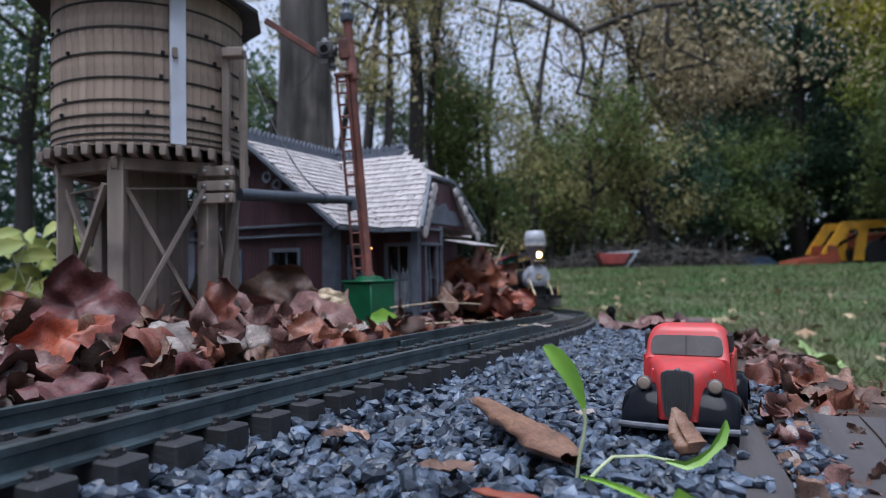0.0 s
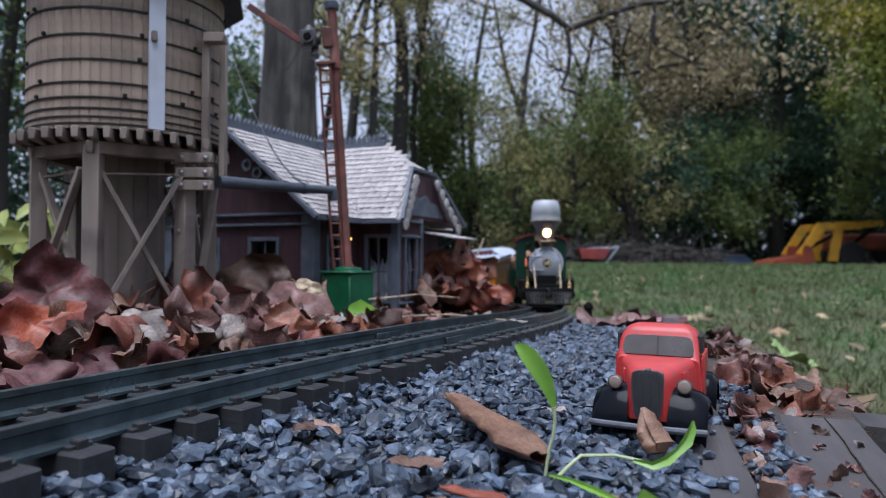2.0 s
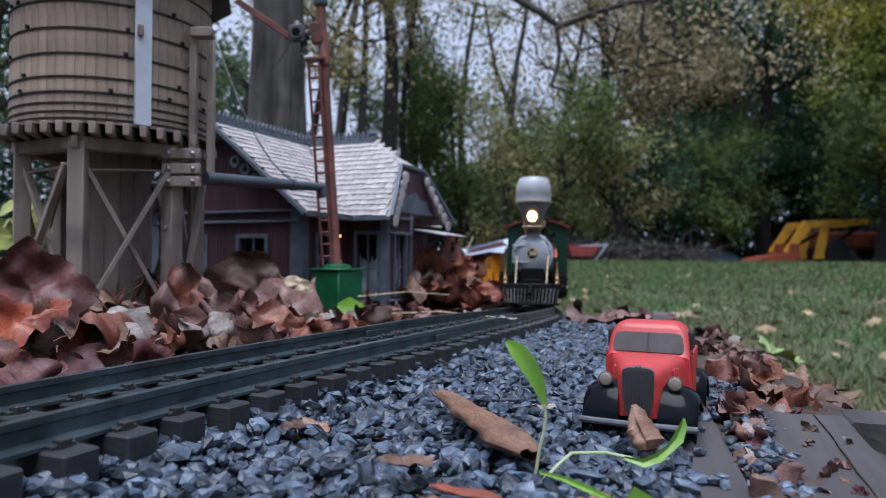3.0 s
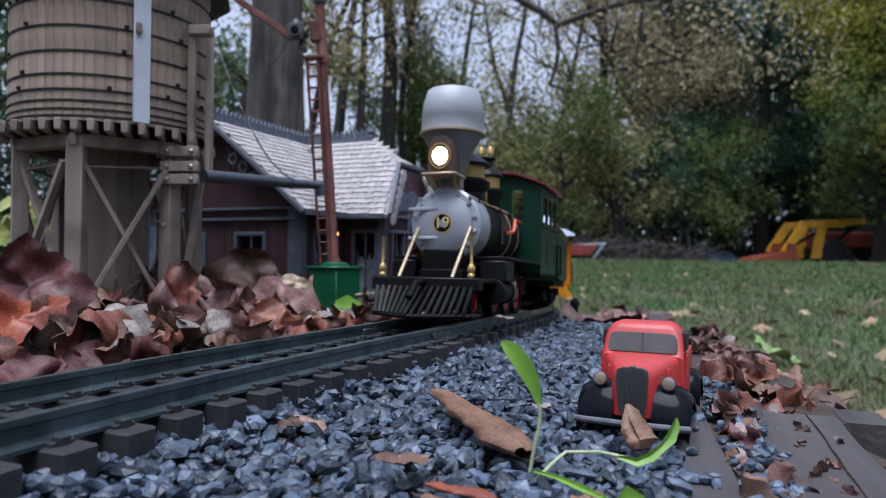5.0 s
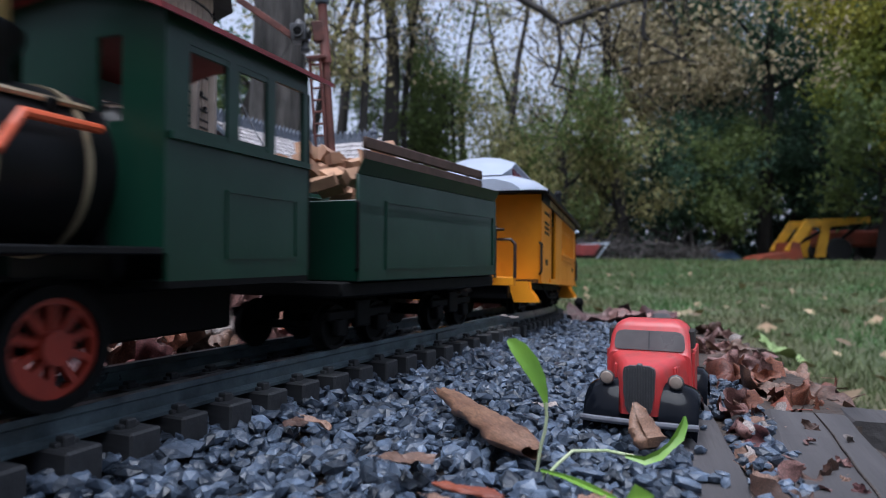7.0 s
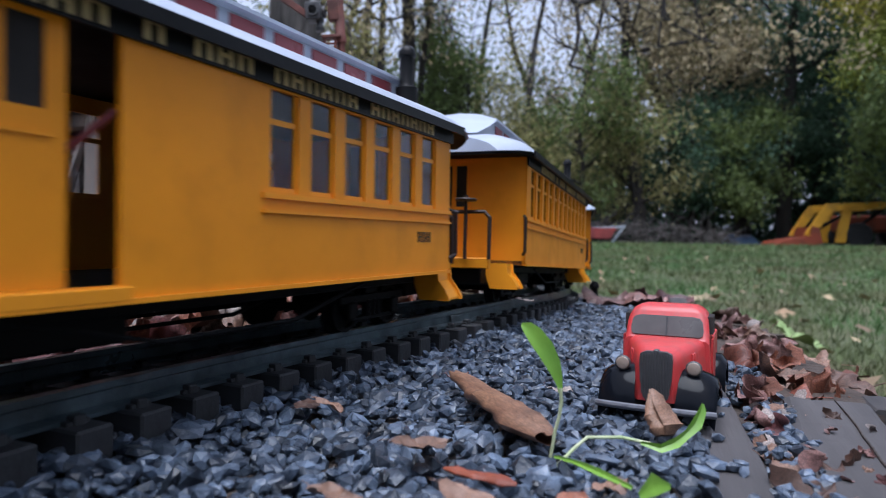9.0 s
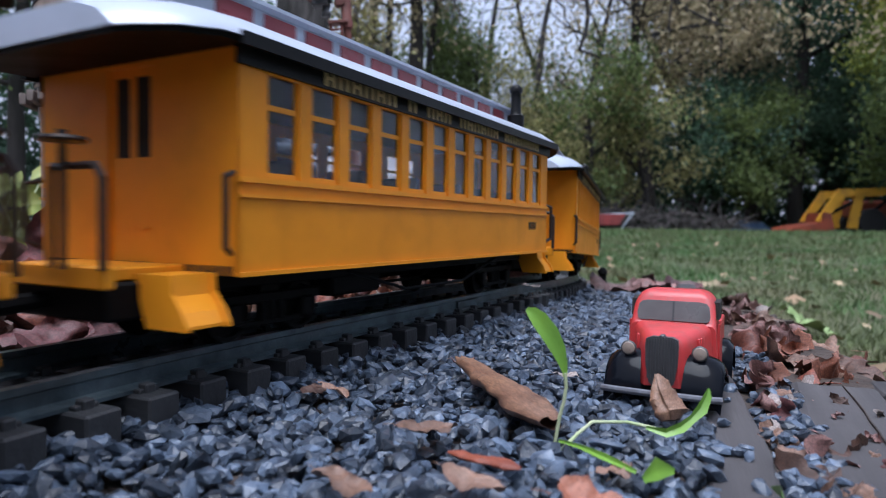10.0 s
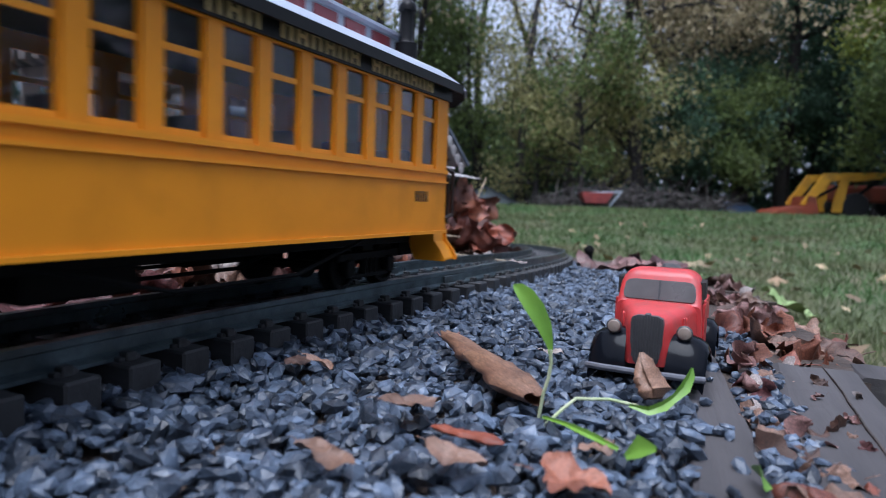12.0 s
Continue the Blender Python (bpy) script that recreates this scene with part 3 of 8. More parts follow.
    part("firebox", bm, M["black"], loco)
    add_wheels(loco, 0.0110, [0.098], spoke=True)
    add_wheels(loco, 0.0170, [-0.036, 0.003, 0.042], spoke=True, gauge=0.0225)
    return loco


def build_tender():
    t = tagged(new("tender"), "dark green tender loaded with split firewood", "tender")
    L, W = 0.082, 0.045
    bm = mesh()
    box(bm, -W + 0.004, W - 0.004, -L, L, 0.024, 0.031, 0.001)
    part("frame", bm, M["blackframe"], t)
    bm = mesh()
    for x in (-1, 1):
        box(bm, min(x * (W - 0.002), x * W), max(x * (W - 0.002), x * W), -L + 0.008, L - 0.006, 0.031, 0.077, 0.0005)
    box(bm, -W, W, -L + 0.006, -L + 0.008, 0.031, 0.077, 0.0005)
    box(bm, -W, W, L - 0.008, L - 0.006, 0.031, 0.066, 0.0005)
    box(bm, -W, W, -L + 0.008, L - 0.008, 0.060, 0.064)
    part("tank", bm, M["green"], t)
    for x in (-1, 1):
        bm = mesh()
        for za in (0.036, 0.066):
            box(bm, min(x * W, x * (W + 0.0007)), max(x * W, x * (W + 0.0007)), -L + 0.012, L - 0.028, za, za + 0.001)
        for ya in (-L + 0.012, L - 0.028):
            box(bm, min(x * W, x * (W + 0.0007)), max(x * W, x * (W + 0.0007)), ya - 0.0005, ya + 0.0005, 0.036, 0.067)
        part("panel_moulding", bm, M["green"], t, smooth=False)
        bm = mesh()
        prism(bm, [(x * W, 0.077), (x * (W + 0.003), 0.083), (x * (W + 0.002), 0.083), (x * (W - 0.001), 0.077)], "y", -L + 0.008, L - 0.006)
        part("flare", bm, M["green"], t)
        for z in (0.081, 0.087, 0.093):
            bm = mesh()
            box(bm, min(x * (W - 0.008), x * (W - 0.006)), max(x * (W - 0.008), x * (W - 0.006)), -L + 0.014, L - 0.020, z - 0.0026, z + 0.0026, 0.0005)
            part("rack_board", bm, M["brownplank"], t, "dark brown rack board")
        bm = mesh()
        tube(bm, [(x * (W + 0.0005), L - 0.004, 0.036), (x * (W + 0.0025), L - 0.002, 0.037), (x * (W + 0.0025), L - 0.002, 0.064), (x * (W + 0.0005), L - 0.004, 0.065)], 0.0008, 6)
        part("grab_iron", bm, M["blackframe"], t)
    bm = mesh()
    tube(bm, [(-0.02, -L - 0.002, 0.031), (-0.02, -L - 0.002, 0.070)], 0.0008, 6)
    tube(bm, [(0.02, -L - 0.002, 0.031), (0.02, -L - 0.002, 0.070)], 0.0008, 6)
    part("ladder", bm, M["blackframe"], t)
    rnd = random.Random(8)
    for k in range(70):
        bm = mesh()
        r, ln = rnd.uniform(0.0035, 0.006), rnd.uniform(0.010, 0.016)
        n = rnd.choice((3, 4, 4, 5))
        a0 = rnd.uniform(0, 6)
        prism(bm, [(r * math.cos(a0 + 2 * math.pi * i / n) * rnd.uniform(0.8, 1.1), r * math.sin(a0 + 2 * math.pi * i / n)) for i in range(n)], "y", -ln / 2, ln / 2)
        u, v = rnd.uniform(-1, 1), rnd.uniform(-1, 1)
        z = 0.077 + rnd.random() * 0.029 * (1 - 0.55 * abs(u)) * (1 - 0.5 * abs(v))
        bmesh.ops.transform(bm, matrix=pose(u * 0.030, v * 0.060 - 0.002, z, rnd.uniform(-25, 25), rnd.uniform(-25, 25), rnd.uniform(-40, 130)), verts=bm.verts)
        part("log", bm, M["wood"], t, smooth=False)
    for y in (-0.048, 0.048):
        bm = mesh()
        for x in (-1, 1):
            box(bm, x * 0.027 - 0.0015, x * 0.027 + 0.0015, y - 0.026, y + 0.026, 0.013, 0.0175, 0.0006)
            for k in (-1, 1):
                box(bm, x * 0.0275 - 0.002, x * 0.0275 + 0.002, y + k * 0.017 - 0.004, y + k * 0.017 + 0.004, 0.006, 0.014, 0.0008)
            box(bm, x * 0.0275 - 0.002, x * 0.0275 + 0.002, y - 0.006, y + 0.006, 0.009, 0.022, 0.0008)
        box(bm, -0.027, 0.027, y - 0.004, y + 0.004, 0.016, 0.024)
        part("truck_frame", bm, M["blackframe"], t)
        add_wheels(t, 0.0100, [y - 0.017, y + 0.017], gauge=0.0215)
    bm = mesh()
    tube(bm, [(0, -L, 0.021), (0, -L - 0.018, 0.018)], 0.0026, 8)
    part("coupler", bm, M["blackframe"], t)
    return t


def build_coach(baggage=False, name="passenger_coach"):
    """Clerestory coach with open end platforms."""
    label = "yellow model baggage and passenger coach with open side door" if baggage else "yellow model passenger coach with silver clerestory roof"
    c = tagged(new(name), label, "train car", "coaches of the train")
    L, W, z0, z1 = 0.1435, 0.048, 0.022, 0.0945
    sill, wt = 0.0530, 0.0855
    nwin = 12
    for x in (-1, 1):
        a, b = x * (W - 0.0018), x * W
        lo, hi = min(a, b), max(a, b)
        bm = mesh()
        holes = []
        if baggage:
            first, n = -0.1300, 6
            pitch = 0.0214
            holes = [(first + i * pitch + 0.003, first + i * pitch + pitch - 0.004) for i in range(n)]
            door = (0.0495, 0.0905)
        else:
            pitch = 0.0223
            holes = [(-0.1338 + i * pitch + 0.0034, -0.1338 + i * pitch + pitch - 0.0034) for i in range(nwin)]
            door = None
        edges = [-L]
        for h in holes:
            edges += list(h)
        # lower panel, letterboard and posts between the windows
        if door:
            panels = [(-L, door[0], z0, sill), (door[1], L, z0, sill), (-L, door[0], wt, z1), (door[1], L, wt, z1), (door[0], door[1], 0.0905, z1), (door[0], door[1], z0, 0.0265),
                      (holes[-1][1], door[0], sill, wt), (door[1], L, sill, wt)]
        else:
            panels = [(-L, L, z0, sill), (-L, L, wt, z1), (holes[-1][1], L, sill, wt)]
        for p in panels:
            box(bm, lo, hi, *p)
            part("side_panel", bm, M["yellow"], c, smooth=False)
            bm = mesh()
        box(bm, lo, hi, -L, holes[0][0], sill, wt)
        part("side_panel", bm, M["yellow"], c, smooth=False)
        for h, g in zip(holes, holes[1:]):
            bm = mesh()
            box(bm, lo, hi, h[1], g[0], sill, wt)
            part("window_post", bm, M["yellow"], c, smooth=False)
        if door:
            d = new("sliding_door")
            d.parent = c
            bm = mesh()
            dx0, dx1 = (x * (W - 0.0034), x * (W - 0.0020))
            dl, dh = min(dx0, dx1), max(dx0, dx1)
            box(bm, dl, dh, 0.0625, 0.0900, 0.0265, 0.066)
            box(bm, dl, dh, 0.0625, 0.0900, 0.0855, 0.0905)
            for p, q in ((0.0625, 0.0675), (0.0765, 0.0800), (0.0880, 0.0900)):
                box(bm, dl, dh, p, q, 0.066, 0.0855)
            part("door_panel", bm, M["yellow"], d, smooth=False)
            bm = mesh()
            box(bm, dl - 0.0006, dh + 0.0006, 0.066, 0.087, 0.060, 0.0608)
            part("door_rail", bm, M["yellow_trim"], d, smooth=False)
            bm = mesh()
            box(bm, x * W - 0.0012, x * W + 0.0012, 0.047, 0.093, 0.0225, 0.0262, 0.0003)
            part("door_step", bm, M["yellow_trim"], d, smooth=False)
            # opaque pane, the dark inside put into its colour
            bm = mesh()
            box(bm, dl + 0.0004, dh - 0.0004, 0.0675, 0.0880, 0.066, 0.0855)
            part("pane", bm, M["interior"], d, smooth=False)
            bm = mesh()
            tube(bm, [(x * (W - 0.012), 0.066, 0.050), (x * (W - 0.004), 0.048, 0.069)], 0.0011, 6)
            part("brace_bar", bm, M["red"], d, "dark red bar inside the doorway")
        # mouldings
        for za, h in ((sill - 0.0022, 0.0018), (sill - 0.0068, 0.0010), (z0 - 0.0002, 0.0014)):
            ya = holes[-1][1] + 0.004 if baggage else L
            if za < sill - 0.01:
                ya = L
            bm = mesh()
            box(bm, min(x * W, x * (W + 0.0011)), max(x * W, x * (W + 0.0011)), -L, ya, za, za + h)
            part("belt_rail", bm, M["yellow_trim"], c, smooth=False)
        bm = mesh()
        box(bm, min(x * W, x * (W + 0.0012)), max(x * W, x * (W + 0.0012)), -L - 0.001, L + 0.001, wt + 0.0008, z1)
        board = part("letter_board", bm, M["black"], c, "black letter board with gold lettering", smooth=False)
        letters(board, M["gold"], "xxxxxx x xxx xxxxxx xxxxxxx", x * (W + 0.0012), *((-0.122, 0.104) if x > 0 else (0.104, -0.122)), wt + 0.0017, 0.0056, x)
        for h in holes:
            win = new("window")
            win.parent = c
            bm = mesh()
            fx = x * (W - 0.0014)
            for p, q, r, t in ((h[0], h[1], sill, sill + 0.0016), (h[0], h[1], 0.0745, 0.0763), (h[0], h[0] + 0.0011, sill, wt), (h[1] - 0.0011, h[1], sill, wt)):
                box(bm, fx - 0.0005, fx + 0.0005, p, q, r, t)
            part("frame", bm, M["yellow_trim"], win, smooth=False)
            bm = mesh()
            gx = x * (W - 0.0016)
            box(bm, gx - 0.0002, gx + 0.0002, h[0], h[1], sill, wt)
            pane = part("pane", bm, M["glass"], win, smooth=False)
            pane.visible_shadow = False
        # number and notices
        for yc in ((0.112, -0.115) if baggage else (-0.115,)):
            letters(c, M["darktext"], "xxx", x * W, *((yc + 0.007, yc - 0.007) if x > 0 else (yc - 0.007, yc + 0.007)), 0.037, 0.0048, x)
        if baggage:
            for z in (0.078, 0.070, 0.066, 0.062):
                w = 0.016 if z > 0.07 else 0.014
                letters(c, M["darktext"], "xxxxxxx", x * W, *((0.112 + w, 0.112 - w) if x > 0 else (0.112 - w, 0.112 + w)), z, 0.0024, x)
    # ends with doors
    for e in (-1, 1):
        bm = mesh()
        ya, yb = min(e * (L - 0.0018), e * L), max(e * (L - 0.0018), e * L)
        for p, q, r in ((-W, -0.011, z0), (0.011, W, z0), (-0.011, 0.011, 0.090)):
            box(bm, p, q, ya, yb, r, z1)
            part("end_wall", bm, M["yellow"], c, smooth=False)
            bm = mesh()
        prism(bm, [(-W, z1), (W, z1), (0.026, 0.106), (-0.026, 0.106)], "y", ya, yb)
        part("end_gable", bm, M["yellow"], c, smooth=False)
        d = new("end_door")
        d.parent = c
        bm = mesh()
        y2, y3 = min(e * (L - 0.0028), e * (L - 0.0012)), max(e * (L - 0.0028), e * (L - 0.0012))
        box(bm, -0.011, 0.011, y2, y3, z0, 0.060)
        box(bm, -0.011, 0.011, y2, y3, 0.087, 0.0902)
        for p, q in ((-0.011, -0.0085), (-0.0015, 0.0015), (0.0085, 0.011)):
            box(bm, p, q, y2, y3, 0.060, 0.087)
        box(bm, -0.008, 0.008, y2 - 0.0006, y3 + 0.0006, 0.036, 0.0366)
        part("door_panel", bm, M["yellow"], d, smooth=False)
        # both door lights filled solid, coloured like the shaded inside
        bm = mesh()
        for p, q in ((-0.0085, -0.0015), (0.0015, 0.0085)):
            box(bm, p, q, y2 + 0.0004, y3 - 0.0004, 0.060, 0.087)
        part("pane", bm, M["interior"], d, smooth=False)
        plat = new("platform")
        plat.parent = c
        yo = e * (L + 0.035)
        bm = mesh()
        box(bm, -0.026, 0.026, min(e * L, yo), max(e * L, yo), z0 - 0.001, z0 + 0.003, 0.0006)
        box(bm, -0.034, 0.034, min(yo, yo - e * 0.004), max(yo, yo - e * 0.004), z0 - 0.0025, z0 + 0.004, 0.0006)
        part("deck", bm, M["yellow_trim"], plat)
        # added black block stands for the dark under the platform, hides what lies behind
        bm = mesh()
        box(bm, -0.028, 0.028, min(e * (L - 0.008), e * (L + 0.030)), max(e * (L - 0.008), e * (L + 0.030)), 0.0095, z0 - 0.0012, 0.001)
        part("end_sill", bm, M["blackframe"], plat, "added black block for the shade under the platform")
        for x in (-1, 1):
            bm = mesh()
            ym = sorted((e * (L + 0.002), e * (L + 0.019)))
            cheek = [(x * 0.026, z0 + 0.001), (x * 0.041, z0 + 0.001), (x * 0.0415, 0.0175), (x * 0.0455, 0.0125), (x * 0.0475, 0.0085), (x * 0.0475, 0.0072), (x * 0.031, 0.0072), (x * 0.029, 0.0125)]
            for ya in (ym[0], ym[1] - 0.0013):
                prism(bm, cheek, "y", ya, ya + 0.0013)
            prism(bm, [(x * 0.027, z0 + 0.001), (x * 0.0395, z0 + 0.001), (x * 0.0402, 0.0168), (x * 0.0440, 0.0122), (x * 0.0460, 0.0085), (x * 0.0460, 0.0075), (x * 0.0315, 0.0075), (x * 0.0295, 0.0125)], "y", ym[0] + 0.0013, ym[1] - 0.0013)
            part("step", bm, M["yellow_trim"], plat, smooth=False)
            bm = mesh()
            tube(bm, [(x * 0.034, yo, z0 + 0.003), (x * 0.034, yo, 0.050), (x * 0.031, yo, 0.0535), (x * 0.012, yo, 0.0535)], 0.0012, 6)
            tube(bm, [(x * 0.012, yo, z0 + 0.003), (x * 0.012, yo, 0.0535)], 0.0010, 6)
            part("railing", bm, M["iron"], plat)
            bm = mesh()
            tube(bm, [(x * (W - 0.001), e * (L + 0.002), 0.029), (x * (W + 0.001), e * (L + 0.006), 0.031), (x * (W + 0.001), e * (L + 0.006), 0.052), (x * (W - 0.001), e * (L + 0.001), 0.0535)], 0.0010, 6)
            part("grab_iron", bm, M["iron"], plat)
        bm = mesh()
        tube(bm, [(-0.020, yo + e * 0.002, z0 + 0.003), (-0.020, yo + e * 0.002, 0.060)], 0.0011, 6)
        lathe(bm, [(0.0062, 0.060), (0.0066, 0.0606), (0.0062, 0.0614), (0.0015, 0.0618), (0.0015, 0.0632)], 16, pose(-0.020, yo + e * 0.002, 0))
        part("brake_wheel", bm, M["iron"], plat)
        bm = mesh()
        tube(bm, [(0, yo - e * 0.01, 0.018), (0, yo + e * 0.012, 0.0165)], 0.0028, 8)
        part("coupler", bm, M["blackframe"], c)
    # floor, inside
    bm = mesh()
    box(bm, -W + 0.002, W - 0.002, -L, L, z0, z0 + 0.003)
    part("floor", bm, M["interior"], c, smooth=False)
    if not baggage:
        for i in range(6):
            for x in (-1, 1):
                bm = mesh()
                box(bm, x * 0.025 - 0.010, x * 0.025 + 0.010, -0.002, 0.002, 0.03, 0.062, 0.001, pose(0, -0.12 + 0.046 * i, 0, 8))
                box(bm, x * 0.025 - 0.010, x * 0.025 + 0.010, 0.0, 0.014, 0.036, 0.042, 0.001, pose(0, -0.12 + 0.046 * i, 0))
                part("seat", bm, M["seat"], c)
    # roof: lower deck with drooping ends, raised clerestory
    Lr, E = L + 0.035, 0.0535
    roof = new("roof")
    roof.parent = c
    sect = [(-E, 0.0935), (-E + 0.001, 0.0955), (-0.045, 0.1010), (-0.034, 0.1045), (-0.026, 0.1062), (0.026, 0.1062), (0.034, 0.1045), (0.045, 0.1010), (E - 0.001, 0.0955), (E, 0.0935), (0.045, 0.0935), (-0.045, 0.0935)]
    bm, prev = mesh(), None
    ys = [-Lr, -Lr + 0.004, -Lr + 0.012, -Lr + 0.024, -L + 0.004, L - 0.004, Lr - 0.024, Lr - 0.012, Lr - 0.004, Lr]
    for y in ys:
        d = max(0.0, abs(y) - (L - 0.004)) / (Lr - L + 0.004)
        shrink = 1 - 0.30 * d ** 3
        ring = [bm.verts.new((x * shrink, y, 0.0935 + (z - 0.0935) * (1 - 0.30 * d * d) - 0.0035 * d * d)) for x, z in sect]
        if prev:
            for i in range(12):
                bm.faces.new((prev[i], prev[(i + 1) % 12], ring[(i + 1) % 12], ring[i]))
        else:
            bm.faces.new(ring)
        prev = ring
    bm.faces.new(list(reversed(prev)))
    bmesh.ops.recalc_face_normals(bm, faces=bm.faces)
    part("lower_deck", bm, M["roofgrey"], roof)
    # black slab puts the overhang's shade into the roof underside
    bm, prev = mesh(), None
    for y in ys:
        d = max(0.0, abs(y) - (L - 0.004)) / (Lr - L + 0.004)
        k, dz = (1 - 0.30 * d ** 3), -0.0035 * d * d
        yy = y - math.copysign(0.0008, y)
        ring = [bm.verts.new((x * k, yy, z + dz)) for x, z in ((-E + 0.0008, 0.0934), (E - 0.0008, 0.0934), (E - 0.0012, 0.0918), (-E + 0.0012, 0.0918))]
        if prev:
            for i in range(4):
                bm.faces.new((prev[i], prev[(i + 1) % 4], ring[(i + 1) % 4], ring[i]))
        else:
            bm.faces.new(ring)
        prev = ring
    bm.faces.new(list(reversed(prev)))
    bmesh.ops.recalc_face_normals(bm, faces=bm.faces)
    part("soffit", bm, M["blackframe"], roof, "roof underside, blackened for the overhang's shade")
    bm = mesh()
    for x in (-1, 1):
        box(bm, min(x * (E - 0.0008), x * (E + 0.0006)), max(x * (E - 0.0008), x * (E + 0.0006)), -L - 0.004, L + 0.004, 0.0905, 0.0945)
    part("eave_board", bm, M["black"], roof, smooth=False)
    bm, prev = mesh(), None
    cs = [(-0.0225, 0.105), (-0.0225, 0.1165), (-0.0265, 0.1168), (-0.0265, 0.1182), (-0.014, 0.1222), (0, 0.1234), (0.014, 0.1222), (0.0265, 0.1182), (0.0265, 0.1168), (0.0225, 0.1165), (0.0225, 0.105)]
    for y, k, w in ((-Lr + 0.012, 0.02, 0.80), (-L - 0.006, 0.55, 0.95), (-L + 0.006, 1, 1), (L - 0.006, 1, 1), (L + 0.006, 0.55, 0.95), (Lr - 0.012, 0.02, 0.80)):
        ring = [bm.verts.new((x * w, y, 0.1035 + (z - 0.1035) * k)) for x, z in cs]
        if prev:
            for i in range(10):
                bm.faces.new((prev[i], prev[i + 1], ring[i + 1], ring[i]))
        else:
            bm.faces.new(ring)
        prev = ring
    bm.faces.new(list(reversed(prev)))
    bmesh.ops.recalc_face_normals(bm, faces=bm.faces)
    part("clerestory", bm, M["roofgrey"], roof)
    for x in (-1, 1):
        for i in range(11):
            bm = mesh()
            yc = -0.119 + i * 0.0238
            box(bm, min(x * 0.0224, x * 0.0231), max(x * 0.0224, x * 0.0231), yc - 0.0088, yc + 0.0088, 0.1072, 0.1155)
            part("clerestory_pane", bm, M["pinkglass"], roof, "dull red glazed light", smooth=False)
    bm = mesh()
    lathe(bm, [(0.0055, 0.100), (0.0055, 0.113), (0.0042, 0.1135), (0.0034, 0.115), (0.0034, 0.128), (0.0044, 0.1285), (0.0044, 0.131), (0.0026, 0.1335), (0.001, 0.134)], 16, pose(-0.030, -0.131, 0))
    part("stove_pipe", bm, M["black"], roof, "black stove pipe")
    # trucks
    for y in (-0.105, 0.105):
        bm = mesh()
        for x in (-1, 1):
            box(bm, x * 0.0275 - 0.0015, x * 0.0275 + 0.0015, y - 0.028, y + 0.028, 0.0125, 0.0165, 0.0006)
            box(bm, x * 0.0275 - 0.0012, x * 0.0275 + 0.0012, y - 0.018, y + 0.018, 0.0045, 0.0065, 0.0004)
            for k in (-1, 1):
                box(bm, x * 0.028 - 0.002, x * 0.028 + 0.002, y + k * 0.019 - 0.0035, y + k * 0.019 + 0.0035, 0.0055, 0.0135, 0.0008)
                rod(bm, (x * 0.0275, y + k * 0.019, 0.006), (x * 0.0275, y + k * 0.006, 0.004), 0.001, 0.001, 6)
            for k in (-0.4, 0, 0.4):
                lathe(bm, [(0.0022, 0.0062), (0.0022, 0.0135)], 8, pose(x * 0.0275, y + k * 0.012, 0))
        box(bm, -0.0275, 0.0275, y - 0.005, y + 0.005, 0.0135, 0.0215)
        part("truck_frame", bm, M["blackframe"], c)
        add_wheels(c, 0.0098, [y - 0.019, y + 0.019], gauge=0.0215)
    for x in (-0.040, -0.012, 0.012, 0.040):
        bm = mesh()
        tube(bm, [(x, -0.075, 0.020), (x, -0.03, 0.0095), (x, 0.03, 0.0095), (x, 0.075, 0.020)], 0.0008, 6)
        part("truss_rod", bm, M["blackframe"], c)
    for p, q, r, t in ((-0.026, -0.012, 0.028, 0.066), (0.012, 0.026, -0.066, -0.028)):
        bm = mesh()
        box(bm, p, q, r, t, 0.008, 0.021, 0.001)
        part("battery_box", bm, M["blackframe"], c)
    for x in (-0.030, 0.030):
        bm = mesh()
        box(bm, x - 0.002, x + 0.002, -0.138, 0.138, 0.0165, 0.0215, 0.0006)
        part("sill_beam", bm, M["blackframe"], c)
    return c


LOCO, TENDER = build_loco(), build_tender()


def shorten(thing, y0, k):
    """Brings the locomotive's fittings closer together along its length, keeping what is round round."""
    for o in thing.children_recursive:
        if o.type != "MESH" or o.parent.name.startswith("wheelset"):
            continue
        ys = [v.co.y for v in o.data.vertices]
        lo, hi = min(ys), max(ys)
        if o.matrix_basis.translation.y > 0.05:
            o.matrix_basis = Matrix.Translation((0, (o.matrix_basis.translation.y - y0) * (k - 1), 0)) @ o.matrix_basis
        elif hi - lo > 0.055 or o.name.split(".")[0] in ("smokebox", "cylinder", "valve_chest", "crosshead_guide", "firebox", "pipe"):
            for v in o.data.vertices:
                v.co.y = y0 + (v.co.y - y0) * k
        else:
            d = ((lo + hi) / 2 - y0) * (k - 1)
            for v in o.data.vertices:
                v.co.y += d
        if o.matrix_basis.translation.z > 0.03:
            o.matrix_basis = Matrix.Translation((0, 0, (o.matrix_basis.translation.z - 0.03) * 0.14)) @ o.matrix_basis
            continue
        stack = o.name.startswith("chimney")
        for v in o.data.vertices:
            if stack:
                v.co.z = 0.03 + (v.co.z - 0.03) * 1.055
            elif v.co.z > 0.03:
                v.co.z = 0.03 + (v.co.z - 0.03) * (1.08 if o.parent.name.split(".")[0] == "cab" else 1.14)
            if not stack and hi < 0.115 and o.parent.name.split('.')[0] != 'cab':
                v.co.x *= 1.12
    for i, (ax, y, r) in enumerate(SPIN):
        if ax.parent == thing:
            SPIN[i] = (ax, y0 + (y - y0) * k, r)


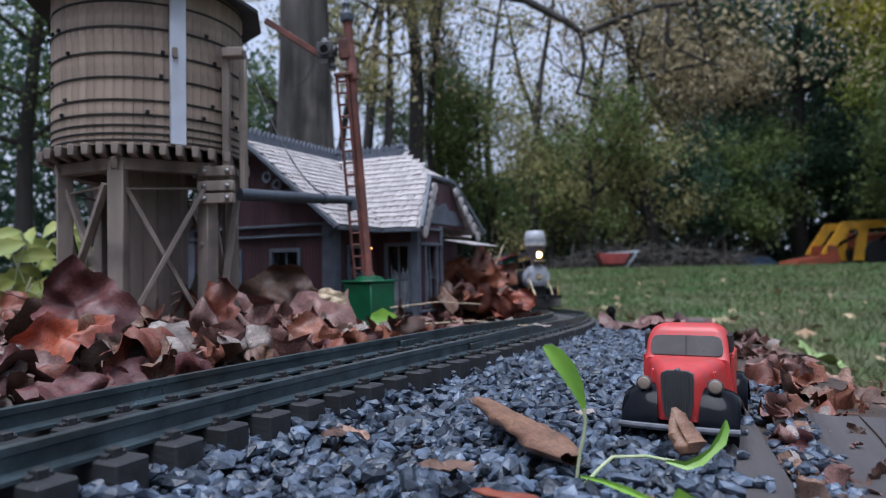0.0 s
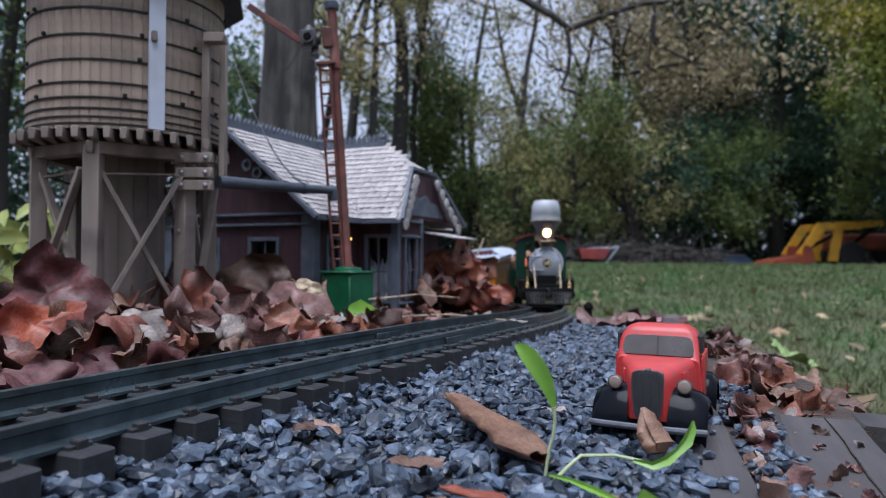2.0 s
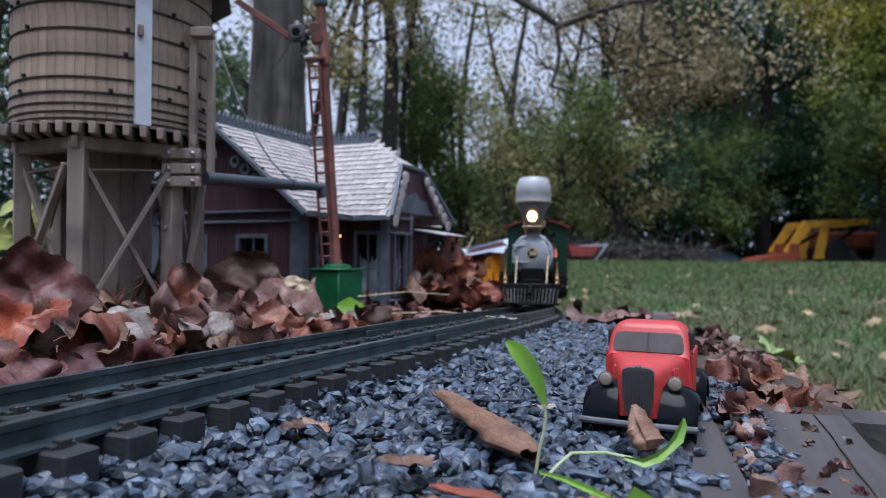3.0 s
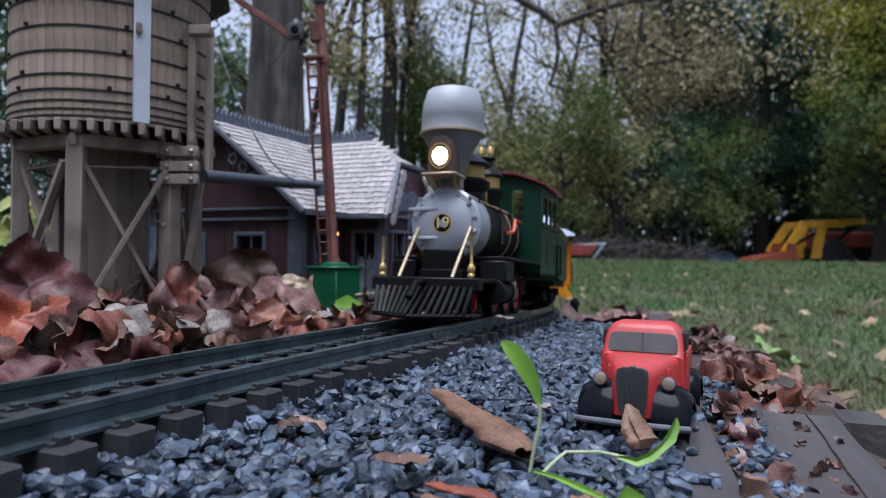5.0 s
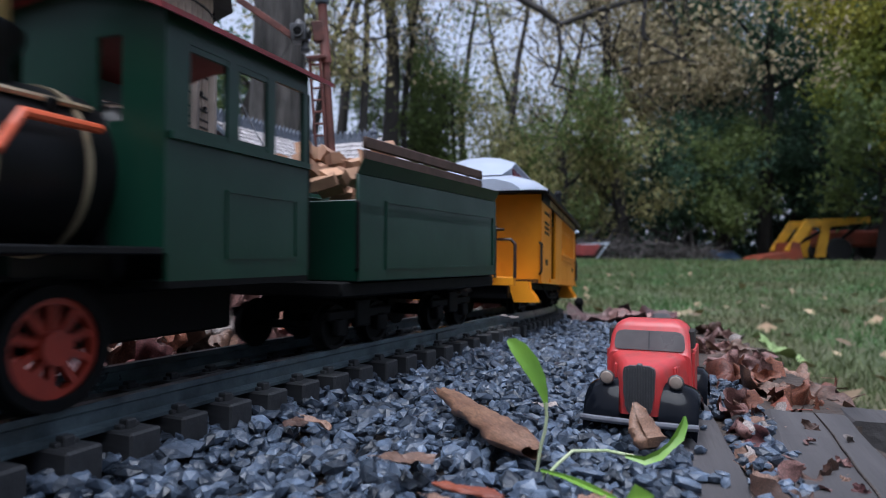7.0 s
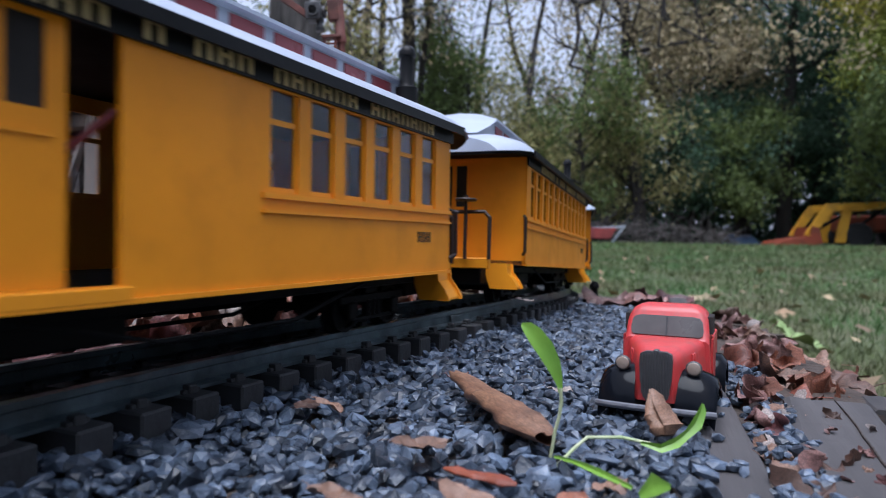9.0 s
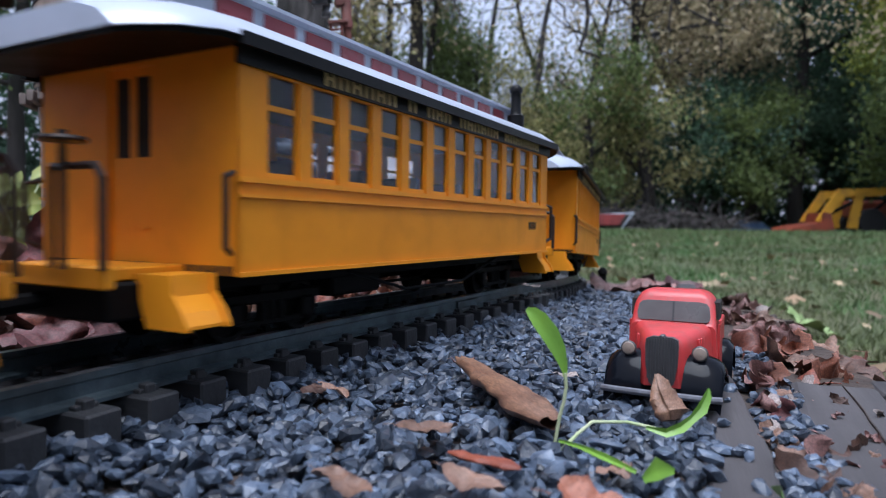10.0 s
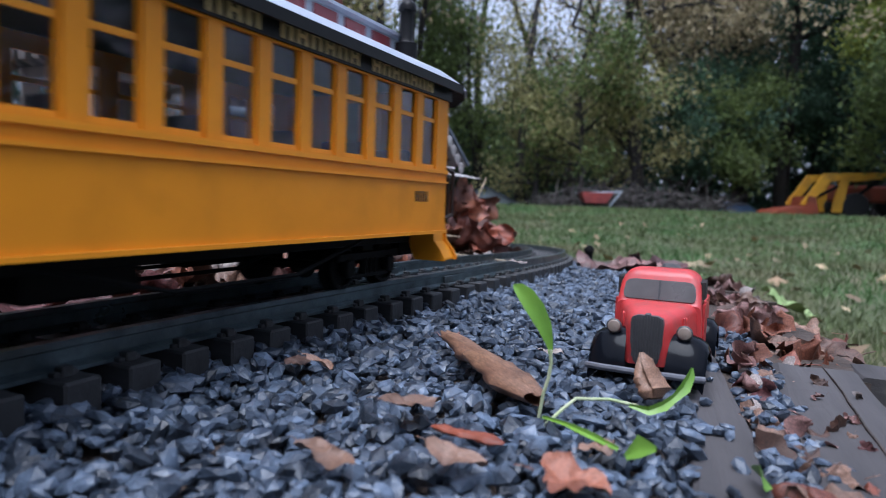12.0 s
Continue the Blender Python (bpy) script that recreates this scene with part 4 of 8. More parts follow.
shorten(LOCO, -0.148, 0.86)
for o in LOCO.children_recursive:
    if o.type == "MESH" and o.parent.name.startswith("headlamp"):
        for v in o.data.vertices:
            v.co.y -= 0.005
for o in LOCO.children_recursive:  # the pilot stands well forward of the smokebox, the steam dome close to the cab
    if o.type != "MESH" or o.parent.name.startswith("wheelset"):
        continue
    kind, above = o.name.split(".")[0], o.parent.name.split(".")[0]
    ym = sum(v.co.y for v in o.data.vertices) / len(o.data.vertices)
    if kind == "number":
        o.matrix_basis = Matrix.Translation((0, -0.011, 0)) @ o.matrix_basis
        continue
    for v in o.data.vertices:
        if above == "pilot" or (kind == "brace_rod" and v.co.z < 0.045):
            v.co.y += 0.010 if kind != "front_deck" or v.co.y > ym else 0.0
        elif kind in ("smokebox_door", "door_clamp", "number_plate", "plate_rim", "chimney", "chimney_cap", "chimney_ring", "brace_rod") or above == "headlamp" or (kind == "smokebox" and v.co.y > ym):
            v.co.y -= 0.011 if kind in ("smokebox", "smokebox_door", "door_clamp", "number_plate", "plate_rim") else 0.007
        elif above == "dome" and ym < 0:
            v.co.y -= 0.010
        elif kind in ("bell", "bell_yoke"):
            v.co.y -= 0.004
CARS = [build_coach(True, "baggage_coach"), build_coach(), build_coach()]
for car, k in zip(CARS, (0.98, 0.975, 0.94)):  # true lengths of the bodies
    for o in car.children_recursive:
        if o.type == "MESH" and not o.parent.name.startswith("wheelset"):
            low = o.name.split(".")[0] in ("truck_frame", "coupler")
            for v in o.data.vertices:
                v.co.y *= k
                if not low:
                    v.co.x, v.co.z = v.co.x * 1.03, v.co.z + 0.003
    SPIN[:] = [(ax, y * k if ax.parent == car else y, r) for ax, y, r in SPIN]
TRAIN = [(LOCO, 0.0, 0.055), (TENDER, 0.252, 0.048)] + [(c, (0.566, 0.942, 1.322)[i], 0.105) for i, c in enumerate(CARS)]


TRAIN_T = np.array((0, 1.5, 3, 5, 5.5, 6, 6.5, 8.5, 9, 9.5, 10.5, 11.5, 12))
TRAIN_S = np.array((1.090, 0.815, 0.539, 0.154, 0.060, -0.040, -0.149, -0.614, -0.729, -0.847, -1.094, -1.358, -1.478))
TRAIN_FIT = np.polyfit(TRAIN_T, TRAIN_S, 5, w=(0.5, 1, 1, 1, 2, 2, 2, 1, 1, 1, 1, 1, 1))


def train_s(t):
    """How far up the line the locomotive's middle stands."""
    return float(np.polyval(TRAIN_FIT, t) + np.interp(t, TRAIN_T, TRAIN_S - np.polyval(TRAIN_FIT, TRAIN_T)))


# ---- boards and gravel along the edge of the bed ----
def board(name, a, b, width, top, thick, label, seed, category="board"):
    """A sawn board from a to b (plan points) with worn edges and splits."""
    a, b = Vector((*a, 0)), Vector((*b, 0))
    d = b - a
    bm, prev = mesh(), None
    n = max(8, int(d.length / 0.02))
    for i in range(n + 1):
        y = d.length * i / n
        ring = []
        for x, z in ((-0.5, -1), (-0.5, -0.08), (-0.44, 0), (-0.15, 0), (0.12, 0), (0.44, 0), (0.5, -0.08), (0.5, -1)):
            j = noise.noise(Vector((x * 9, y * 30, seed))) * 0.0012
            ring.append(bm.verts.new((x * width + j, y, top + z * (thick if z == -1 else 0.012) + j * 0.7)))
        if prev:
            for k in range(8):
                bm.faces.new((prev[k], prev[(k + 1) % 8], ring[(k + 1) % 8], ring[k]))
        else:
            bm.faces.new(ring)
        prev = ring
    bm.faces.new(list(reversed(prev)))
    bmesh.ops.recalc_face_normals(bm, faces=bm.faces)
    ob = tagged(link(name, bm, M["timber"]), label, category)
    ob.matrix_basis = Matrix.Translation(a) @ Matrix.Rotation(math.atan2(-d.x, d.y), 4, "Z")
    return ob


board("edging_board", (0.028, 0.02), (0.240, 0.72), 0.017, -0.0125, 0.20, "grey weathered timber edging board beside the gravel", 1)
board("edging_board", (0.060, 0.03), (0.1470, 0.258), 0.031, -0.0135, 0.16, "grey weathered plank with split grain and small chips", 2)
board("stake", (0.171, 0.248), (0.180, 0.272), 0.018, -0.015, 0.30, "dark weathered timber stake behind the plank end", 3, "stake")


def build_splits():
    """Long drying cracks in the plank, as thin dark slivers let into its face."""
    plank = bpy.data.objects["edging_board.001"]
    rnd = random.Random(6)
    for x0, y0, y1 in ((0.004, 0.06, 0.243),):
        bm, prev = mesh(), None
        n = 14
        x = x0
        for i in range(n + 1):
            f = i / n
            x += rnd.gauss(0, 0.0003)
            w = 0.00020 * math.sin(math.pi * min(0.97, f + 0.03)) + 0.00006
            y = y0 + (y1 - y0) * f
            ring = [bm.verts.new(p) for p in ((x - w, y, -0.0127), (x + w, y, -0.0127), (x + w, y, -0.0150), (x - w, y, -0.0150))]
            if prev:
                for k in range(4):
                    bm.faces.new((prev[k], prev[(k + 1) % 4], ring[(k + 1) % 4], ring[k]))
            prev = ring
        bmesh.ops.recalc_face_normals(bm, faces=bm.faces)
        part("crack", bm, M["soil"], plank, "dark drying crack")


build_splits()


def build_gravel():
    """Angular slate chips in one mesh; each chip is a dented, flattened solid of twenty faces."""
    g = (1 + 5 ** 0.5) / 2
    ico = np.array([(-1, g, 0), (1, g, 0), (-1, -g, 0), (1, -g, 0), (0, -1, g), (0, 1, g), (0, -1, -g), (0, 1, -g), (g, 0, -1), (g, 0, 1), (-g, 0, -1), (-g, 0, 1)]) / 1.9
    fac = np.array([(0, 11, 5), (0, 5, 1), (0, 1, 7), (0, 7, 10), (0, 10, 11), (1, 5, 9), (5, 11, 4), (11, 10, 2), (10, 7, 6), (7, 1, 8), (3, 9, 4), (3, 4, 2), (3, 2, 6), (3, 6, 8), (3, 8, 9), (4, 9, 5), (2, 4, 11), (6, 2, 10), (8, 6, 7), (9, 8, 1)])
    rng = np.random.default_rng(5)
    V, F = [], []

    def chip(x, y, z, size):
        a = rng.normal(size=(3, 3))
        q, _ = np.linalg.qr(a)
        sc = np.array((rng.uniform(0.75, 1.25), rng.uniform(0.5, 0.85), rng.uniform(0.30, 0.62))) * size * 1.12
        p = ico * rng.uniform(0.84, 1.12, (12, 1)) + rng.normal(0, 0.07, (12, 3))
        p = np.clip(p, -0.80, 0.80)
        tilt = np.array(Euler((rng.normal(0, 0.45), rng.normal(0, 0.45), rng.uniform(0, 6.28))).to_matrix())
        F.append(fac + 12 * len(V))
        V.append((p * sc) @ tilt.T + (x, y, z))
    n = 0
    while n < 24000:
        s = rng.uniform(-0.34, 0.85) if n % 3 else rng.uniform(-0.34, 0.15)
        side = rng.uniform(0.026, 0.30)
        p = on_track(s, side)
        edge = 0.028 + 0.303 * (p.y - 0.02) - 0.007
        n += 1
        if p.x > edge or p.y < 0.075 or p.y > 0.95:
            continue
        if p.x > edge - 0.012 and rng.random() < 0.45:
            continue
        size = (0.0020 + 0.0030 * rng.random() ** 1.6) * (1.0 if p.y < 0.35 else 1.15)
        slope = max(0.0, 0.060 - side) * 0.14
        chip(p.x, p.y, bed_z(p.x, p.y) + rng.uniform(0.0005, 0.0062) + slope, size)
    for _ in range(2600):  # under and between the ties, and along the far side
        s, side = rng.uniform(-0.34, 1.0), rng.uniform(-0.055, 0.034)
        p = on_track(s, side)
        chip(p.x, p.y, p.z - 0.0125 + rng.uniform(-0.002, 0.003), rng.uniform(0.0026, 0.0045))
    for _ in range(420):  # a thin fill between the two boards
        y = rng.uniform(0.10, 0.34)
        x = 0.028 + 0.303 * (y - 0.02) + rng.uniform(0.010, 0.030)
        chip(x, y, bed_z(x, y) + rng.uniform(-0.001, 0.003), rng.uniform(0.0018, 0.0036))
    for _ in range(40):  # strays on the edging board and the plank
        y = rng.uniform(0.1, 0.4)
        x = 0.028 + 0.303 * (y - 0.02) + rng.uniform(-0.009, 0.006)
        chip(x, y, -0.0115, rng.uniform(0.0012, 0.0035))
    me = bpy.data.meshes.new("gravel")
    me.from_pydata(np.concatenate(V), [], np.concatenate(F).tolist())
    me.materials.append(M["gravel"])
    tagged(new("gravel", me), "loose blue-grey slate gravel ballast", "gravel", kind="stuff")


build_gravel()

M.update({
    "stave": mat("weathered_cedar", (0.40, 0.31, 0.24), 0.75, 0, (0.26, 0.195, 0.155), 50, 0.35, 160, stretch=(1, 1, 0.07), obj_random=0.16, dirt_shade=(0.10, 0.085, 0.075), dirt_shade_scale=35, bump_dist=0.0006),
    "leg": mat("grey_brown_timber", (0.29, 0.24, 0.205), 0.8, 0, (0.18, 0.148, 0.13), 60, 0.35, 180, stretch=(1, 1, 0.1), obj_random=0.12, dirt_shade=(0.085, 0.07, 0.065), bump_dist=0.0006),
    "hoop": mat("black_iron_hoop", (0.03, 0.028, 0.03), 0.6, 0.5),
    "white": mat("white_painted_board", (0.60, 0.64, 0.74), 0.6, 0, (0.54, 0.58, 0.68), 40, 0.1, 300, dirt_shade=(0.45, 0.47, 0.52)),
    "slategrey": mat("blue_grey_metal", (0.085, 0.10, 0.125), 0.5, 0.3, (0.06, 0.07, 0.09), 60, 0.15, 300),
    "darkroof": mat("dark_tower_roof", (0.018, 0.019, 0.020), 0.75, 0, (0.03, 0.032, 0.034), 60, 0.3, 200),
    "maroon": mat("maroon_clapboard", (0.085, 0.036, 0.046), 0.65, 0, (0.05, 0.024, 0.032), 60, 0.2, 260, stretch=(1, 1, 0.1)),
    "trim": mat("blue_grey_trim", (0.115, 0.132, 0.170), 0.6, 0, (0.075, 0.088, 0.115), 60, 0.2, 260),
    "shingle": mat("pale_weathered_shingle", (0.48, 0.455, 0.46), 0.8, 0, (0.33, 0.30, 0.30), 120, 0.5, 240, obj_random=0.16, dirt_shade=(0.15, 0.14, 0.145), dirt_shade_scale=130, bump_dist=0.001),
    "rust": mat("rusty_red_iron", (0.185, 0.058, 0.044), 0.7, 0.1, (0.075, 0.030, 0.024), 60, 0.35, 320, dirt_shade=(0.06, 0.03, 0.026), bump_dist=0.0005),
    "greenbox": mat("green_painted_box", (0.010, 0.125, 0.050), 0.40, 0, (0.008, 0.085, 0.035), 60, 0.08, 300),
    "truckred": mat("worn_red_toy_paint", (0.50, 0.045, 0.045), 0.38, 0, (0.42, 0.036, 0.038), 70, 0.06, 300, dirt_shade=(0.30, 0.06, 0.055), dirt_shade_scale=200),
    "truckblack": mat("glossy_black_fender", (0.004, 0.005, 0.008), 0.05, 0, (0.006, 0.007, 0.010), 90, 0.02, 300, spec=0.10),
    "bumper": mat("worn_nickel_bumper", (0.22, 0.23, 0.26), 0.4, 0.6, (0.13, 0.13, 0.15), 120, 0.1, 400),
    "greypart": mat("dull_grey_metal", (0.085, 0.085, 0.09), 0.5, 0.3, (0.05, 0.05, 0.055), 120, 0.1, 400),
    "rubber": mat("black_rubber", (0.014, 0.014, 0.015), 0.8),
    "dustglass": mat("dusty_windscreen", (0.12, 0.115, 0.115), 0.3, 0, (0.085, 0.08, 0.08), 120, 0.05),
    "lampglass": mat("frosted_headlight", (0.30, 0.24, 0.20), 0.3, 0, (0.22, 0.18, 0.15), 120, 0.05),
    "curtain": mat("pale_window_blind", (0.45, 0.47, 0.50), 0.8, 0, (0.2, 0.22, 0.25), 60, 0.1),
    "warm": mat("warm_lit_window", (1.0, 0.45, 0.10), 0.5, emit=1.2, bump=0),
    "stem": mat("green_stem", (0.34, 0.42, 0.20), 0.5, 0, (0.48, 0.50, 0.34), 80, 0.1),
})


# ---- water tower ----
def build_tower():
    tw = tagged(new("water_tower"), "weathered wooden water tower with iron hoops on timber legs", "water tower")
    T = Matrix.Translation((-0.292, 0.566, 0))
    tw.matrix_basis = T
    R, zb, zt = 0.0790, 0.1525, 0.292
    n = 66
    a = 2 * math.pi / n
    bm = mesh()
    prism(bm, [(math.cos(k) * r, math.sin(k) * r) for k, r in ((-a * 0.485, R), (-a * 0.25, R + 0.0003), (a * 0.25, R + 0.0003), (a * 0.485, R), (a * 0.485, R - 0.005), (-a * 0.485, R - 0.005))], "z", zb, zt)
    me = part("stave", bm, M["stave"], tw, smooth=False)
    for i in range(1, n):
        share("stave", me.data, tw, Matrix.Rotation(a * i, 4, "Z"))
    bm = mesh()
    lathe(bm, [(R - 0.006, zb + 0.001), (R - 0.006, zt)], 48)
    part("lining", bm, M["hoop"], tw)
    for z in (0.1560, 0.1612, 0.1678, 0.1763, 0.188, 0.206, 0.2255, 0.2466, 0.267, 0.285):
        bm = mesh()
        lathe(bm, [(R - 0.0005, z - 0.0009), (R + 0.0012, z - 0.0007), (R + 0.0012, z + 0.0007), (R - 0.0005, z + 0.0009)], 64, cap=False)
        part("hoop", bm, M["hoop"], tw)
    rnd = random.Random(4)
    bm = mesh()
    box(bm, -0.0016, 0.0016, -0.0016, 0.0006, -0.0014, 0.0014, 0.0004)
    lug = part("hoop_lug", bm, M["hoop"], tw)
    first = True
    for z in (0.1763, 0.188, 0.206, 0.2255, 0.2466, 0.267):
        for k in range(9):
            m = Matrix.Rotation(rnd.uniform(0, 6.28), 4, "Z") @ pose(0, -R - 0.0012, z + 0.0022)
            if first:
                lug.matrix_basis, first = m, False
            else:
                share("hoop_lug", lug.data, tw, m)
    # joists under the tank, two bearers, six legs
    turn = Matrix.Rotation(radians(16), 4, "Z")
    for i in range(15):
        x = -0.0805 + i * 0.0115
        half = math.sqrt(max(0.088 ** 2 - x * x, 0.0004))
        bm = mesh()
        box(bm, x - 0.0025, x + 0.0025, -half, half, 0.1435, zb, 0.0006, turn)
        part("joist", bm, M["leg"], tw)
    r = 0.069
    feet = [(r * math.cos(radians(60 * k + 35)), r * math.sin(radians(60 * k + 35))) for k in range(6)]
    for k, (x, y) in enumerate(feet):
        bm = mesh()
        box(bm, -0.0062, 0.0062, -0.0062, 0.0062, -0.02, 0.140, 0.0007, pose(x, y, 0, 0, 0, 35 + 60 * k))
        leg = part("leg", bm, M["leg"], tw)
        for z in (0.132, 0.074):
            bm = mesh()
            lathe(bm, [(0.0022, 0), (0.0022, 0.0012), (0.001, 0.002)], 8, pose(x, y, z, 0, 0, 35 + 60 * k) @ pose(0, -0.0062, 0, 90))
            part("bolt", bm, M["leg"], leg)
        x2, y2 = feet[(k + 1) % 6]
        a3, b3 = Vector((x, y, 0)), Vector((x2, y2, 0))
        u = (b3 - a3).normalized()
        bm = mesh()
        q = Matrix.Translation((a3 + b3) / 2) @ Matrix.Rotation(math.atan2(u.y, u.x), 4, "Z")
        ln = (b3 - a3).length / 2 + 0.006
        box(bm, -ln, ln, -0.0058, 0.0058, 0.1335, 0.1433, 0.0006, q)
        part("cap_beam", bm, M["leg"], tw)
        for sg in (-1, 1):
            bm = mesh()
            p0, p1 = Vector((-(ln - 0.010) * sg, -0.004 + 0.004 * sg, 0.122)), Vector(((ln - 0.010) * sg, -0.004 + 0.004 * sg, 0.006))
            dd = p1 - p0
            box(bm, -0.0030, 0.0030, -0.0018, 0.0018, 0, dd.length, 0.0004, q @ Matrix.Translation(p0) @ dd.to_track_quat("Z", "Y").to_matrix().to_4x4())
            part("brace", bm, M["leg"], tw)
        bm = mesh()
        rod(bm, a3 + Vector((0, 0, 0.118)), b3 + Vector((0, 0, 0.122)), 0.0011)
        part("tie_rod", bm, M["leg"], tw)
    # plank-sided riser box in the middle
    for k in range(16):
        bm = mesh()
        box(bm, -0.0056, 0.0056, -0.002, 0.002, -0.02, 0.143, 0.0006, Matrix.Rotation(2 * math.pi * k / 16, 4, "Z") @ pose(0, -0.027, 0))
        part("riser_plank", bm, M["leg"], tw)
    # roof
    bm = mesh()
    lathe(bm, [(0.080, 0.288), (0.0985, 0.2835), (0.0985, 0.287), (0.055, 0.315), (0.005, 0.340)], 12)
    part("roof", bm, M["darkroof"], tw, "dark conical roof", smooth=False)
    # white gauge board with slider
    bm = mesh()
    box(bm, -0.0062, 0.0062, -0.0022, 0.001, 0.1535, 0.288, 0.0004, Matrix.Rotation(radians(40), 4, "Z") @ pose(0, -R - 0.0022, 0))
    g = part("gauge_board", bm, M["white"], tw, "white painted gauge board")
    bm = mesh()
    box(bm, -0.0022, 0.0022, -0.003, 0.0, -0.0045, 0.0045, 0.0008, Matrix.Rotation(radians(40), 4, "Z") @ pose(-0.003, -R - 0.0042, 0.2275))
    part("slider", bm, M["leg"], g)
    # spout frame
    for x, y in ((0.080, -0.030), (0.089, -0.014)):
        bm = mesh()
        box(bm, x - 0.0030, x + 0.0030, y - 0.003, y + 0.003, 0.118, 0.242, 0.0006)
        part("spout_post", bm, M["leg"], tw)
    bm = mesh()
    box(bm, 0.079, 0.097, -0.037, -0.026, 0.2335, 0.2415, 0.0008)
    part("pulley_block", bm, M["leg"], tw)
    for z in (0.108, 0.1185, 0.131):
        bm = mesh()
        box(bm, 0.058, 0.089, -0.0405, -0.0345, z, z + 0.0085, 0.0007)
        bolts = part("spout_bracket", bm, M["leg"], tw)
        for bx in (0.064, 0.084):
            bm = mesh()
            lathe(bm, [(0.002, 0), (0.002, 0.0014), (0.001, 0.002)], 8, pose(bx, -0.0405, z + 0.004, 90))
            part("bolt", bm, M["steel"], bolts)
    e = Vector((0.168, 0.078, 0.1205))
    bm = mesh()
    a0 = Vector((0.088, -0.022, 0.117))
    rod(bm, a0, a0.lerp(e, 0.72), 0.0056, 0.0048, 16)
    rod(bm, a0.lerp(e, 0.70), e, 0.0044, 0.0042, 16)
    rod(bm, a0.lerp(e, 0.70), a0.lerp(e, 0.735), 0.0056, 0.0056, 16)
    bmesh.ops.create_uvsphere(bm, u_segments=12, v_segments=8, radius=0.0046, matrix=Matrix.Translation(e))
    rod(bm, e, e + Vector((0.001, 0.001, -0.010)), 0.0046, 0.0050, 16)
    sp = part("spout", bm, M["slategrey"], tw, "blue-grey swing-down water spout")
    # chain from the pulley to the spout
    bm = mesh()
    pts = [(0.0009 * math.cos(t), 0, 0.0017 * math.sin(t)) for t in np.linspace(0, 2 * math.pi, 9)]
    for p, q in zip(pts, pts[1:]):
        rod(bm, p, q, 0.00035, 0.00035, 5)
    lk = part("chain_link", bm, M["steel"], sp)
    c0, c1 = Vector((0.098, -0.034, 0.238)), a0.lerp(e, 0.71) + Vector((0, 0, 0.005))
    N = 46
    for i in range(N):
        f = i / (N - 1)
        p = c0.lerp(c1, f) - Vector((0, 0, 0.022 * 4 * f * (1 - f)))
        p2 = c0.lerp(c1, min(f + 0.01, 1.01)) - Vector((0, 0, 0.022 * 4 * (f + 0.01) * (1 - f - 0.01)))
        m = Matrix.Translation(p) @ (p2 - p).to_track_quat("Z", "Y").to_matrix().to_4x4() @ Matrix.Rotation(i * math.pi / 2, 4, "Z")
        if i == 0:
            lk.matrix_basis = m
        else:
            share("chain_link", lk.data, sp, m)


build_tower()


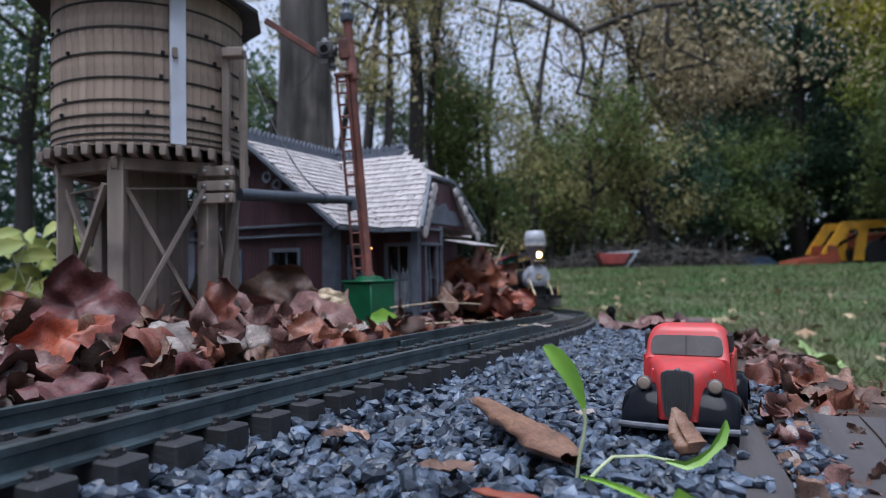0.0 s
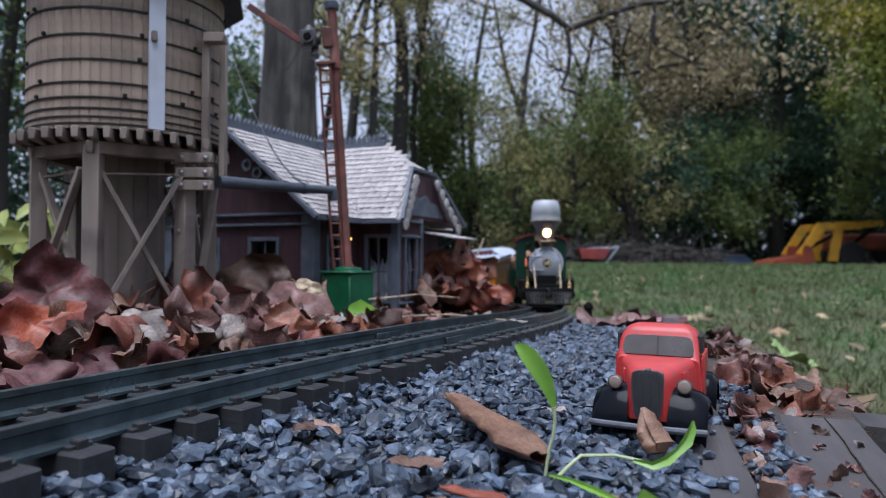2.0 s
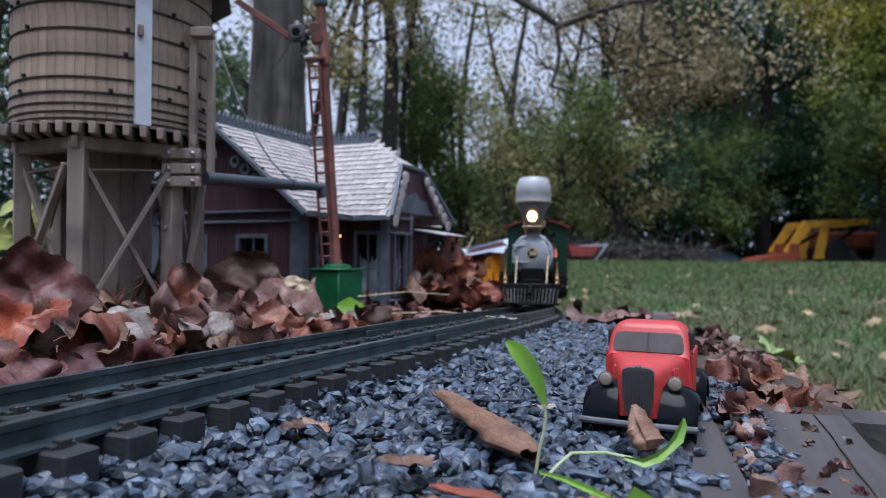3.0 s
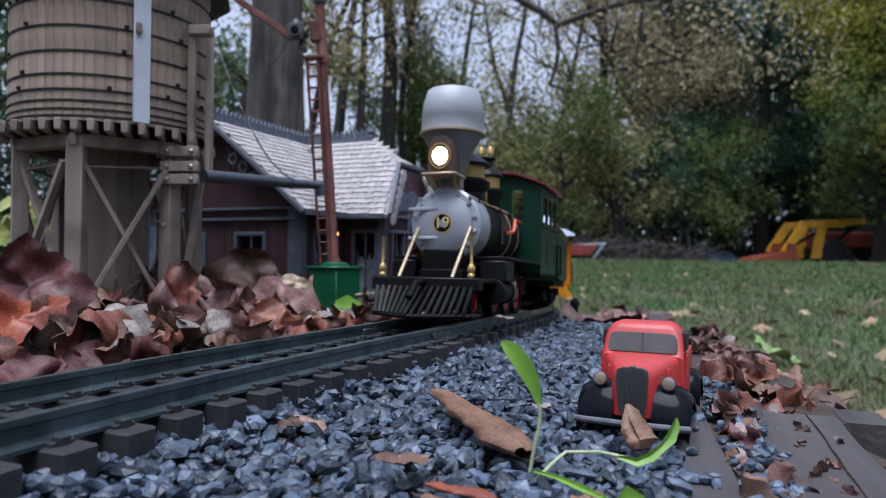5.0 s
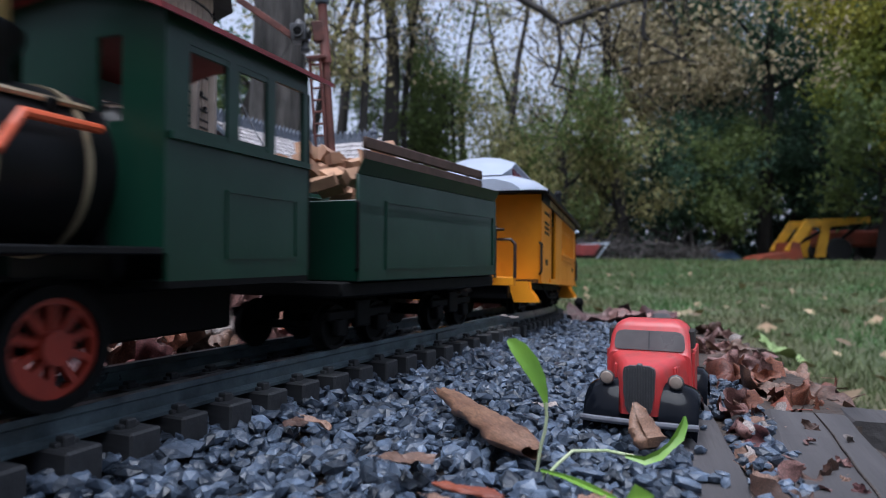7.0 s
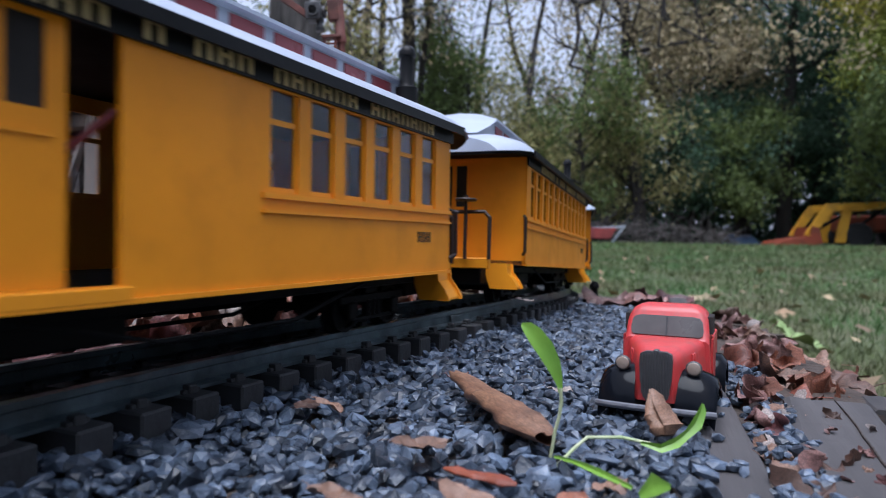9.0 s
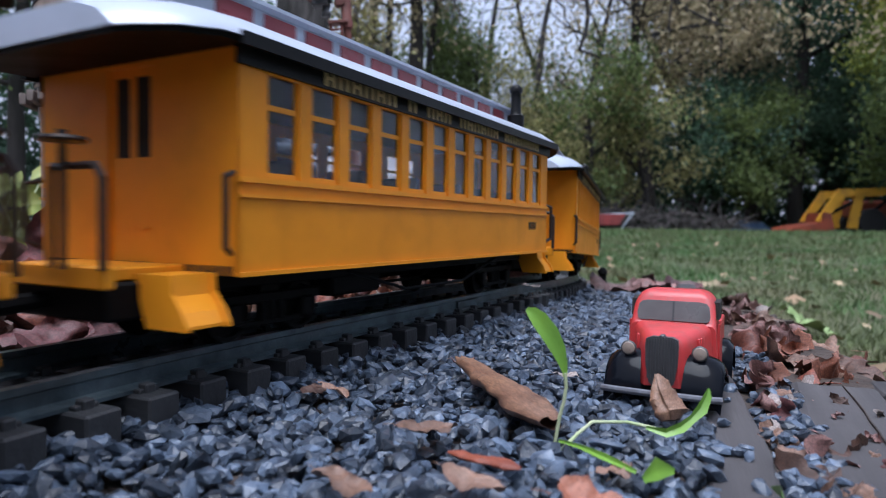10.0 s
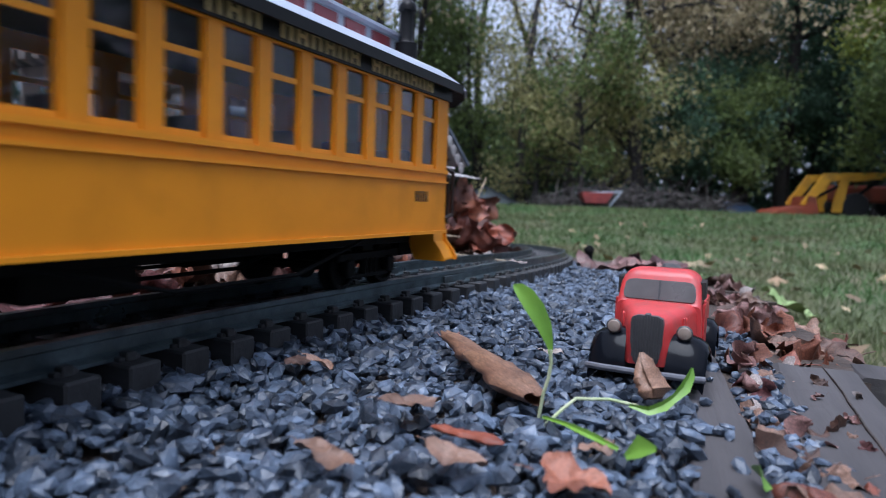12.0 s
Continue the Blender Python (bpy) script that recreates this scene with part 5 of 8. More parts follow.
# ---- station ----
def wall_panel(st, name, p0, p1, z0, z1, holes, mt, thick=0.004, battens=True):
    """An upright wall from p0 to p1 (plan) with real openings; holes are (from, to, bottom, top) along it."""
    p0, p1 = Vector((*p0, 0)), Vector((*p1, 0))
    d = p1 - p0
    m = Matrix.Translation(p0) @ Matrix.Rotation(math.atan2(d.y, d.x), 4, "Z")
    L = d.length
    bm = mesh()
    cuts = sorted(holes)
    x = 0.0
    for h in cuts:
        if h[0] > x:
            box(bm, x, h[0], 0, thick, z0, z1, 0, m)
        box(bm, h[0], h[1], 0, thick, z0, h[2], 0, m)
        box(bm, h[0], h[1], 0, thick, h[3], z1, 0, m)
        x = h[1]
    if x < L:
        box(bm, x, L, 0, thick, z0, z1, 0, m)
    if battens:
        k = 0.004
        while k < L - 0.003:
            inside = [h for h in cuts if h[0] - 0.001 < k < h[1] + 0.001]
            if inside:
                h = inside[0]
                bands = [(z0, h[2]), (h[3], z1)]
            else:
                bands = [(z0, z1)]
            for za, zc in bands:
                b2 = mesh()
                box(b2, k - 0.0007, k + 0.0007, -0.0008, 0, za, zc, 0, m)
                part("batten", b2, mt, st, smooth=False)
            k += 0.0048
    part(name, bm, mt, st, smooth=False)
    for h in cuts:
        w = new("window")
        w.parent = st
        w.matrix_basis = m
        bm = mesh()
        f = 0.0045
        for a in ((h[0] - f, h[0], h[2] - f, h[3] + f), (h[1], h[1] + f, h[2] - f, h[3] + f), (h[0], h[1], h[3], h[3] + f), (h[0], h[1], h[2] - f, h[2])):
            box(bm, a[0], a[1], -0.003, 0.001, a[2], a[3], 0.0004)
        part("frame", bm, M["trim"], w, smooth=False)
        bm = mesh()
        box(bm, (h[0] + h[1]) / 2 - 0.0008, (h[0] + h[1]) / 2 + 0.0008, 0.0, 0.002, h[2], h[3])
        zc = h[2] + (h[3] - h[2]) * 0.45
        box(bm, h[0], h[1], 0.0, 0.002, zc - 0.0008, zc + 0.0008)
        part("sash", bm, M["trim"], w, smooth=False)
        bm = mesh()
        box(bm, h[0], h[1], 0.0026, 0.003, h[2], h[3])
        part("pane", bm, M["glass"], w, smooth=False).visible_shadow = False
        bm = mesh()
        prev = None
        for i in range(13):
            xx = h[0] + (h[1] - h[0]) * i / 12
            top = h[3] - (h[3] - h[2]) * (0.25 + 0.22 * abs(math.sin(i * 1.3)))
            v = bm.verts.new((xx, 0.006 + 0.0012 * math.sin(i * 2.0), h[2])), bm.verts.new((xx, 0.006 + 0.0012 * math.sin(i * 2.0), top))
            if prev:
                bm.faces.new((prev[0], v[0], v[1], prev[1]))
            prev = v
        part("blind", bm, M["curtain"], w, "pale window blind")
        # near-black sheet behind the window stands for the unlit room
        bm = mesh()
        box(bm, h[0] - 0.004, h[1] + 0.004, 0.014, 0.015, h[2] - 0.004, h[3] + 0.004)
        part("inner_shade", bm, M["interior"], w, smooth=False)


def shingles(st, corner, along, up, rows, count, span, single=True):
    """Courses of overlapping shingles on a slope; span(r) gives where a course starts and ends along the eave."""
    along, up = Vector(along).normalized(), Vector(up).normalized()
    nrm = along.cross(up).normalized()
    if nrm.z < 0:
        nrm = -nrm
    basis = Matrix((along, up, nrm)).transposed().to_4x4()
    rnd = random.Random(int(count * 7 + rows))
    W, H = 0.0102, rows
    bm = mesh()
    vs = [bm.verts.new(p) for p in ((-0.0049, -0.0005, 0.0022), (-0.0030, -0.0011, 0.0025), (0.0030, -0.0011, 0.0025), (0.0049, -0.0005, 0.0022), (0.0049, 0.0135, 0.0006), (-0.0049, 0.0135, 0.0006),
                                    (-0.0049, -0.0005, 0.0002), (0.0049, -0.0005, 0.0002))]
    bm.faces.new(vs[:6])
    bm.faces.new((vs[6], vs[7], vs[3], vs[2], vs[1], vs[0]))
    bm.faces.new((vs[0], vs[5], vs[6]))
    bm.faces.new((vs[3], vs[7], vs[4]))
    me = bpy.data.meshes.new("shingle")
    bm.to_mesh(me)
    bm.free()
    me.materials.append(M["shingle"])
    for r in range(rows):
        lo, hi = span(r / rows)
        x = lo + (0.0051 if r % 2 else 0.002)
        while x < hi - 0.003:
            p = Vector(corner) + along * x + up * (r * count + rnd.uniform(-0.0009, 0.0009))
            share("shingle", me, st, Matrix.Translation(p) @ basis @ pose(0, 0, 0, rnd.uniform(-1, 3), rnd.uniform(-3, 3), rnd.uniform(-2.5, 2.5)))
            x += W


def slab(name, pts, mt, st, thick=0.003):
    """A roof plane with thickness from its corner points."""
    bm = mesh()
    pts = [Vector(p) for p in pts]
    nrm = (pts[1] - pts[0]).cross(pts[2] - pts[0]).normalized()
    if nrm.z < 0:
        nrm = -nrm
    a, b = [bm.verts.new(p) for p in pts], [bm.verts.new(p - nrm * thick) for p in pts]
    n = len(pts)
    bm.faces.new(a)
    bm.faces.new(list(reversed(b)))
    for i in range(n):
        bm.faces.new((a[i], b[i], b[(i + 1) % n], a[(i + 1) % n]))
    bmesh.ops.recalc_face_normals(bm, faces=bm.faces)
    return part(name, bm, mt, st, smooth=False)


def bar(st, name, a, b, w, h, mt, label=""):
    a, b = Vector(a), Vector(b)
    bm = mesh()
    box(bm, -w / 2, w / 2, -h / 2, h / 2, 0, (b - a).length, 0.0004, Matrix.Translation(a) @ (b - a).to_track_quat("Z", "Y").to_matrix().to_4x4())
    return part(name, bm, mt, st, label)


def build_station():
    # local x runs towards the track (v), local y along the main ridge away from the viewer (u)
    st = tagged(new("railway_station"), "maroon wooden model railway station with pale shingle roof", "station")
    st.matrix_basis = Matrix.Translation((-0.270, 0.746, 0)) @ Matrix.Rotation(radians(-24), 4, "Z")
    zb, ze, zr = -0.02, 0.0985, 0.206
    hw, U = 0.132, 0.36
    # main walls
    wall_panel(st, "wall", (-0.112, 0.018), (0.112, 0.018), zb, 0.104, [(0.052, 0.087, 0.030, 0.072), (0.139, 0.176, 0.028, 0.072)], M["maroon"])
    wall_panel(st, "wall", (0.112, 0.018), (0.112, 0.345), zb, 0.104, [(0.030, 0.052, 0.022, 0.075)], M["maroon"])
    wall_panel(st, "wall", (0.112, 0.345), (-0.112, 0.345), zb, 0.104, [], M["maroon"])
    wall_panel(st, "wall", (-0.112, 0.345), (-0.112, 0.018), zb, 0.104, [], M["maroon"])
    bm = mesh()
    prism(bm, [(-0.112, 0.104), (0.112, 0.104), (0, 0.193)], "y", 0.018, 0.022)
    k = -0.106
    while k < 0.107:
        top = 0.193 - abs(k) * 0.089 / 0.112
        b2 = mesh()
        box(b2, k - 0.0007, k + 0.0007, 0.0172, 0.018, 0.104, max(top, 0.1045))
        part("batten", b2, M["maroon"], st, smooth=False)
        k += 0.0048
    part("gable_wall", bm, M["maroon"], st, smooth=False)
    for a, b in (((-0.112, 0.0165, 0.091), (0.112, 0.0165, 0.091)), ((-0.112, 0.0165, 0.103), (0.112, 0.0165, 0.103))):
        bar(st, "trim_board", a, b, 0.0075, 0.003, M["trim"])
    for x in (-0.108, 0.108):
        bm = mesh()
        box(bm, x - 0.0085, x + 0.0085, 0.0150, 0.0180, zb, 0.104, 0.0005)
        part("corner_board", bm, M["trim"], st)
    bm = mesh()
    box(bm, 0.112, 0.1148, 0.015, 0.030, zb, 0.104, 0.0005)
    part("corner_board", bm, M["trim"], st)
    # wing walls
    wall_panel(st, "wall", (0.112, 0.112), (0.170, 0.112), zb, 0.104, [(0.016, 0.045, 0.002, 0.078)], M["maroon"])
    wall_panel(st, "wall", (0.170, 0.112), (0.170, 0.172), zb, 0.104, [(0.018, 0.044, 0.006, 0.078)], M["maroon"])
    wall_panel(st, "wall", (0.170, 0.172), (0.112, 0.172), zb, 0.104, [], M["maroon"])
    for x, y in ((0.1690, 0.1105), (0.1690, 0.1715)):
        bm = mesh()
        box(bm, x - 0.0065, x + 0.0030, y - 0.0028, y + 0.0055, zb, 0.104, 0.0005)
        part("corner_board", bm, M["trim"], st)
    for a, b in (((0.112, 0.1105, 0.099), (0.170, 0.1105, 0.099)), ((0.1716, 0.112, 0.099), (0.1716, 0.172, 0.099)), ((0.1716, 0.112, 0.080), (0.1716, 0.172, 0.080)), ((0.1716, 0.112, -0.002), (0.1716, 0.172, -0.002))):
        bar(st, "trim_board", a, b, 0.006, 0.003, M["trim"])
    # glow of the lit doorway lamp on the porch
    bm = mesh()
    box(bm, 0.1165, 0.1240, 0.079, 0.082, 0.074, 0.0775, 0.0006)
    part("porch_lamp", bm, M["warm"], st, "small lit orange porch lamp")
    # roof planes: main slopes, wing slopes, clipped wing end
    uc, wh, ve, vr = 0.188, 0.095, 0.185, 0.105
    slab("roof", [(0, 0, zr), (0, U, zr), (-hw, U, ze), (-hw, 0, ze)], M["shingle"], st)
    slab("roof", [(0, 0, zr), (hw, 0, ze), (hw, U, ze), (0, U, zr)], M["shingle"], st)
    zc, cu = 0.168, 0.034
    A, Bp = (0.0, uc, zr), (vr, uc, zr)
    slab("roof", [A, Bp, (0.165, uc - cu, zc), (ve, uc - wh, ze), (0.094, uc - wh, ze)], M["shingle"], st)
    slab("roof", [Bp, A, (0.094, uc + wh, ze), (ve, uc + wh, ze), (0.165, uc + cu, zc)], M["shingle"], st)
    slab("roof", [Bp, (0.165, uc + cu, zc), (0.165, uc - cu, zc)], M["shingle"], st)
    bm = mesh()
    prism(bm, [(uc - 0.078, 0.104), (uc + 0.078, 0.104), (uc + cu - 0.004, zc - 0.006), (uc - cu + 0.004, zc - 0.006)], "x", 0.160, 0.164)
    part("gable_wall", bm, M["maroon"], st, smooth=False)
    # shingles on the slopes that show
    sl = Vector((-hw, 0, zr - ze))
    shingles(st, (hw, 0.002, ze + 0.0010), (0, 1, 0), sl, 17, sl.length / 17, lambda f: (0.0, 0.094 + (uc - 0.094) * f - 0.004))
    s2 = Vector((0, wh, zr - ze))
    shingles(st, (0, uc - wh, ze + 0.0010), (1, 0, 0), s2, 15, s2.length / 15, lambda f: (0.098 * (1 - f) + 0.002, ve - 0.020 * min(f / 0.64, 1) - max(0, f - 0.64) / 0.36 * 0.058))
    # barge boards
    for a, b in (((0, -0.0015, zr - 0.002), (hw, -0.0015, ze - 0.002)), ((0, -0.0015, zr - 0.002), (-hw, -0.0015, ze - 0.002)), ((0.1665, uc - cu, zc), (ve + 0.001, uc - wh, ze)), ((0.1665, uc + cu, zc), (ve + 0.001, uc + wh, ze)), ((0.166, uc - cu, zc), (0.166, uc + cu, zc)), ((hw, 0, ze - 0.002), (hw, 0.094, ze - 0.002)), ((0.094, uc - wh, ze - 0.002), (ve, uc - wh, ze - 0.002))):
        bar(st, "barge_board", a, b, 0.0045, 0.0045, M["trim"])
    # carved white scrollwork in the wing gable: overlapping rounded lobes along each rake
    for sg in (-1, 1):
        for i in range(6):
            f = (i + 0.5) / 6
            y0, z0 = uc + sg * (cu + (wh - cu) * f * 0.92 - 0.006), zc + (ze - zc) * f - 0.010
            bm = mesh()
            lathe(bm, [(0.0075, 0), (0.0075, 0.0022), (0.0045, 0.0028)], 10, pose(0.170 + 0.012 * f, y0, z0, 0, 90, 0))
            part("scrollwork", bm, M["shingle"], st, "pale carved scrollwork")
    bm = mesh()
    pr = [(uc - 0.062, 0.108)] + [(uc - 0.062 + 0.124 * i / 12, 0.112 + 0.022 * math.sin(math.pi * i / 12) + 0.004 * math.sin(i * 2.1)) for i in range(13)] + [(uc + 0.062, 0.108)]
    prism(bm, pr, "x", 0.1645, 0.1665)
    part("gable_panel", bm, M["trim"], st, "carved blue-grey gable panel")
    # bracket scrolls under the near gable
    for x, z in ((0.045, 0.150), (0.060, 0.138), (0.030, 0.160)):
        bm = mesh()
        lathe(bm, [(0.007, 0), (0.007, 0.0025), (0.004, 0.0025), (0.004, 0)], 14, pose(x, 0.006, z, 90, 0, 0), cap=False)
        part("scrollwork", bm, M["trim"], st)
    # ridge cresting and finials
    bm = mesh()
    prism(bm, [(-0.0036, 0), (0.0036, 0), (0.0036, 0.004), (0.0024, 0.0056), (0.0032, 0.0085), (0, 0.0150), (-0.0032, 0.0085), (-0.0024, 0.0056), (-0.0036, 0.004)], "y", -0.0014, 0.0014)
    cr = part("cresting", bm, M["trim"], st)
    cr.matrix_basis = pose(0, 0.004, zr + 0.002, 0, 0, 90)
    for i in range(1, 24):
        share("cresting", cr.data, st, pose(0, 0.004 + i * 0.0078, zr + 0.002, 0, 0, 90))
    for i in range(13):
        share("cresting", cr.data, st, pose(0.004 + i * 0.0078, uc, zr + 0.002))
    bar(st, "ridge_board", (0, 0, zr + 0.001), (0, U, zr + 0.001), 0.007, 0.004, M["trim"])
    bar(st, "ridge_board", (0, uc, zr + 0.001), (vr + 0.003, uc, zr + 0.001), 0.007, 0.004, M["trim"])
    for x, y in ((vr, uc), (0, uc), (0, 0)):
        bm = mesh()
        lathe(bm, [(0.005, zr), (0.005, zr + 0.006), (0.0025, zr + 0.008), (0.0044, zr + 0.011), (0.0044, zr + 0.013), (0.002, zr + 0.016), (0.0028, zr + 0.0185), (0.0008, zr + 0.025)], 12, pose(x, y, 0))
        part("finial", bm, M["trim"], st)
    # side awning beyond the wing
    slab("awning", [(0.172, 0.180, 0.088), (0.172, 0.26, 0.088), (0.215, 0.26, 0.080), (0.215, 0.180, 0.080)], M["shingle"], st, 0.0015)
    bar(st, "awning_strut", (0.172, 0.2, 0.06), (0.212, 0.2, 0.081), 0.002, 0.002, M["trim"])


build_station()


# ---- semaphore ----
def build_semaphore():
    se = tagged(new("semaphore_signal"), "rusty red semaphore signal with ladder on a green base box", "signal")
    se.matrix_basis = Matrix.Translation((-0.118, 0.706, 0)) @ Matrix.Rotation(radians(-32), 4, "Z")
    bm = mesh()
    box(bm, -0.020, 0.020, -0.020, 0.020, -0.03, 0.036, 0.0012)
    b = part("base_box", bm, M["greenbox"], se, "green painted base box")
    bm = mesh()
    box(bm, -0.022, 0.022, -0.022, 0.022, 0.036, 0.0385, 0.0008)
    lathe(bm, [(0.016, 0.038), (0.015, 0.0415), (0.010, 0.043)], 16)
    part("lid", bm, M["greenbox"], b)
    lean = Matrix.Rotation(radians(32), 4, "Z") @ pose(0, 0, 0.040, 0, -3.9, 0)
    mast = new("mast")
    mast.parent = se
    mast.matrix_basis = lean
    bm = mesh()
    lathe(bm, [(0.0080, 0), (0.0070, 0.004), (0.0048, 0.008), (0.0046, 0.15), (0.0042, 0.225)], 16)
    part("pole", bm, M["rust"], mast)
    bm = mesh()
    lathe(bm, [(0.0062, 0.222), (0.0066, 0.228), (0.0056, 0.230), (0.0050, 0.288)], 16)
    part("mast_head", bm, M["rust"], mast)
    bm = mesh()
    lathe(bm, [(0.0050, 0.2870), (0.0076, 0.2885), (0.0080, 0.292), (0.0080, 0.296), (0.0050, 0.299), (0.0034, 0.304), (0.0047, 0.308), (0.001, 0.316)], 16)
    part("finial", bm, M["slategrey"], mast, "blue-grey turned finial")
    for x in (-0.0165, -0.0050):
        bm = mesh()
        rod(bm, (x * 0.86, -0.006, 0.002), (x, -0.006, 0.226), 0.0016, 0.0016, 6)
        part("ladder_rail", bm, M["rust"], mast)
    for i in range(17):
        bm = mesh()
        z = 0.012 + i * 0.0130
        k = 0.86 + 0.14 * z / 0.226
        rod(bm, (-0.0165 * k, -0.006, z), (-0.004 * k, -0.006, z), 0.0013, 0.0013, 6)
        part("rung", bm, M["rust"], mast)
    bm = mesh()
    box(bm, -0.019, 0.002, -0.009, 0.004, 0.226, 0.2295, 0.0006)
    part("ladder_platform", bm, M["rust"], mast)
    bm = mesh()
    box(bm, -0.0035, 0.0035, -0.0015, 0.0015, 0, 0.078, 0.0006, pose(-0.030, -0.004, 0.250, 0, -52, 0))
    part("blade", bm, M["rust"], mast, "rusty red semaphore arm")
    bm = mesh()
    box(bm, -0.0115, 0.001, -0.006, 0.004, 0.2455, 0.268, 0.001)
    part("spectacle_plate", bm, M["rust"], mast)
    lamp = new("signal_lamp")
    lamp.parent = mast
    bm = mesh()
    box(bm, -0.034, -0.017, -0.016, 0.002, 0.2445, 0.2635, 0.0012)
    lathe(bm, [(0.0055, 0.2635), (0.004, 0.268), (0.002, 0.270)], 12, pose(-0.0255, -0.007, 0))
    lathe(bm, [(0.0045, 0.2335), (0.0052, 0.237), (0.0035, 0.240), (0.0035, 0.245)], 12, pose(-0.0205, -0.007, 0))
    part("lamp_case", bm, M["greypart"], lamp, "weathered grey lamp case")
    for m in (pose(-0.0255, -0.0160, 0.254, 90, 0, 0), pose(-0.0168, -0.007, 0.254, 0, 90, 0)):
        bm = mesh()
        lathe(bm, [(0.0060, 0), (0.0062, 0.003), (0.0046, 0.003), (0.0044, 0.0005)], 16, m)
        part("bezel", bm, M["greypart"], lamp)
        bm = mesh()
        lathe(bm, [(0.0045, 0.0008), (0.0038, 0.0020), (0.0008, 0.0026)], 14, m)
        part("lens", bm, M["blackframe"], lamp, "dark unlit signal lens")


build_semaphore()


# ---- toy truck ----
def loft(bm, rings, cap=True):
    prev, n = None, len(rings[0])
    first = None
    for r in rings:
        vs = [bm.verts.new(p) for p in r]
        if prev:
            for i in range(n):
                bm.faces.new((prev[i], prev[(i + 1) % n], vs[(i + 1) % n], vs[i]))
        else:
            first = vs
        prev = vs
    if cap:
        bm.faces.new(list(reversed(first)))
        bm.faces.new(prev)
    bmesh.ops.recalc_face_normals(bm, faces=bm.faces)
    return bm


def rsec(y, hw, z0, z1, rt=0.3, narrow=1.0, n=5):
    """A cross-section with rounded upper corners; narrow: width at the top over width at the foot."""
    r = (z1 - z0) * rt
    pts = [(-hw, y, z0), (hw, y, z0)]
    for i in range(n):
        a = math.pi / 2 * i / (n - 1)
        pts.append((hw * narrow - r + r * math.cos(a), y, z1 - r + r * math.sin(a)))
    for i in range(n):
        a = math.pi / 2 * (1 - i / (n - 1))
        pts.append((-hw * narrow + r - r * math.cos(a), y, z1 - r + r * math.sin(a)))
    return pts


def build_truck():
    # local +y forward, z = 0 on the ground, 41 mm wide over the fenders
    tr = tagged(new("toy_pickup_truck"), "worn red toy pickup truck with black fenders", "toy truck")
    p = Vector((0.0712, 0.2249, -0.0118))
    tr.matrix_basis = Matrix.Translation(p) @ Matrix.Rotation(radians(155), 4, "Z") @ Matrix.Diagonal((0.95, 0.80, 0.94, 1))
    bm = mesh()
    loft(bm, [rsec(0.019, 0.0060, 0.0085, 0.0252, 0.28, 0.86), rsec(0.0165, 0.0082, 0.0085, 0.0262, 0.26, 0.86), rsec(0.004, 0.0110, 0.0085, 0.0272, 0.22, 0.90), rsec(-0.007, 0.0142, 0.0085, 0.0280, 0.18, 0.93), rsec(-0.011, 0.0156, 0.0085, 0.0284, 0.16, 0.94)])
    hood = part("hood", bm, M["truckred"], tr)
    for sx in (-1, 1):
        for i in range(4):
            bm = mesh()
            box(bm, sx * 0.0110 - 0.0005, sx * 0.0110 + 0.0005, -0.008 + i * 0.0028, -0.0068 + i * 0.0028, 0.0185, 0.0245, 0.0002, pose(0, 0, 0, 0, 0, sx * 9))
            part("louver", bm, M["truckred"], hood)
    bm = mesh()
    loft(bm, [rsec(-0.0095, 0.0164, 0.0085, 0.0278, 0.12, 0.95, 7), rsec(-0.0105, 0.0166, 0.0085, 0.0286, 0.15, 0.95, 7), rsec(-0.0140, 0.0166, 0.0085, 0.0378, 0.17, 0.91, 7), rsec(-0.0155, 0.0166, 0.0085, 0.0396, 0.19, 0.90, 7),
              rsec(-0.0185, 0.0167, 0.0085, 0.0408, 0.20, 0.89, 7), rsec(-0.028, 0.0167, 0.0085, 0.0406, 0.20, 0.89, 7), rsec(-0.0325, 0.0164, 0.0085, 0.0388, 0.24, 0.88, 7)])
    cab = part("cab", bm, M["truckred"], tr)
    bm = mesh()
    prism(bm, [(-0.0122, 0.0300), (0.0122, 0.0300), (0.0131, 0.0308), (0.0134, 0.0325), (0.0129, 0.0362), (0.0119, 0.0375), (0.0098, 0.0380), (-0.0098, 0.0380), (-0.0119, 0.0375), (-0.0129, 0.0362), (-0.0134, 0.0325), (-0.0131, 0.0308)], "y", 0, 0.0006)
    bmesh.ops.transform(bm, matrix=pose(0, -0.0106, 0.0288, 19.5, 0, 0) @ pose(0, 0, -0.0300), verts=bm.verts)
    part("windscreen", bm, M["dustglass"], cab, "dusty windscreen")
    bm = mesh()
    box(bm, -0.0003, 0.0003, 0.0004, 0.0010, 0.0300, 0.0376, 0, pose(0, -0.0106, 0.0288, 19.5, 0, 0) @ pose(0, 0, -0.0300))
    part("windscreen_bar", bm, M["greypart"], cab)
    for sx in (-1, 1):
        # no opening here: a dark panel stands for shade inside the cab
        bm = mesh()
        prism(bm, [(-0.0270, 0.0300), (-0.0155, 0.0300), (-0.0165, 0.0365), (-0.0265, 0.0370)], "x", sx * 0.0151 - 0.0012, sx * 0.0151 + 0.0012)
        part("door_window", bm, M["interior"], cab, "dark panel for the shaded door window", smooth=False)
        bm = mesh()
        prism(bm, [(-0.0285, 0.0105), (-0.0135, 0.0105), (-0.0135, 0.0282), (-0.0285, 0.0282)], "x", sx * 0.01625 - 0.0005, sx * 0.01625 + 0.0005)
        part("door", bm, M["truckred"], cab)
    # bed
    bm = mesh()
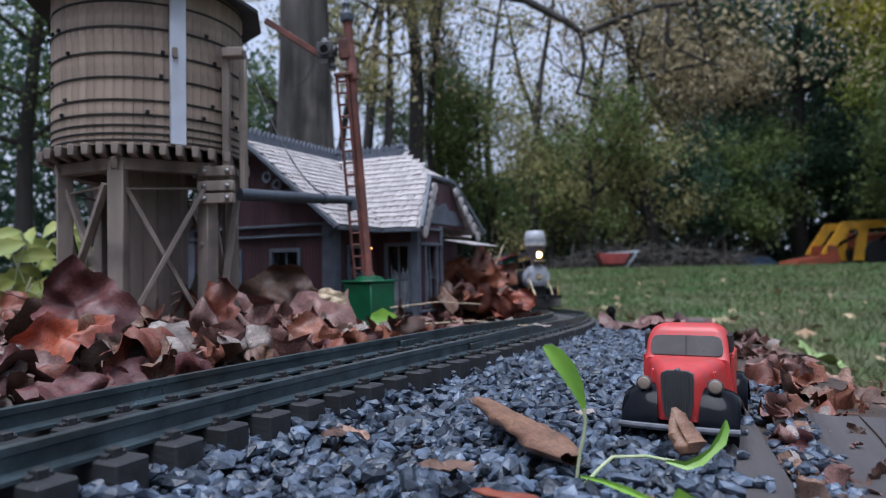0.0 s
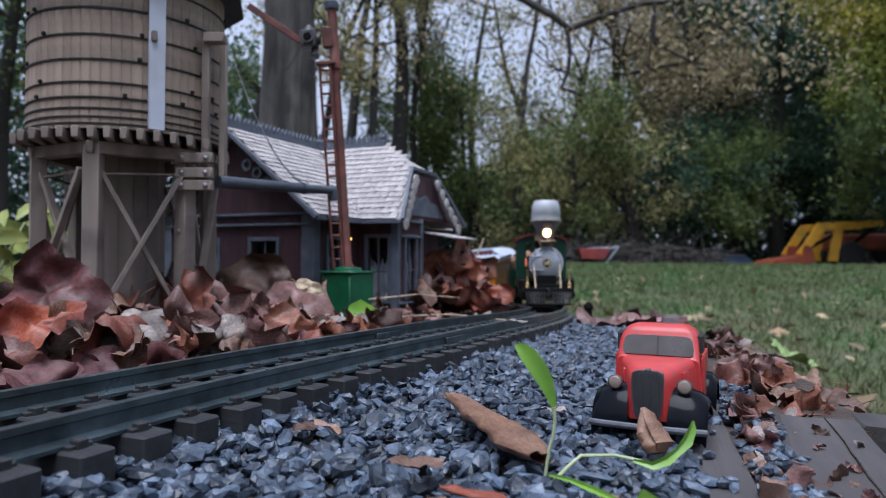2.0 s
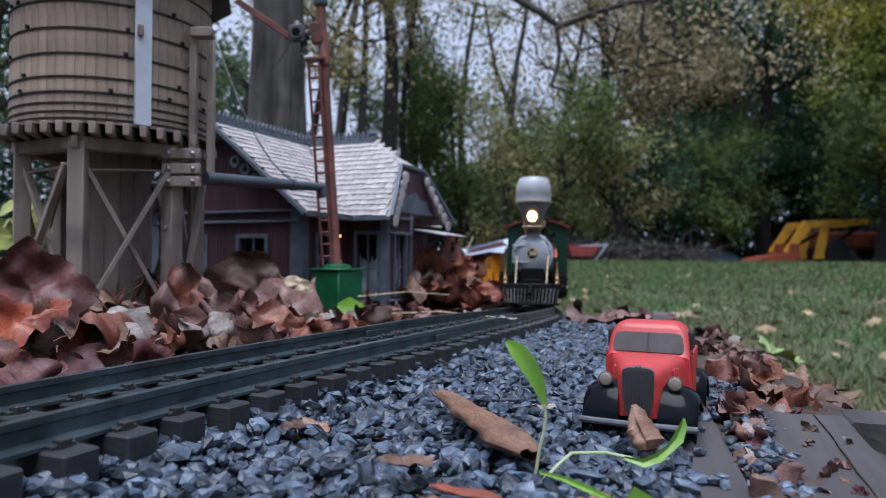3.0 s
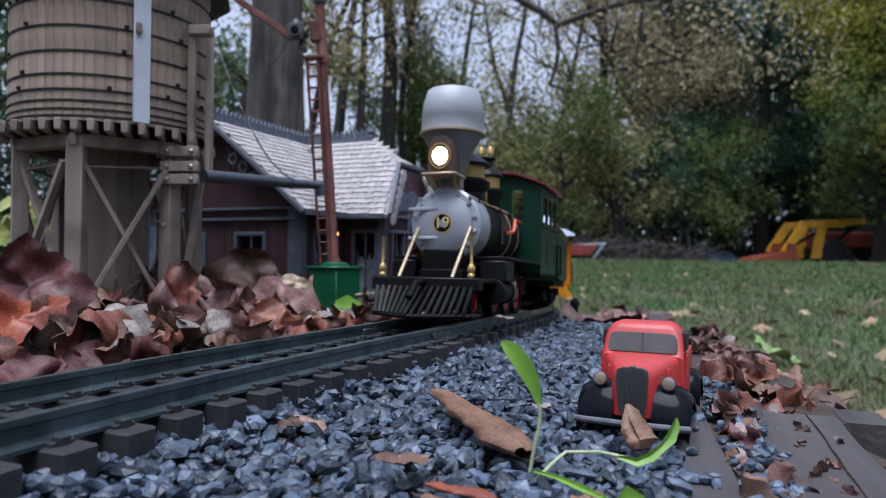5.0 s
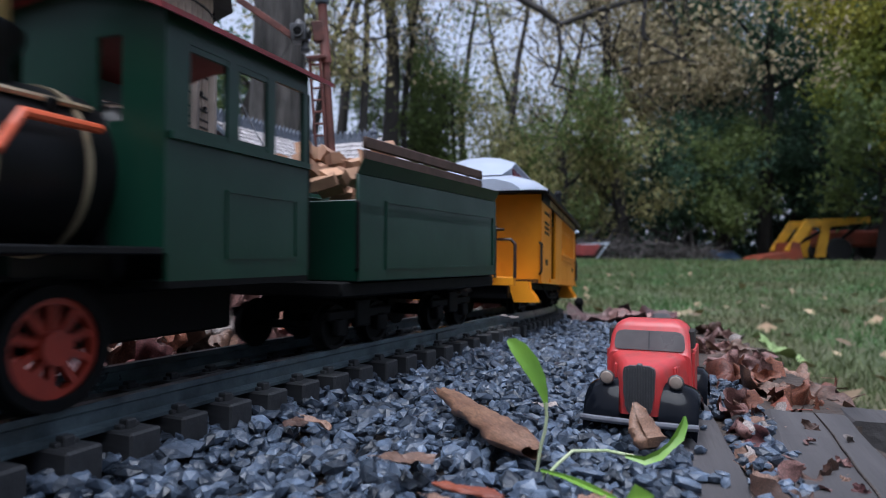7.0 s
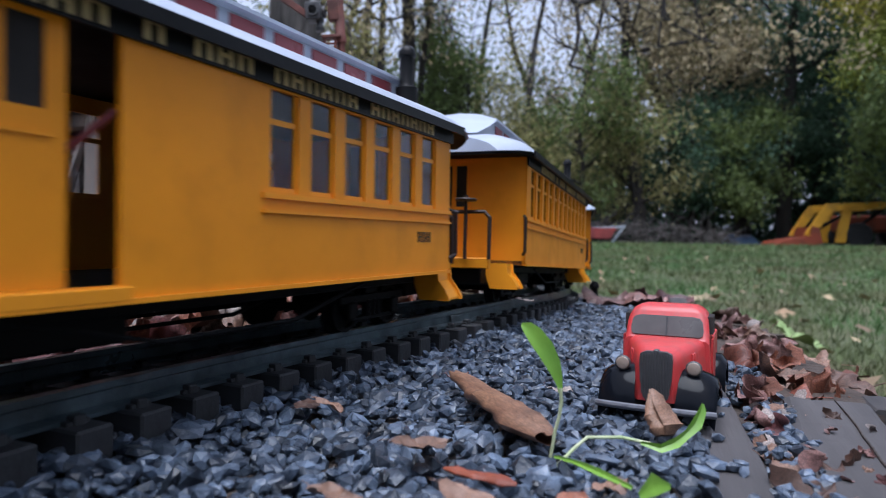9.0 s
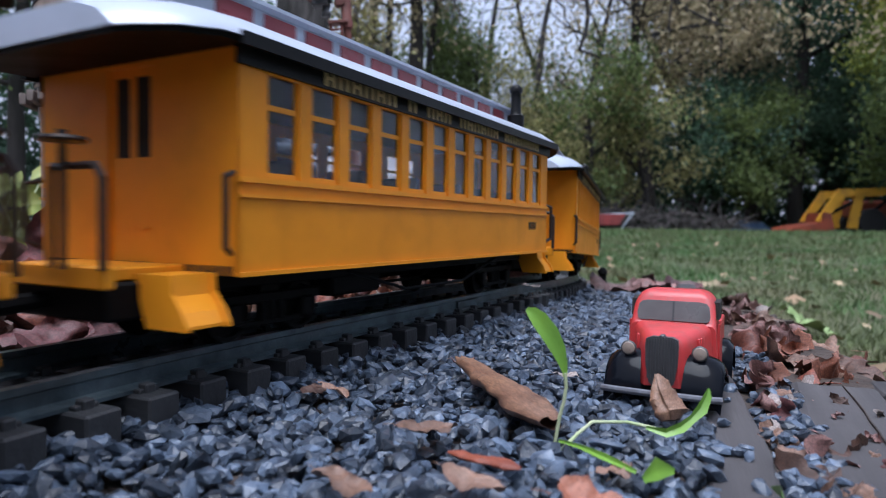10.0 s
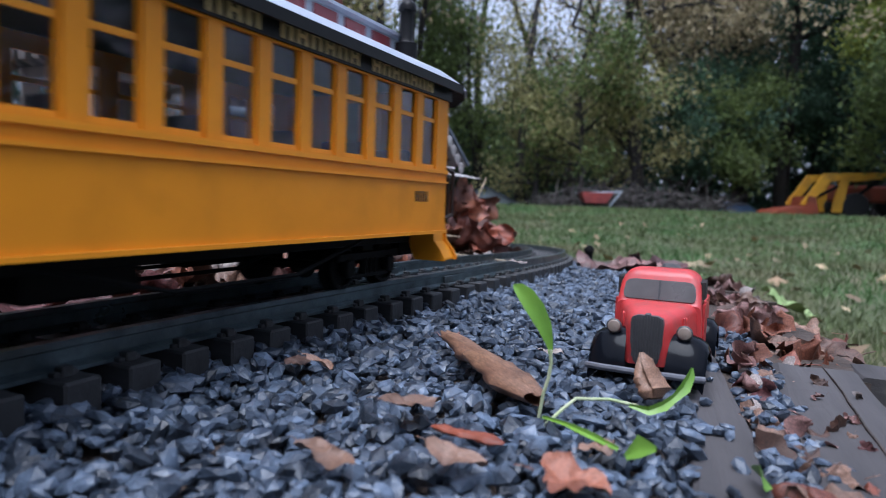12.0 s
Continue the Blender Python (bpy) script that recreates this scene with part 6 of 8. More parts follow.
    for sx in (-1, 1):
        box(bm, sx * 0.0148 - 0.0007, sx * 0.0148 + 0.0007, -0.062, -0.033, 0.0105, 0.0275, 0.0004)
    box(bm, -0.0148, 0.0148, -0.0625, -0.0612, 0.0105, 0.0275, 0.0004)
    box(bm, -0.0148, 0.0148, -0.0345, -0.0332, 0.0105, 0.0275, 0.0004)
    box(bm, -0.0148, 0.0148, -0.062, -0.033, 0.0105, 0.0118)
    part("cargo_bed", bm, M["truckred"], tr)
    # grille
    bm = mesh()
    prism(bm, [(-0.0015, 0.0072), (0.0015, 0.0072), (0.0042, 0.0100), (0.0054, 0.0165), (0.0056, 0.0235), (0.0053, 0.0256), (0.0034, 0.0265), (-0.0034, 0.0265), (-0.0053, 0.0256), (-0.0056, 0.0235), (-0.0054, 0.0165), (-0.0042, 0.0100)], "y", 0.0175, 0.0205)
    gr = part("grille", bm, M["greypart"], tr, "dark grey radiator grille", smooth=False)
    for i in range(11):
        bm = mesh()
        x = -0.0046 + i * 0.00092
        box(bm, x - 0.00022, x + 0.00022, 0.0205, 0.0211, 0.0092 + abs(x) * 0.5, 0.0262 - abs(x) * 0.2)
        part("grille_bar", bm, M["greypart"], gr, smooth=False)
    bm = mesh()
    box(bm, -0.0010, 0.0010, 0.0170, 0.0206, 0.0258, 0.0272, 0.0004)
    part("hood_ornament", bm, M["greypart"], gr)
    # fenders: a swept arch over each front wheel, running into the board
    for sx in (-1, 1):
        bm = mesh()
        rings = []
        for i in range(11):
            f = i / 10
            a = math.pi * (0.02 + 0.80 * f)
            y, z = 0.0085 + 0.0138 * math.cos(a), 0.0058 + 0.0126 * math.sin(a) ** (1.5 if a < math.pi / 2 else 1.0)
            wi, wo = 0.0066 + 0.0024 * f, 0.0208 - 0.0010 * (1 - f)
            r = []
            for g, dz in ((0, 0.0016), (0.25, 0.0018), (0.5, 0.0013), (0.75, 0.0002), (0.92, -0.0014), (1.0, -0.0034), (0.98, -0.0046), (0.75, -0.0012), (0.3, 0.0), (0, -0.0002)):
                r.append((sx * (wi + (wo - wi) * g), y, z + dz))
            rings.append(r)
        loft(bm, rings)
        part("front_fender", bm, M["truckblack"], tr)
        bm = mesh()
        box(bm, min(sx * 0.0145, sx * 0.0190), max(sx * 0.0145, sx * 0.0190), -0.034, -0.002, 0.0072, 0.0088, 0.0005)
        part("running_board", bm, M["truckblack"], tr)
        bm = mesh()
        rings = []
        for i in range(9):
            a = math.pi * i / 8
            y, z = -0.048 + 0.0122 * math.cos(a), 0.0068 + 0.0112 * math.sin(a)
            rings.append([(sx * (0.0150 + 0.0052 * g), y, z + dz) for g, dz in ((0, 0.001), (0.6, 0.0008), (1, -0.0018), (1, -0.0026), (0.6, -0.0004), (0, 0))])
        loft(bm, rings)
        part("rear_fender", bm, M["truckblack"], tr)
        # headlight
        h = new("headlight")
        h.parent = tr
        h.matrix_basis = pose(sx * 0.0122, 0.0140, 0.0208) @ Matrix.Scale(0.86, 4)
        bm = mesh()
        lathe(bm, [(0.0008, -0.0042), (0.0022, -0.003), (0.0031, 0), (0.0033, 0.0012), (0.0028, 0.0016)], 16, pose(0, 0, 0, -90))
        rod(bm, (0, -0.001, -0.0025), (-sx * 0.001, -0.001, -0.006), 0.0008)
        part("bowl", bm, M["greypart"], h)
        bm = mesh()
        lathe(bm, [(0.0029, 0.0013), (0.0024, 0.0021), (0.0006, 0.0026)], 16, pose(0, 0, 0, -90))
        part("lens", bm, M["lampglass"], h, "frosted headlight lens")
        for y in (0.0085, -0.048):
            w = new("wheel")
            w.parent = tr
            w.matrix_basis = pose(sx * 0.0158, y, 0.0078, 0, 90 * sx, 0)
            bm = mesh()
            lathe(bm, [(0.0048, -0.0024), (0.0070, -0.0024), (0.0078, -0.0014), (0.0078, 0.0014), (0.0070, 0.0024), (0.0048, 0.0024)], 24)
            part("tyre", bm, M["rubber"], w)
            bm = mesh()
            lathe(bm, [(0.0048, 0.0010), (0.0044, 0.0021), (0.0020, 0.0014), (0.0016, 0.0024), (0.0004, 0.0027)], 18)
            part("rim", bm, M["truckred"], w)
    bm = mesh()
    tube(bm, [(-0.0202, 0.0232, 0.0068), (-0.0150, 0.0242, 0.0068), (0, 0.0250, 0.0068), (0.0150, 0.0242, 0.0068), (0.0202, 0.0232, 0.0068)], 0.0012, 8)
    part("bumper", bm, M["bumper"], tr, "dull grey front bumper")
    bm = mesh()
    box(bm, -0.010, 0.010, -0.060, 0.018, 0.0062, 0.0090, 0.0005)
    rod(bm, (-0.0155, 0.0085, 0.0078), (0.0155, 0.0085, 0.0078), 0.001)
    rod(bm, (-0.0155, -0.048, 0.0078), (0.0155, -0.048, 0.0078), 0.001)
    part("chassis", bm, M["blackframe"], tr)
    return tr


build_truck()


# ---- switch stand by the far curve ----
def build_switch_stand():
    s = tagged(new("switch_stand"), "small black track switch stand on a pale wooden block", "switch stand")
    p = on_track(0.52, 0.062)
    s.matrix_basis = Matrix.Translation((p.x, p.y, bed_z(p.x, p.y)))
    bm = mesh()
    box(bm, -0.020, 0.016, -0.010, 0.010, -0.004, 0.011, 0.001)
    part("motor_box", bm, M["blackframe"], s)
    bm = mesh()
    box(bm, -0.010, 0.012, -0.018, -0.0105, -0.003, 0.006, 0.0006)
    part("wood_block", bm, M["wood"], s)
    bm = mesh()
    lathe(bm, [(0.0062, 0.011), (0.0050, 0.014), (0.0048, 0.025), (0.0062, 0.026), (0.0062, 0.030), (0.003, 0.0345)], 14, pose(-0.006, 0, 0))
    part("lantern", bm, M["blackframe"], s)


build_switch_stand()


# ---- fallen leaves ----
LEAF_COLOURS = {
    "maroon": ((0.125, 0.04, 0.04), (0.065, 0.022, 0.022)),
    "rust": ((0.23, 0.07, 0.042), (0.12, 0.036, 0.024)),
    "caramel": ((0.34, 0.19, 0.115), (0.20, 0.10, 0.065)),
    "russet": ((0.31, 0.078, 0.036), (0.17, 0.038, 0.022)),
    "tan": ((0.25, 0.145, 0.10), (0.15, 0.085, 0.06)),
    "pink": ((0.25, 0.13, 0.115), (0.16, 0.085, 0.075)),
    "grey": ((0.33, 0.275, 0.25), (0.20, 0.165, 0.15)),
    "brown": ((0.115, 0.058, 0.038), (0.06, 0.03, 0.022)),
    "orange": ((0.27, 0.10, 0.055), (0.15, 0.05, 0.03)),
    "yellow": ((0.50, 0.40, 0.27), (0.40, 0.31, 0.20)),
}


def veined(m):
    """Adds a net of fine veins and dark and pale speckles to a dry leaf's surface."""
    n, l = m.node_tree.nodes, m.node_tree.links
    b = n["Principled BSDF"]
    tc = n.new("ShaderNodeTexCoord")
    warp = n.new("ShaderNodeTexNoise")
    warp.inputs["Scale"].default_value, warp.inputs["Detail"].default_value = 26, 8
    l.new(tc.outputs["Generated"], warp.inputs["Vector"])
    net = n.new("ShaderNodeTexVoronoi")
    net.feature = "DISTANCE_TO_EDGE"
    net.inputs["Scale"].default_value = 8
    l.new(tc.outputs["Generated"], net.inputs["Vector"])
    vein = n.new("ShaderNodeMapRange")
    vein.inputs["From Max"].default_value = 0.07
    vein.inputs["To Min"].default_value, vein.inputs["To Max"].default_value = 0.85, 1.0
    l.new(net.outputs["Distance"], vein.inputs["Value"])
    spot = n.new("ShaderNodeMapRange")
    spot.inputs["From Min"].default_value, spot.inputs["From Max"].default_value = 0.3, 0.7
    spot.inputs["To Min"].default_value, spot.inputs["To Max"].default_value = 0.6, 1.4
    l.new(warp.outputs["Fac"], spot.inputs["Value"])
    mul = n.new("ShaderNodeMath")
    mul.operation = "MULTIPLY"
    l.new(vein.outputs["Result"], mul.inputs[0])
    l.new(spot.outputs["Result"], mul.inputs[1])
    hv = n.new("ShaderNodeHueSaturation")
    hv.inputs["Saturation"].default_value = 1.0
    l.new(b.inputs["Base Color"].links[0].from_socket, hv.inputs["Color"])
    l.new(mul.outputs["Value"], hv.inputs["Value"])
    l.new(hv.outputs["Color"], b.inputs["Base Color"])
    bp = n.new("ShaderNodeBump")
    bp.inputs["Strength"].default_value, bp.inputs["Distance"].default_value = 0.25, 0.0005
    l.new(mul.outputs["Value"], bp.inputs["Height"])
    if b.inputs["Normal"].links:
        l.new(b.inputs["Normal"].links[0].from_socket, bp.inputs["Normal"])
    l.new(bp.outputs["Normal"], b.inputs["Normal"])


LEAF = {k: mat("dry_leaf_" + k, tuple(c * 0.98 for c in a), 0.5, 0, tuple(c * 0.85 for c in b), 45, 0.3, 260, obj_random=0.3, dirt_shade=tuple(c * 0.5 for c in b), dirt_shade_scale=70, bump_dist=0.0005) for k, (a, b) in LEAF_COLOURS.items()}
for m in LEAF.values():
    veined(m)
LEAF["green"] = mat("fresh_green_leaf", (0.19, 0.35, 0.04), 0.42, 0, (0.13, 0.27, 0.03), 60, 0.2, 300)


def leaf_mesh(seed, size, lobes, curl, fold, wrinkle, colour, twist=0.0):
    """A dry leaf: lobed outline, raised midrib and side veins, rolled across and bent along, with crumpled edges."""
    rnd = random.Random(seed)
    bm = mesh()
    seg, rings = 48, 8
    ph = rnd.uniform(0, 6)

    def edge(a):
        if lobes == 0:
            return 0.55 * (1 - 0.62 * abs(math.sin(a)) ** 1.2) * 1.9
        base = 0.70 + 0.34 * abs(math.cos(lobes * a / 2)) ** 1.5
        return base * (1 + 0.05 * math.sin(7 * a + ph) + 0.03 * math.sin(17 * a + 2 * ph)) * (1 - 0.18 * max(0, -math.cos(a)))
    grid = [[None] * seg for _ in range(rings + 1)]
    off = Vector((rnd.uniform(0, 50), rnd.uniform(0, 50), rnd.uniform(0, 50)))

    def shape(u, v, f):
        z = 0.0
        z += wrinkle * (noise.noise(Vector((u * 2.2, v * 2.2, 0)) + off) * 0.80 + noise.noise(Vector((u * 5, v * 5, 0)) + off) * 0.44 * (0.2 + f) + noise.noise(Vector((u * 12, v * 12, 0)) + off) * 0.11)
        z += 0.03 * abs(math.sin(math.atan2(v, u + 1.0) * 7)) * (1 - f)
        # roll across, then bend along
        ang = v * curl
        rr = 1 / curl if abs(curl) > 0.05 else None
        if rr:
            y, zz = (rr - z) * math.sin(ang), rr - (rr - z) * math.cos(ang)
        else:
            y, zz = v, z
        ang = u * fold + twist * v
        if abs(fold) > 0.05:
            r2 = 1 / fold
            x, zz = (r2 - zz) * math.sin(u * fold), r2 - (r2 - zz) * math.cos(u * fold)
        else:
            x = u
        return Vector((x, y, zz + twist * u * v))
    c = bm.verts.new(shape(0, 0, 0) * size)
    for r in range(1, rings + 1):
        f = r / rings
        for k in range(seg):
            a = 2 * math.pi * k / seg
            d = edge(a) * f * 0.55
            grid[r][k] = bm.verts.new(shape(d * math.cos(a), d * math.sin(a), f) * size)
    for k in range(seg):
        bm.faces.new((c, grid[1][k], grid[1][(k + 1) % seg]))
        for r in range(1, rings):
            bm.faces.new((grid[r][k], grid[r + 1][k], grid[r + 1][(k + 1) % seg], grid[r][(k + 1) % seg]))
    # stalk
    s0 = shape(-0.5, 0, 0) * size
    tube(bm, [s0, s0 + Vector((-0.12, 0.03, 0.02)) * size, s0 + Vector((-0.26, 0.05, 0.01)) * size], 0.008 * size, 5)
    me = bpy.data.meshes.new("dry_leaf")
    bm.to_mesh(me)
    bm.free()
    me.materials.append(LEAF[colour])
    me.shade_smooth()
    return me


LEAF_WORDS = {"maroon": "curled dark maroon dry leaf on the ground", "rust": "curled rust-red dry leaf on the ground", "tan": "crumpled tan dry leaf on the ground",
              "pink": "dusty pinkish-brown dry leaf lying underside up", "grey": "pale grey withered leaf lying underside up", "brown": "dark brown curled dry leaf on the ground",
              "orange": "orange-brown curled dry leaf on the ground", "yellow": "small pale yellow heart-shaped leaf"}


def place_leaf(me, colour, m, label="", group="fallen leaves"):
    return set_pose(tagged(new("dry_leaf", me), label or LEAF_WORDS[colour], "leaf", group), m)


def set_pose(ob, m):
    ob.matrix_basis = m
    return ob


KINDS = []
for i, (col, lob) in enumerate((("maroon", 5), ("rust", 5), ("tan", 3), ("pink", 5), ("grey", 3), ("brown", 5), ("orange", 5), ("tan", 3), ("grey", 5), ("tan", 5), ("pink", 3), ("rust", 0))):
    rnd = random.Random(100 + i)
    KINDS.append((leaf_mesh(20 + i, 1.0, lob, rnd.choice((-1, 1)) * rnd.uniform(0.9, 2.7), rnd.uniform(-1.6, 1.6), rnd.uniform(0.45, 0.75), col, rnd.uniform(-0.5, 0.5)), col))


def strew(n, where, size, lift, seed):
    """Leaves dropped at random over a stretch of ground; where(rnd) gives plan x, y and the pile's height there."""
    rnd = random.Random(seed)
    for _ in range(n):
        x, y, h = where(rnd)
        me, col = rnd.choice(KINDS)
        s = rnd.uniform(*size)
        z = bed_z(x, y) + rnd.uniform(0.1, 1.0) * h + s * 0.10 + lift
        place_leaf(me, col, Matrix.Translation((x, y, z)) @ Euler((rnd.gauss(0, 0.5), rnd.gauss(0, 0.5), rnd.uniform(0, 6.28))).to_matrix().to_4x4() @ Matrix.Scale(s, 4))


def beside_track(s0, s1, d0, d1, h0, h1):
    def f(rnd):
        k = rnd.random()
        p = on_track(rnd.uniform(s0, s1), -(d0 + (d1 - d0) * k))
        return p.x, p.y, h0 + (h1 - h0) * k
    return f


strew(70, beside_track(-0.32, 0.10, 0.062, 0.17, 0.004, 0.022), (0.026, 0.046), 0.0, 1)
strew(55, beside_track(-0.30, 0.16, 0.13, 0.30, 0.012, 0.030), (0.038, 0.062), 0.0, 2)
strew(46, beside_track(0.08, 0.45, 0.062, 0.15, 0.002, 0.016), (0.024, 0.044), 0.0, 3)
strew(60, beside_track(0.46, 0.98, 0.060, 0.17, 0.006, 0.034), (0.036, 0.062), 0.0, 4)
strew(34, lambda r: (lambda y: (0.034 + 0.303 * (y - 0.02) + r.uniform(0.012, 0.062), y, 0.0))(r.uniform(0.265, 0.50)), (0.022, 0.034), -0.004, 5)
strew(22, lambda r: (lambda y: (0.034 + 0.303 * (y - 0.02) + r.uniform(0.008, 0.020), y, 0.0))(r.uniform(0.12, 0.27)), (0.010, 0.022), -0.001, 6)
strew(14, lambda r: (r.uniform(0.19, 0.29), r.uniform(0.60, 0.80), 0.0), (0.022, 0.036), -0.003, 7)
strew(8, lambda r: (lambda y: (0.060 + 0.382 * (y - 0.03) + r.uniform(-0.010, 0.010), y, 0.0))(r.uniform(0.12, 0.24)), (0.004, 0.007), 0.0025, 9)
strew(30, lambda r: (r.uniform(-0.75, -0.30), r.uniform(0.40, 1.0), 0.012), (0.045, 0.07), 0.0, 8)


def hero(seed, size, lobes, curl, fold, wr, col, at, rot, label, twist=0.0):
    place_leaf(leaf_mesh(seed, size, lobes, curl, fold, wr, col, twist), col, Matrix.Translation(at) @ Euler([radians(a) for a in rot]).to_matrix().to_4x4(), label)


hero(1, 0.056, 3, 1.5, 0.6, 0.35, "maroon", (-0.252, 0.385, 0.030), (74, 10, 14), "large upright rust-red leaf with curled edge")
hero(2, 0.052, 3, 2.4, -0.9, 0.45, "russet", (-0.240, 0.352, 0.006), (44, -30, 40), "large orange-brown leaf curled under the maroon one")
hero(3, 0.074, 3, 0.9, -0.5, 0.40, "grey", (-0.203, 0.380, 0.000), (12, 6, -20), "large pale grey withered leaf beside the rail")
hero(4, 0.104, 5, 1.1, -0.8, 0.45, "pink", (-0.142, 0.520, 0.004), (22, -4, 10), "large dusty pink leaf arched over the pile")
hero(5, 0.105, 3, 2.4, -1.6, 0.60, "tan", (-0.180, 0.600, 0.008), (40, 4, 8), "large tan leaf leaning against the station front")
hero(6, 0.075, 5, 2.2, 0.9, 0.40, "pink", (-0.250, 0.300, -0.004), (14, 0, 60), "dusty pink leaf close beside the rail")
hero(7, 0.058, 5, 2.4, 0.6, 0.40, "rust", (-0.205, 0.490, 0.020), (55, 12, -40), "rust-red leaf standing against a tower leg")
hero(8, 0.050, 3, 2.0, 0.4, 0.35, "orange", (-0.115, 0.440, -0.002), (30, 10, 30), "bright orange-brown leaf beside the rail")
hero(9, 0.095, 5, 1.8, 1.0, 0.45, "orange", (-0.006, 0.880, 0.028), (62, 10, 20), "tall rust-red leaf standing in the pile by the curve")
hero(10, 0.066, 3, 2.0, 0.7, 0.45, "russet", (0.045, 0.830, -0.004), (40, -20, -30), "orange leaf rolled open beside the curve")
hero(11, 0.080, 5, 2.0, 0.5, 0.4, "tan", (-0.005, 0.90, 0.020), (40, 20, 70), "tan leaf on top of the pile by the curve")
hero(12, 0.014, 0, 0.3, 0.2, 0.1, "grey", (0.040, 0.410, 0.0115), (10, 5, 40), "tiny pale leaf lying on the rail")
hero(13, 0.021, 0, 0.7, -0.2, 0.2, "yellow", (-0.110, 0.480, 0.030), (78, 20, 8), "small pale yellow heart-shaped leaf held on its stalk")
hero(14, 0.080, 3, 0.9, 0.4, 0.35, "pink", (0.185, 0.800, -0.030), (4, 3, 30), "broad pinkish maroon leaf lying on the edge of the bed")
hero(15, 0.075, 3, 1.6, -0.6, 0.25, "maroon", (0.250, 0.815, -0.024), (6, -4, 100), "curled maroon leaf lying on the edge of the bed")
hero(16, 0.070, 5, 1.4, 0.8, 0.25, "pink", (0.225, 0.770, -0.030), (-4, 5, 190), "dusty pink leaf lying on the edge of the bed")
for k, (x, y, z, a) in enumerate(((0.045, 0.90, 0.050, 30), (0.020, 0.92, 0.044, 100), (-0.005, 0.89, 0.030, 170), (0.062, 0.93, 0.034, 250), (0.030, 0.87, 0.026, 320), (0.055, 0.86, 0.014, 60), (0.000, 0.85, 0.012, 140), (-0.03, 0.86, 0.018, 200), (0.028, 0.83, 0.000, 20), (-0.012, 0.82, 0.0, 290), (0.06, 0.81, -0.006, 110), (0.05, 0.99, 0.03, 10), (0.02, 1.0, 0.03, 80))):
    c = ("rust", "tan", "maroon", "orange", "pink", "rust", "brown", "maroon", "orange", "tan", "rust", "brown", "maroon")[k]
    hero(60 + k, 0.060, 5 if k % 2 else 3, 2.2 - 0.12 * k, (-1) ** k * 1.2, 0.6, c, (x - 0.030, y, z * 0.8), (52 - 5 * k, 25 * (-1) ** k, a), "")
# on the gravel
hero(20, 0.0180, 0, 3.0, 0.5, 0.2, "tan", (-0.011, 0.161, -0.005), (8, 10, 38), "small tan leaf on the gravel")
hero(21, 0.0109, 0, 4.6, 0.8, 0.3, "tan", (-0.045, 0.205, -0.006), (8, 10, -20), "small tan leaf on the gravel")
hero(22, 0.0101, 0, 3.4, 0.4, 0.3, "brown", (-0.052, 0.207, -0.006), (8, 0, 60), "small brown leaf on the gravel")
hero(23, 0.0145, 0, 3.2, 0.5, 0.2, "tan", (-0.027, 0.128, -0.006), (4, 10, -31), "small tan leaf on the gravel")
hero(24, 0.0135, 0, 3.2, 0.5, 0.2, "tan", (0.001, 0.130, -0.006), (4, 10, -20), "small tan leaf on the gravel")
hero(25, 0.0109, 0, 2.4, 0.3, 0.3, "tan", (0.034, 0.142, -0.007), (4, 6, 40), "small tan leaf on the gravel")
hero(26, 0.0150, 3, 1.2, 0.5, 0.2, "orange", (0.0235, 0.1200, -0.006), (10, 6, 0), "small orange leaf on the gravel")
hero(27, 0.0094, 0, 2.0, 0.3, 0.3, "pink", (-0.002, 0.262, -0.007), (4, 0, 10), "small pinkish leaf on the gravel")
hero(28, 0.0094, 0, 2.0, 0.3, 0.3, "grey", (0.036, 0.235, -0.006), (4, 0, -20), "small pale leaf on the gravel")


def rolled_leaf(name, a, b, r0, r1, colour, label, seed, turns=1.5):
    """A leaf rolled into a tapering scroll from a to b."""
    a, b = Vector(a), Vector(b)
    d = b - a
    q = Matrix.Translation(a) @ d.to_track_quat("Y", "Z").to_matrix().to_4x4()
    bm, prev = mesh(), None
    off = Vector((seed * 3.1, 0, 0))
    for i in range(19):
        f = i / 18
        r = r0 + (r1 - r0) * f
        r *= 0.35 + 0.65 * min(1, 5 * f + 0.2) * min(1, 5 * (1 - f) + 0.1)
        ring = []
        for k in range(26):
            g = k / 25
            t = 2 * math.pi * turns * g + 0.4 + 0.5 * f
            rr = r * (0.55 + 0.45 * g) * (1 + 0.45 * noise.noise(Vector((f * 4, g * 4, 0)) + off) + 0.2 * noise.noise(Vector((f * 14, g * 9, 0)) + off))
            ring.append(bm.verts.new((rr * math.cos(t), d.length * (f + 0.05 * noise.noise(Vector((g * 4, 0, 0)) + off)), 0.52 * rr * math.sin(t))))
        if prev:
            for k in range(25):
                bm.faces.new((prev[k], prev[k + 1], ring[k + 1], ring[k]))
        prev = ring
    ob = link(name, bm, LEAF[colour], smooth=True)
    ob.matrix_basis = q
    return tagged(ob, label, "leaf", "fallen leaves")


rolled_leaf("dry_leaf", (-0.003, 0.253, -0.0035), (0.0245, 0.174, -0.0055), 0.0044, 0.0100, "caramel", "large tan leaf rolled into a scroll on the gravel", 1, 1.05)
rolled_leaf("dry_leaf", (0.0605, 0.188, -0.0085), (0.0585, 0.195, 0.0040), 0.0075, 0.0026, "caramel", "small tan leaf curled into a cone before the truck", 2, 1.2)
rolled_leaf("dry_leaf", (-0.0047, 0.149, -0.0060), (0.0119, 0.1395, -0.0060), 0.0018, 0.0024, "russet", "small orange leaf rolled tight on the gravel", 3)


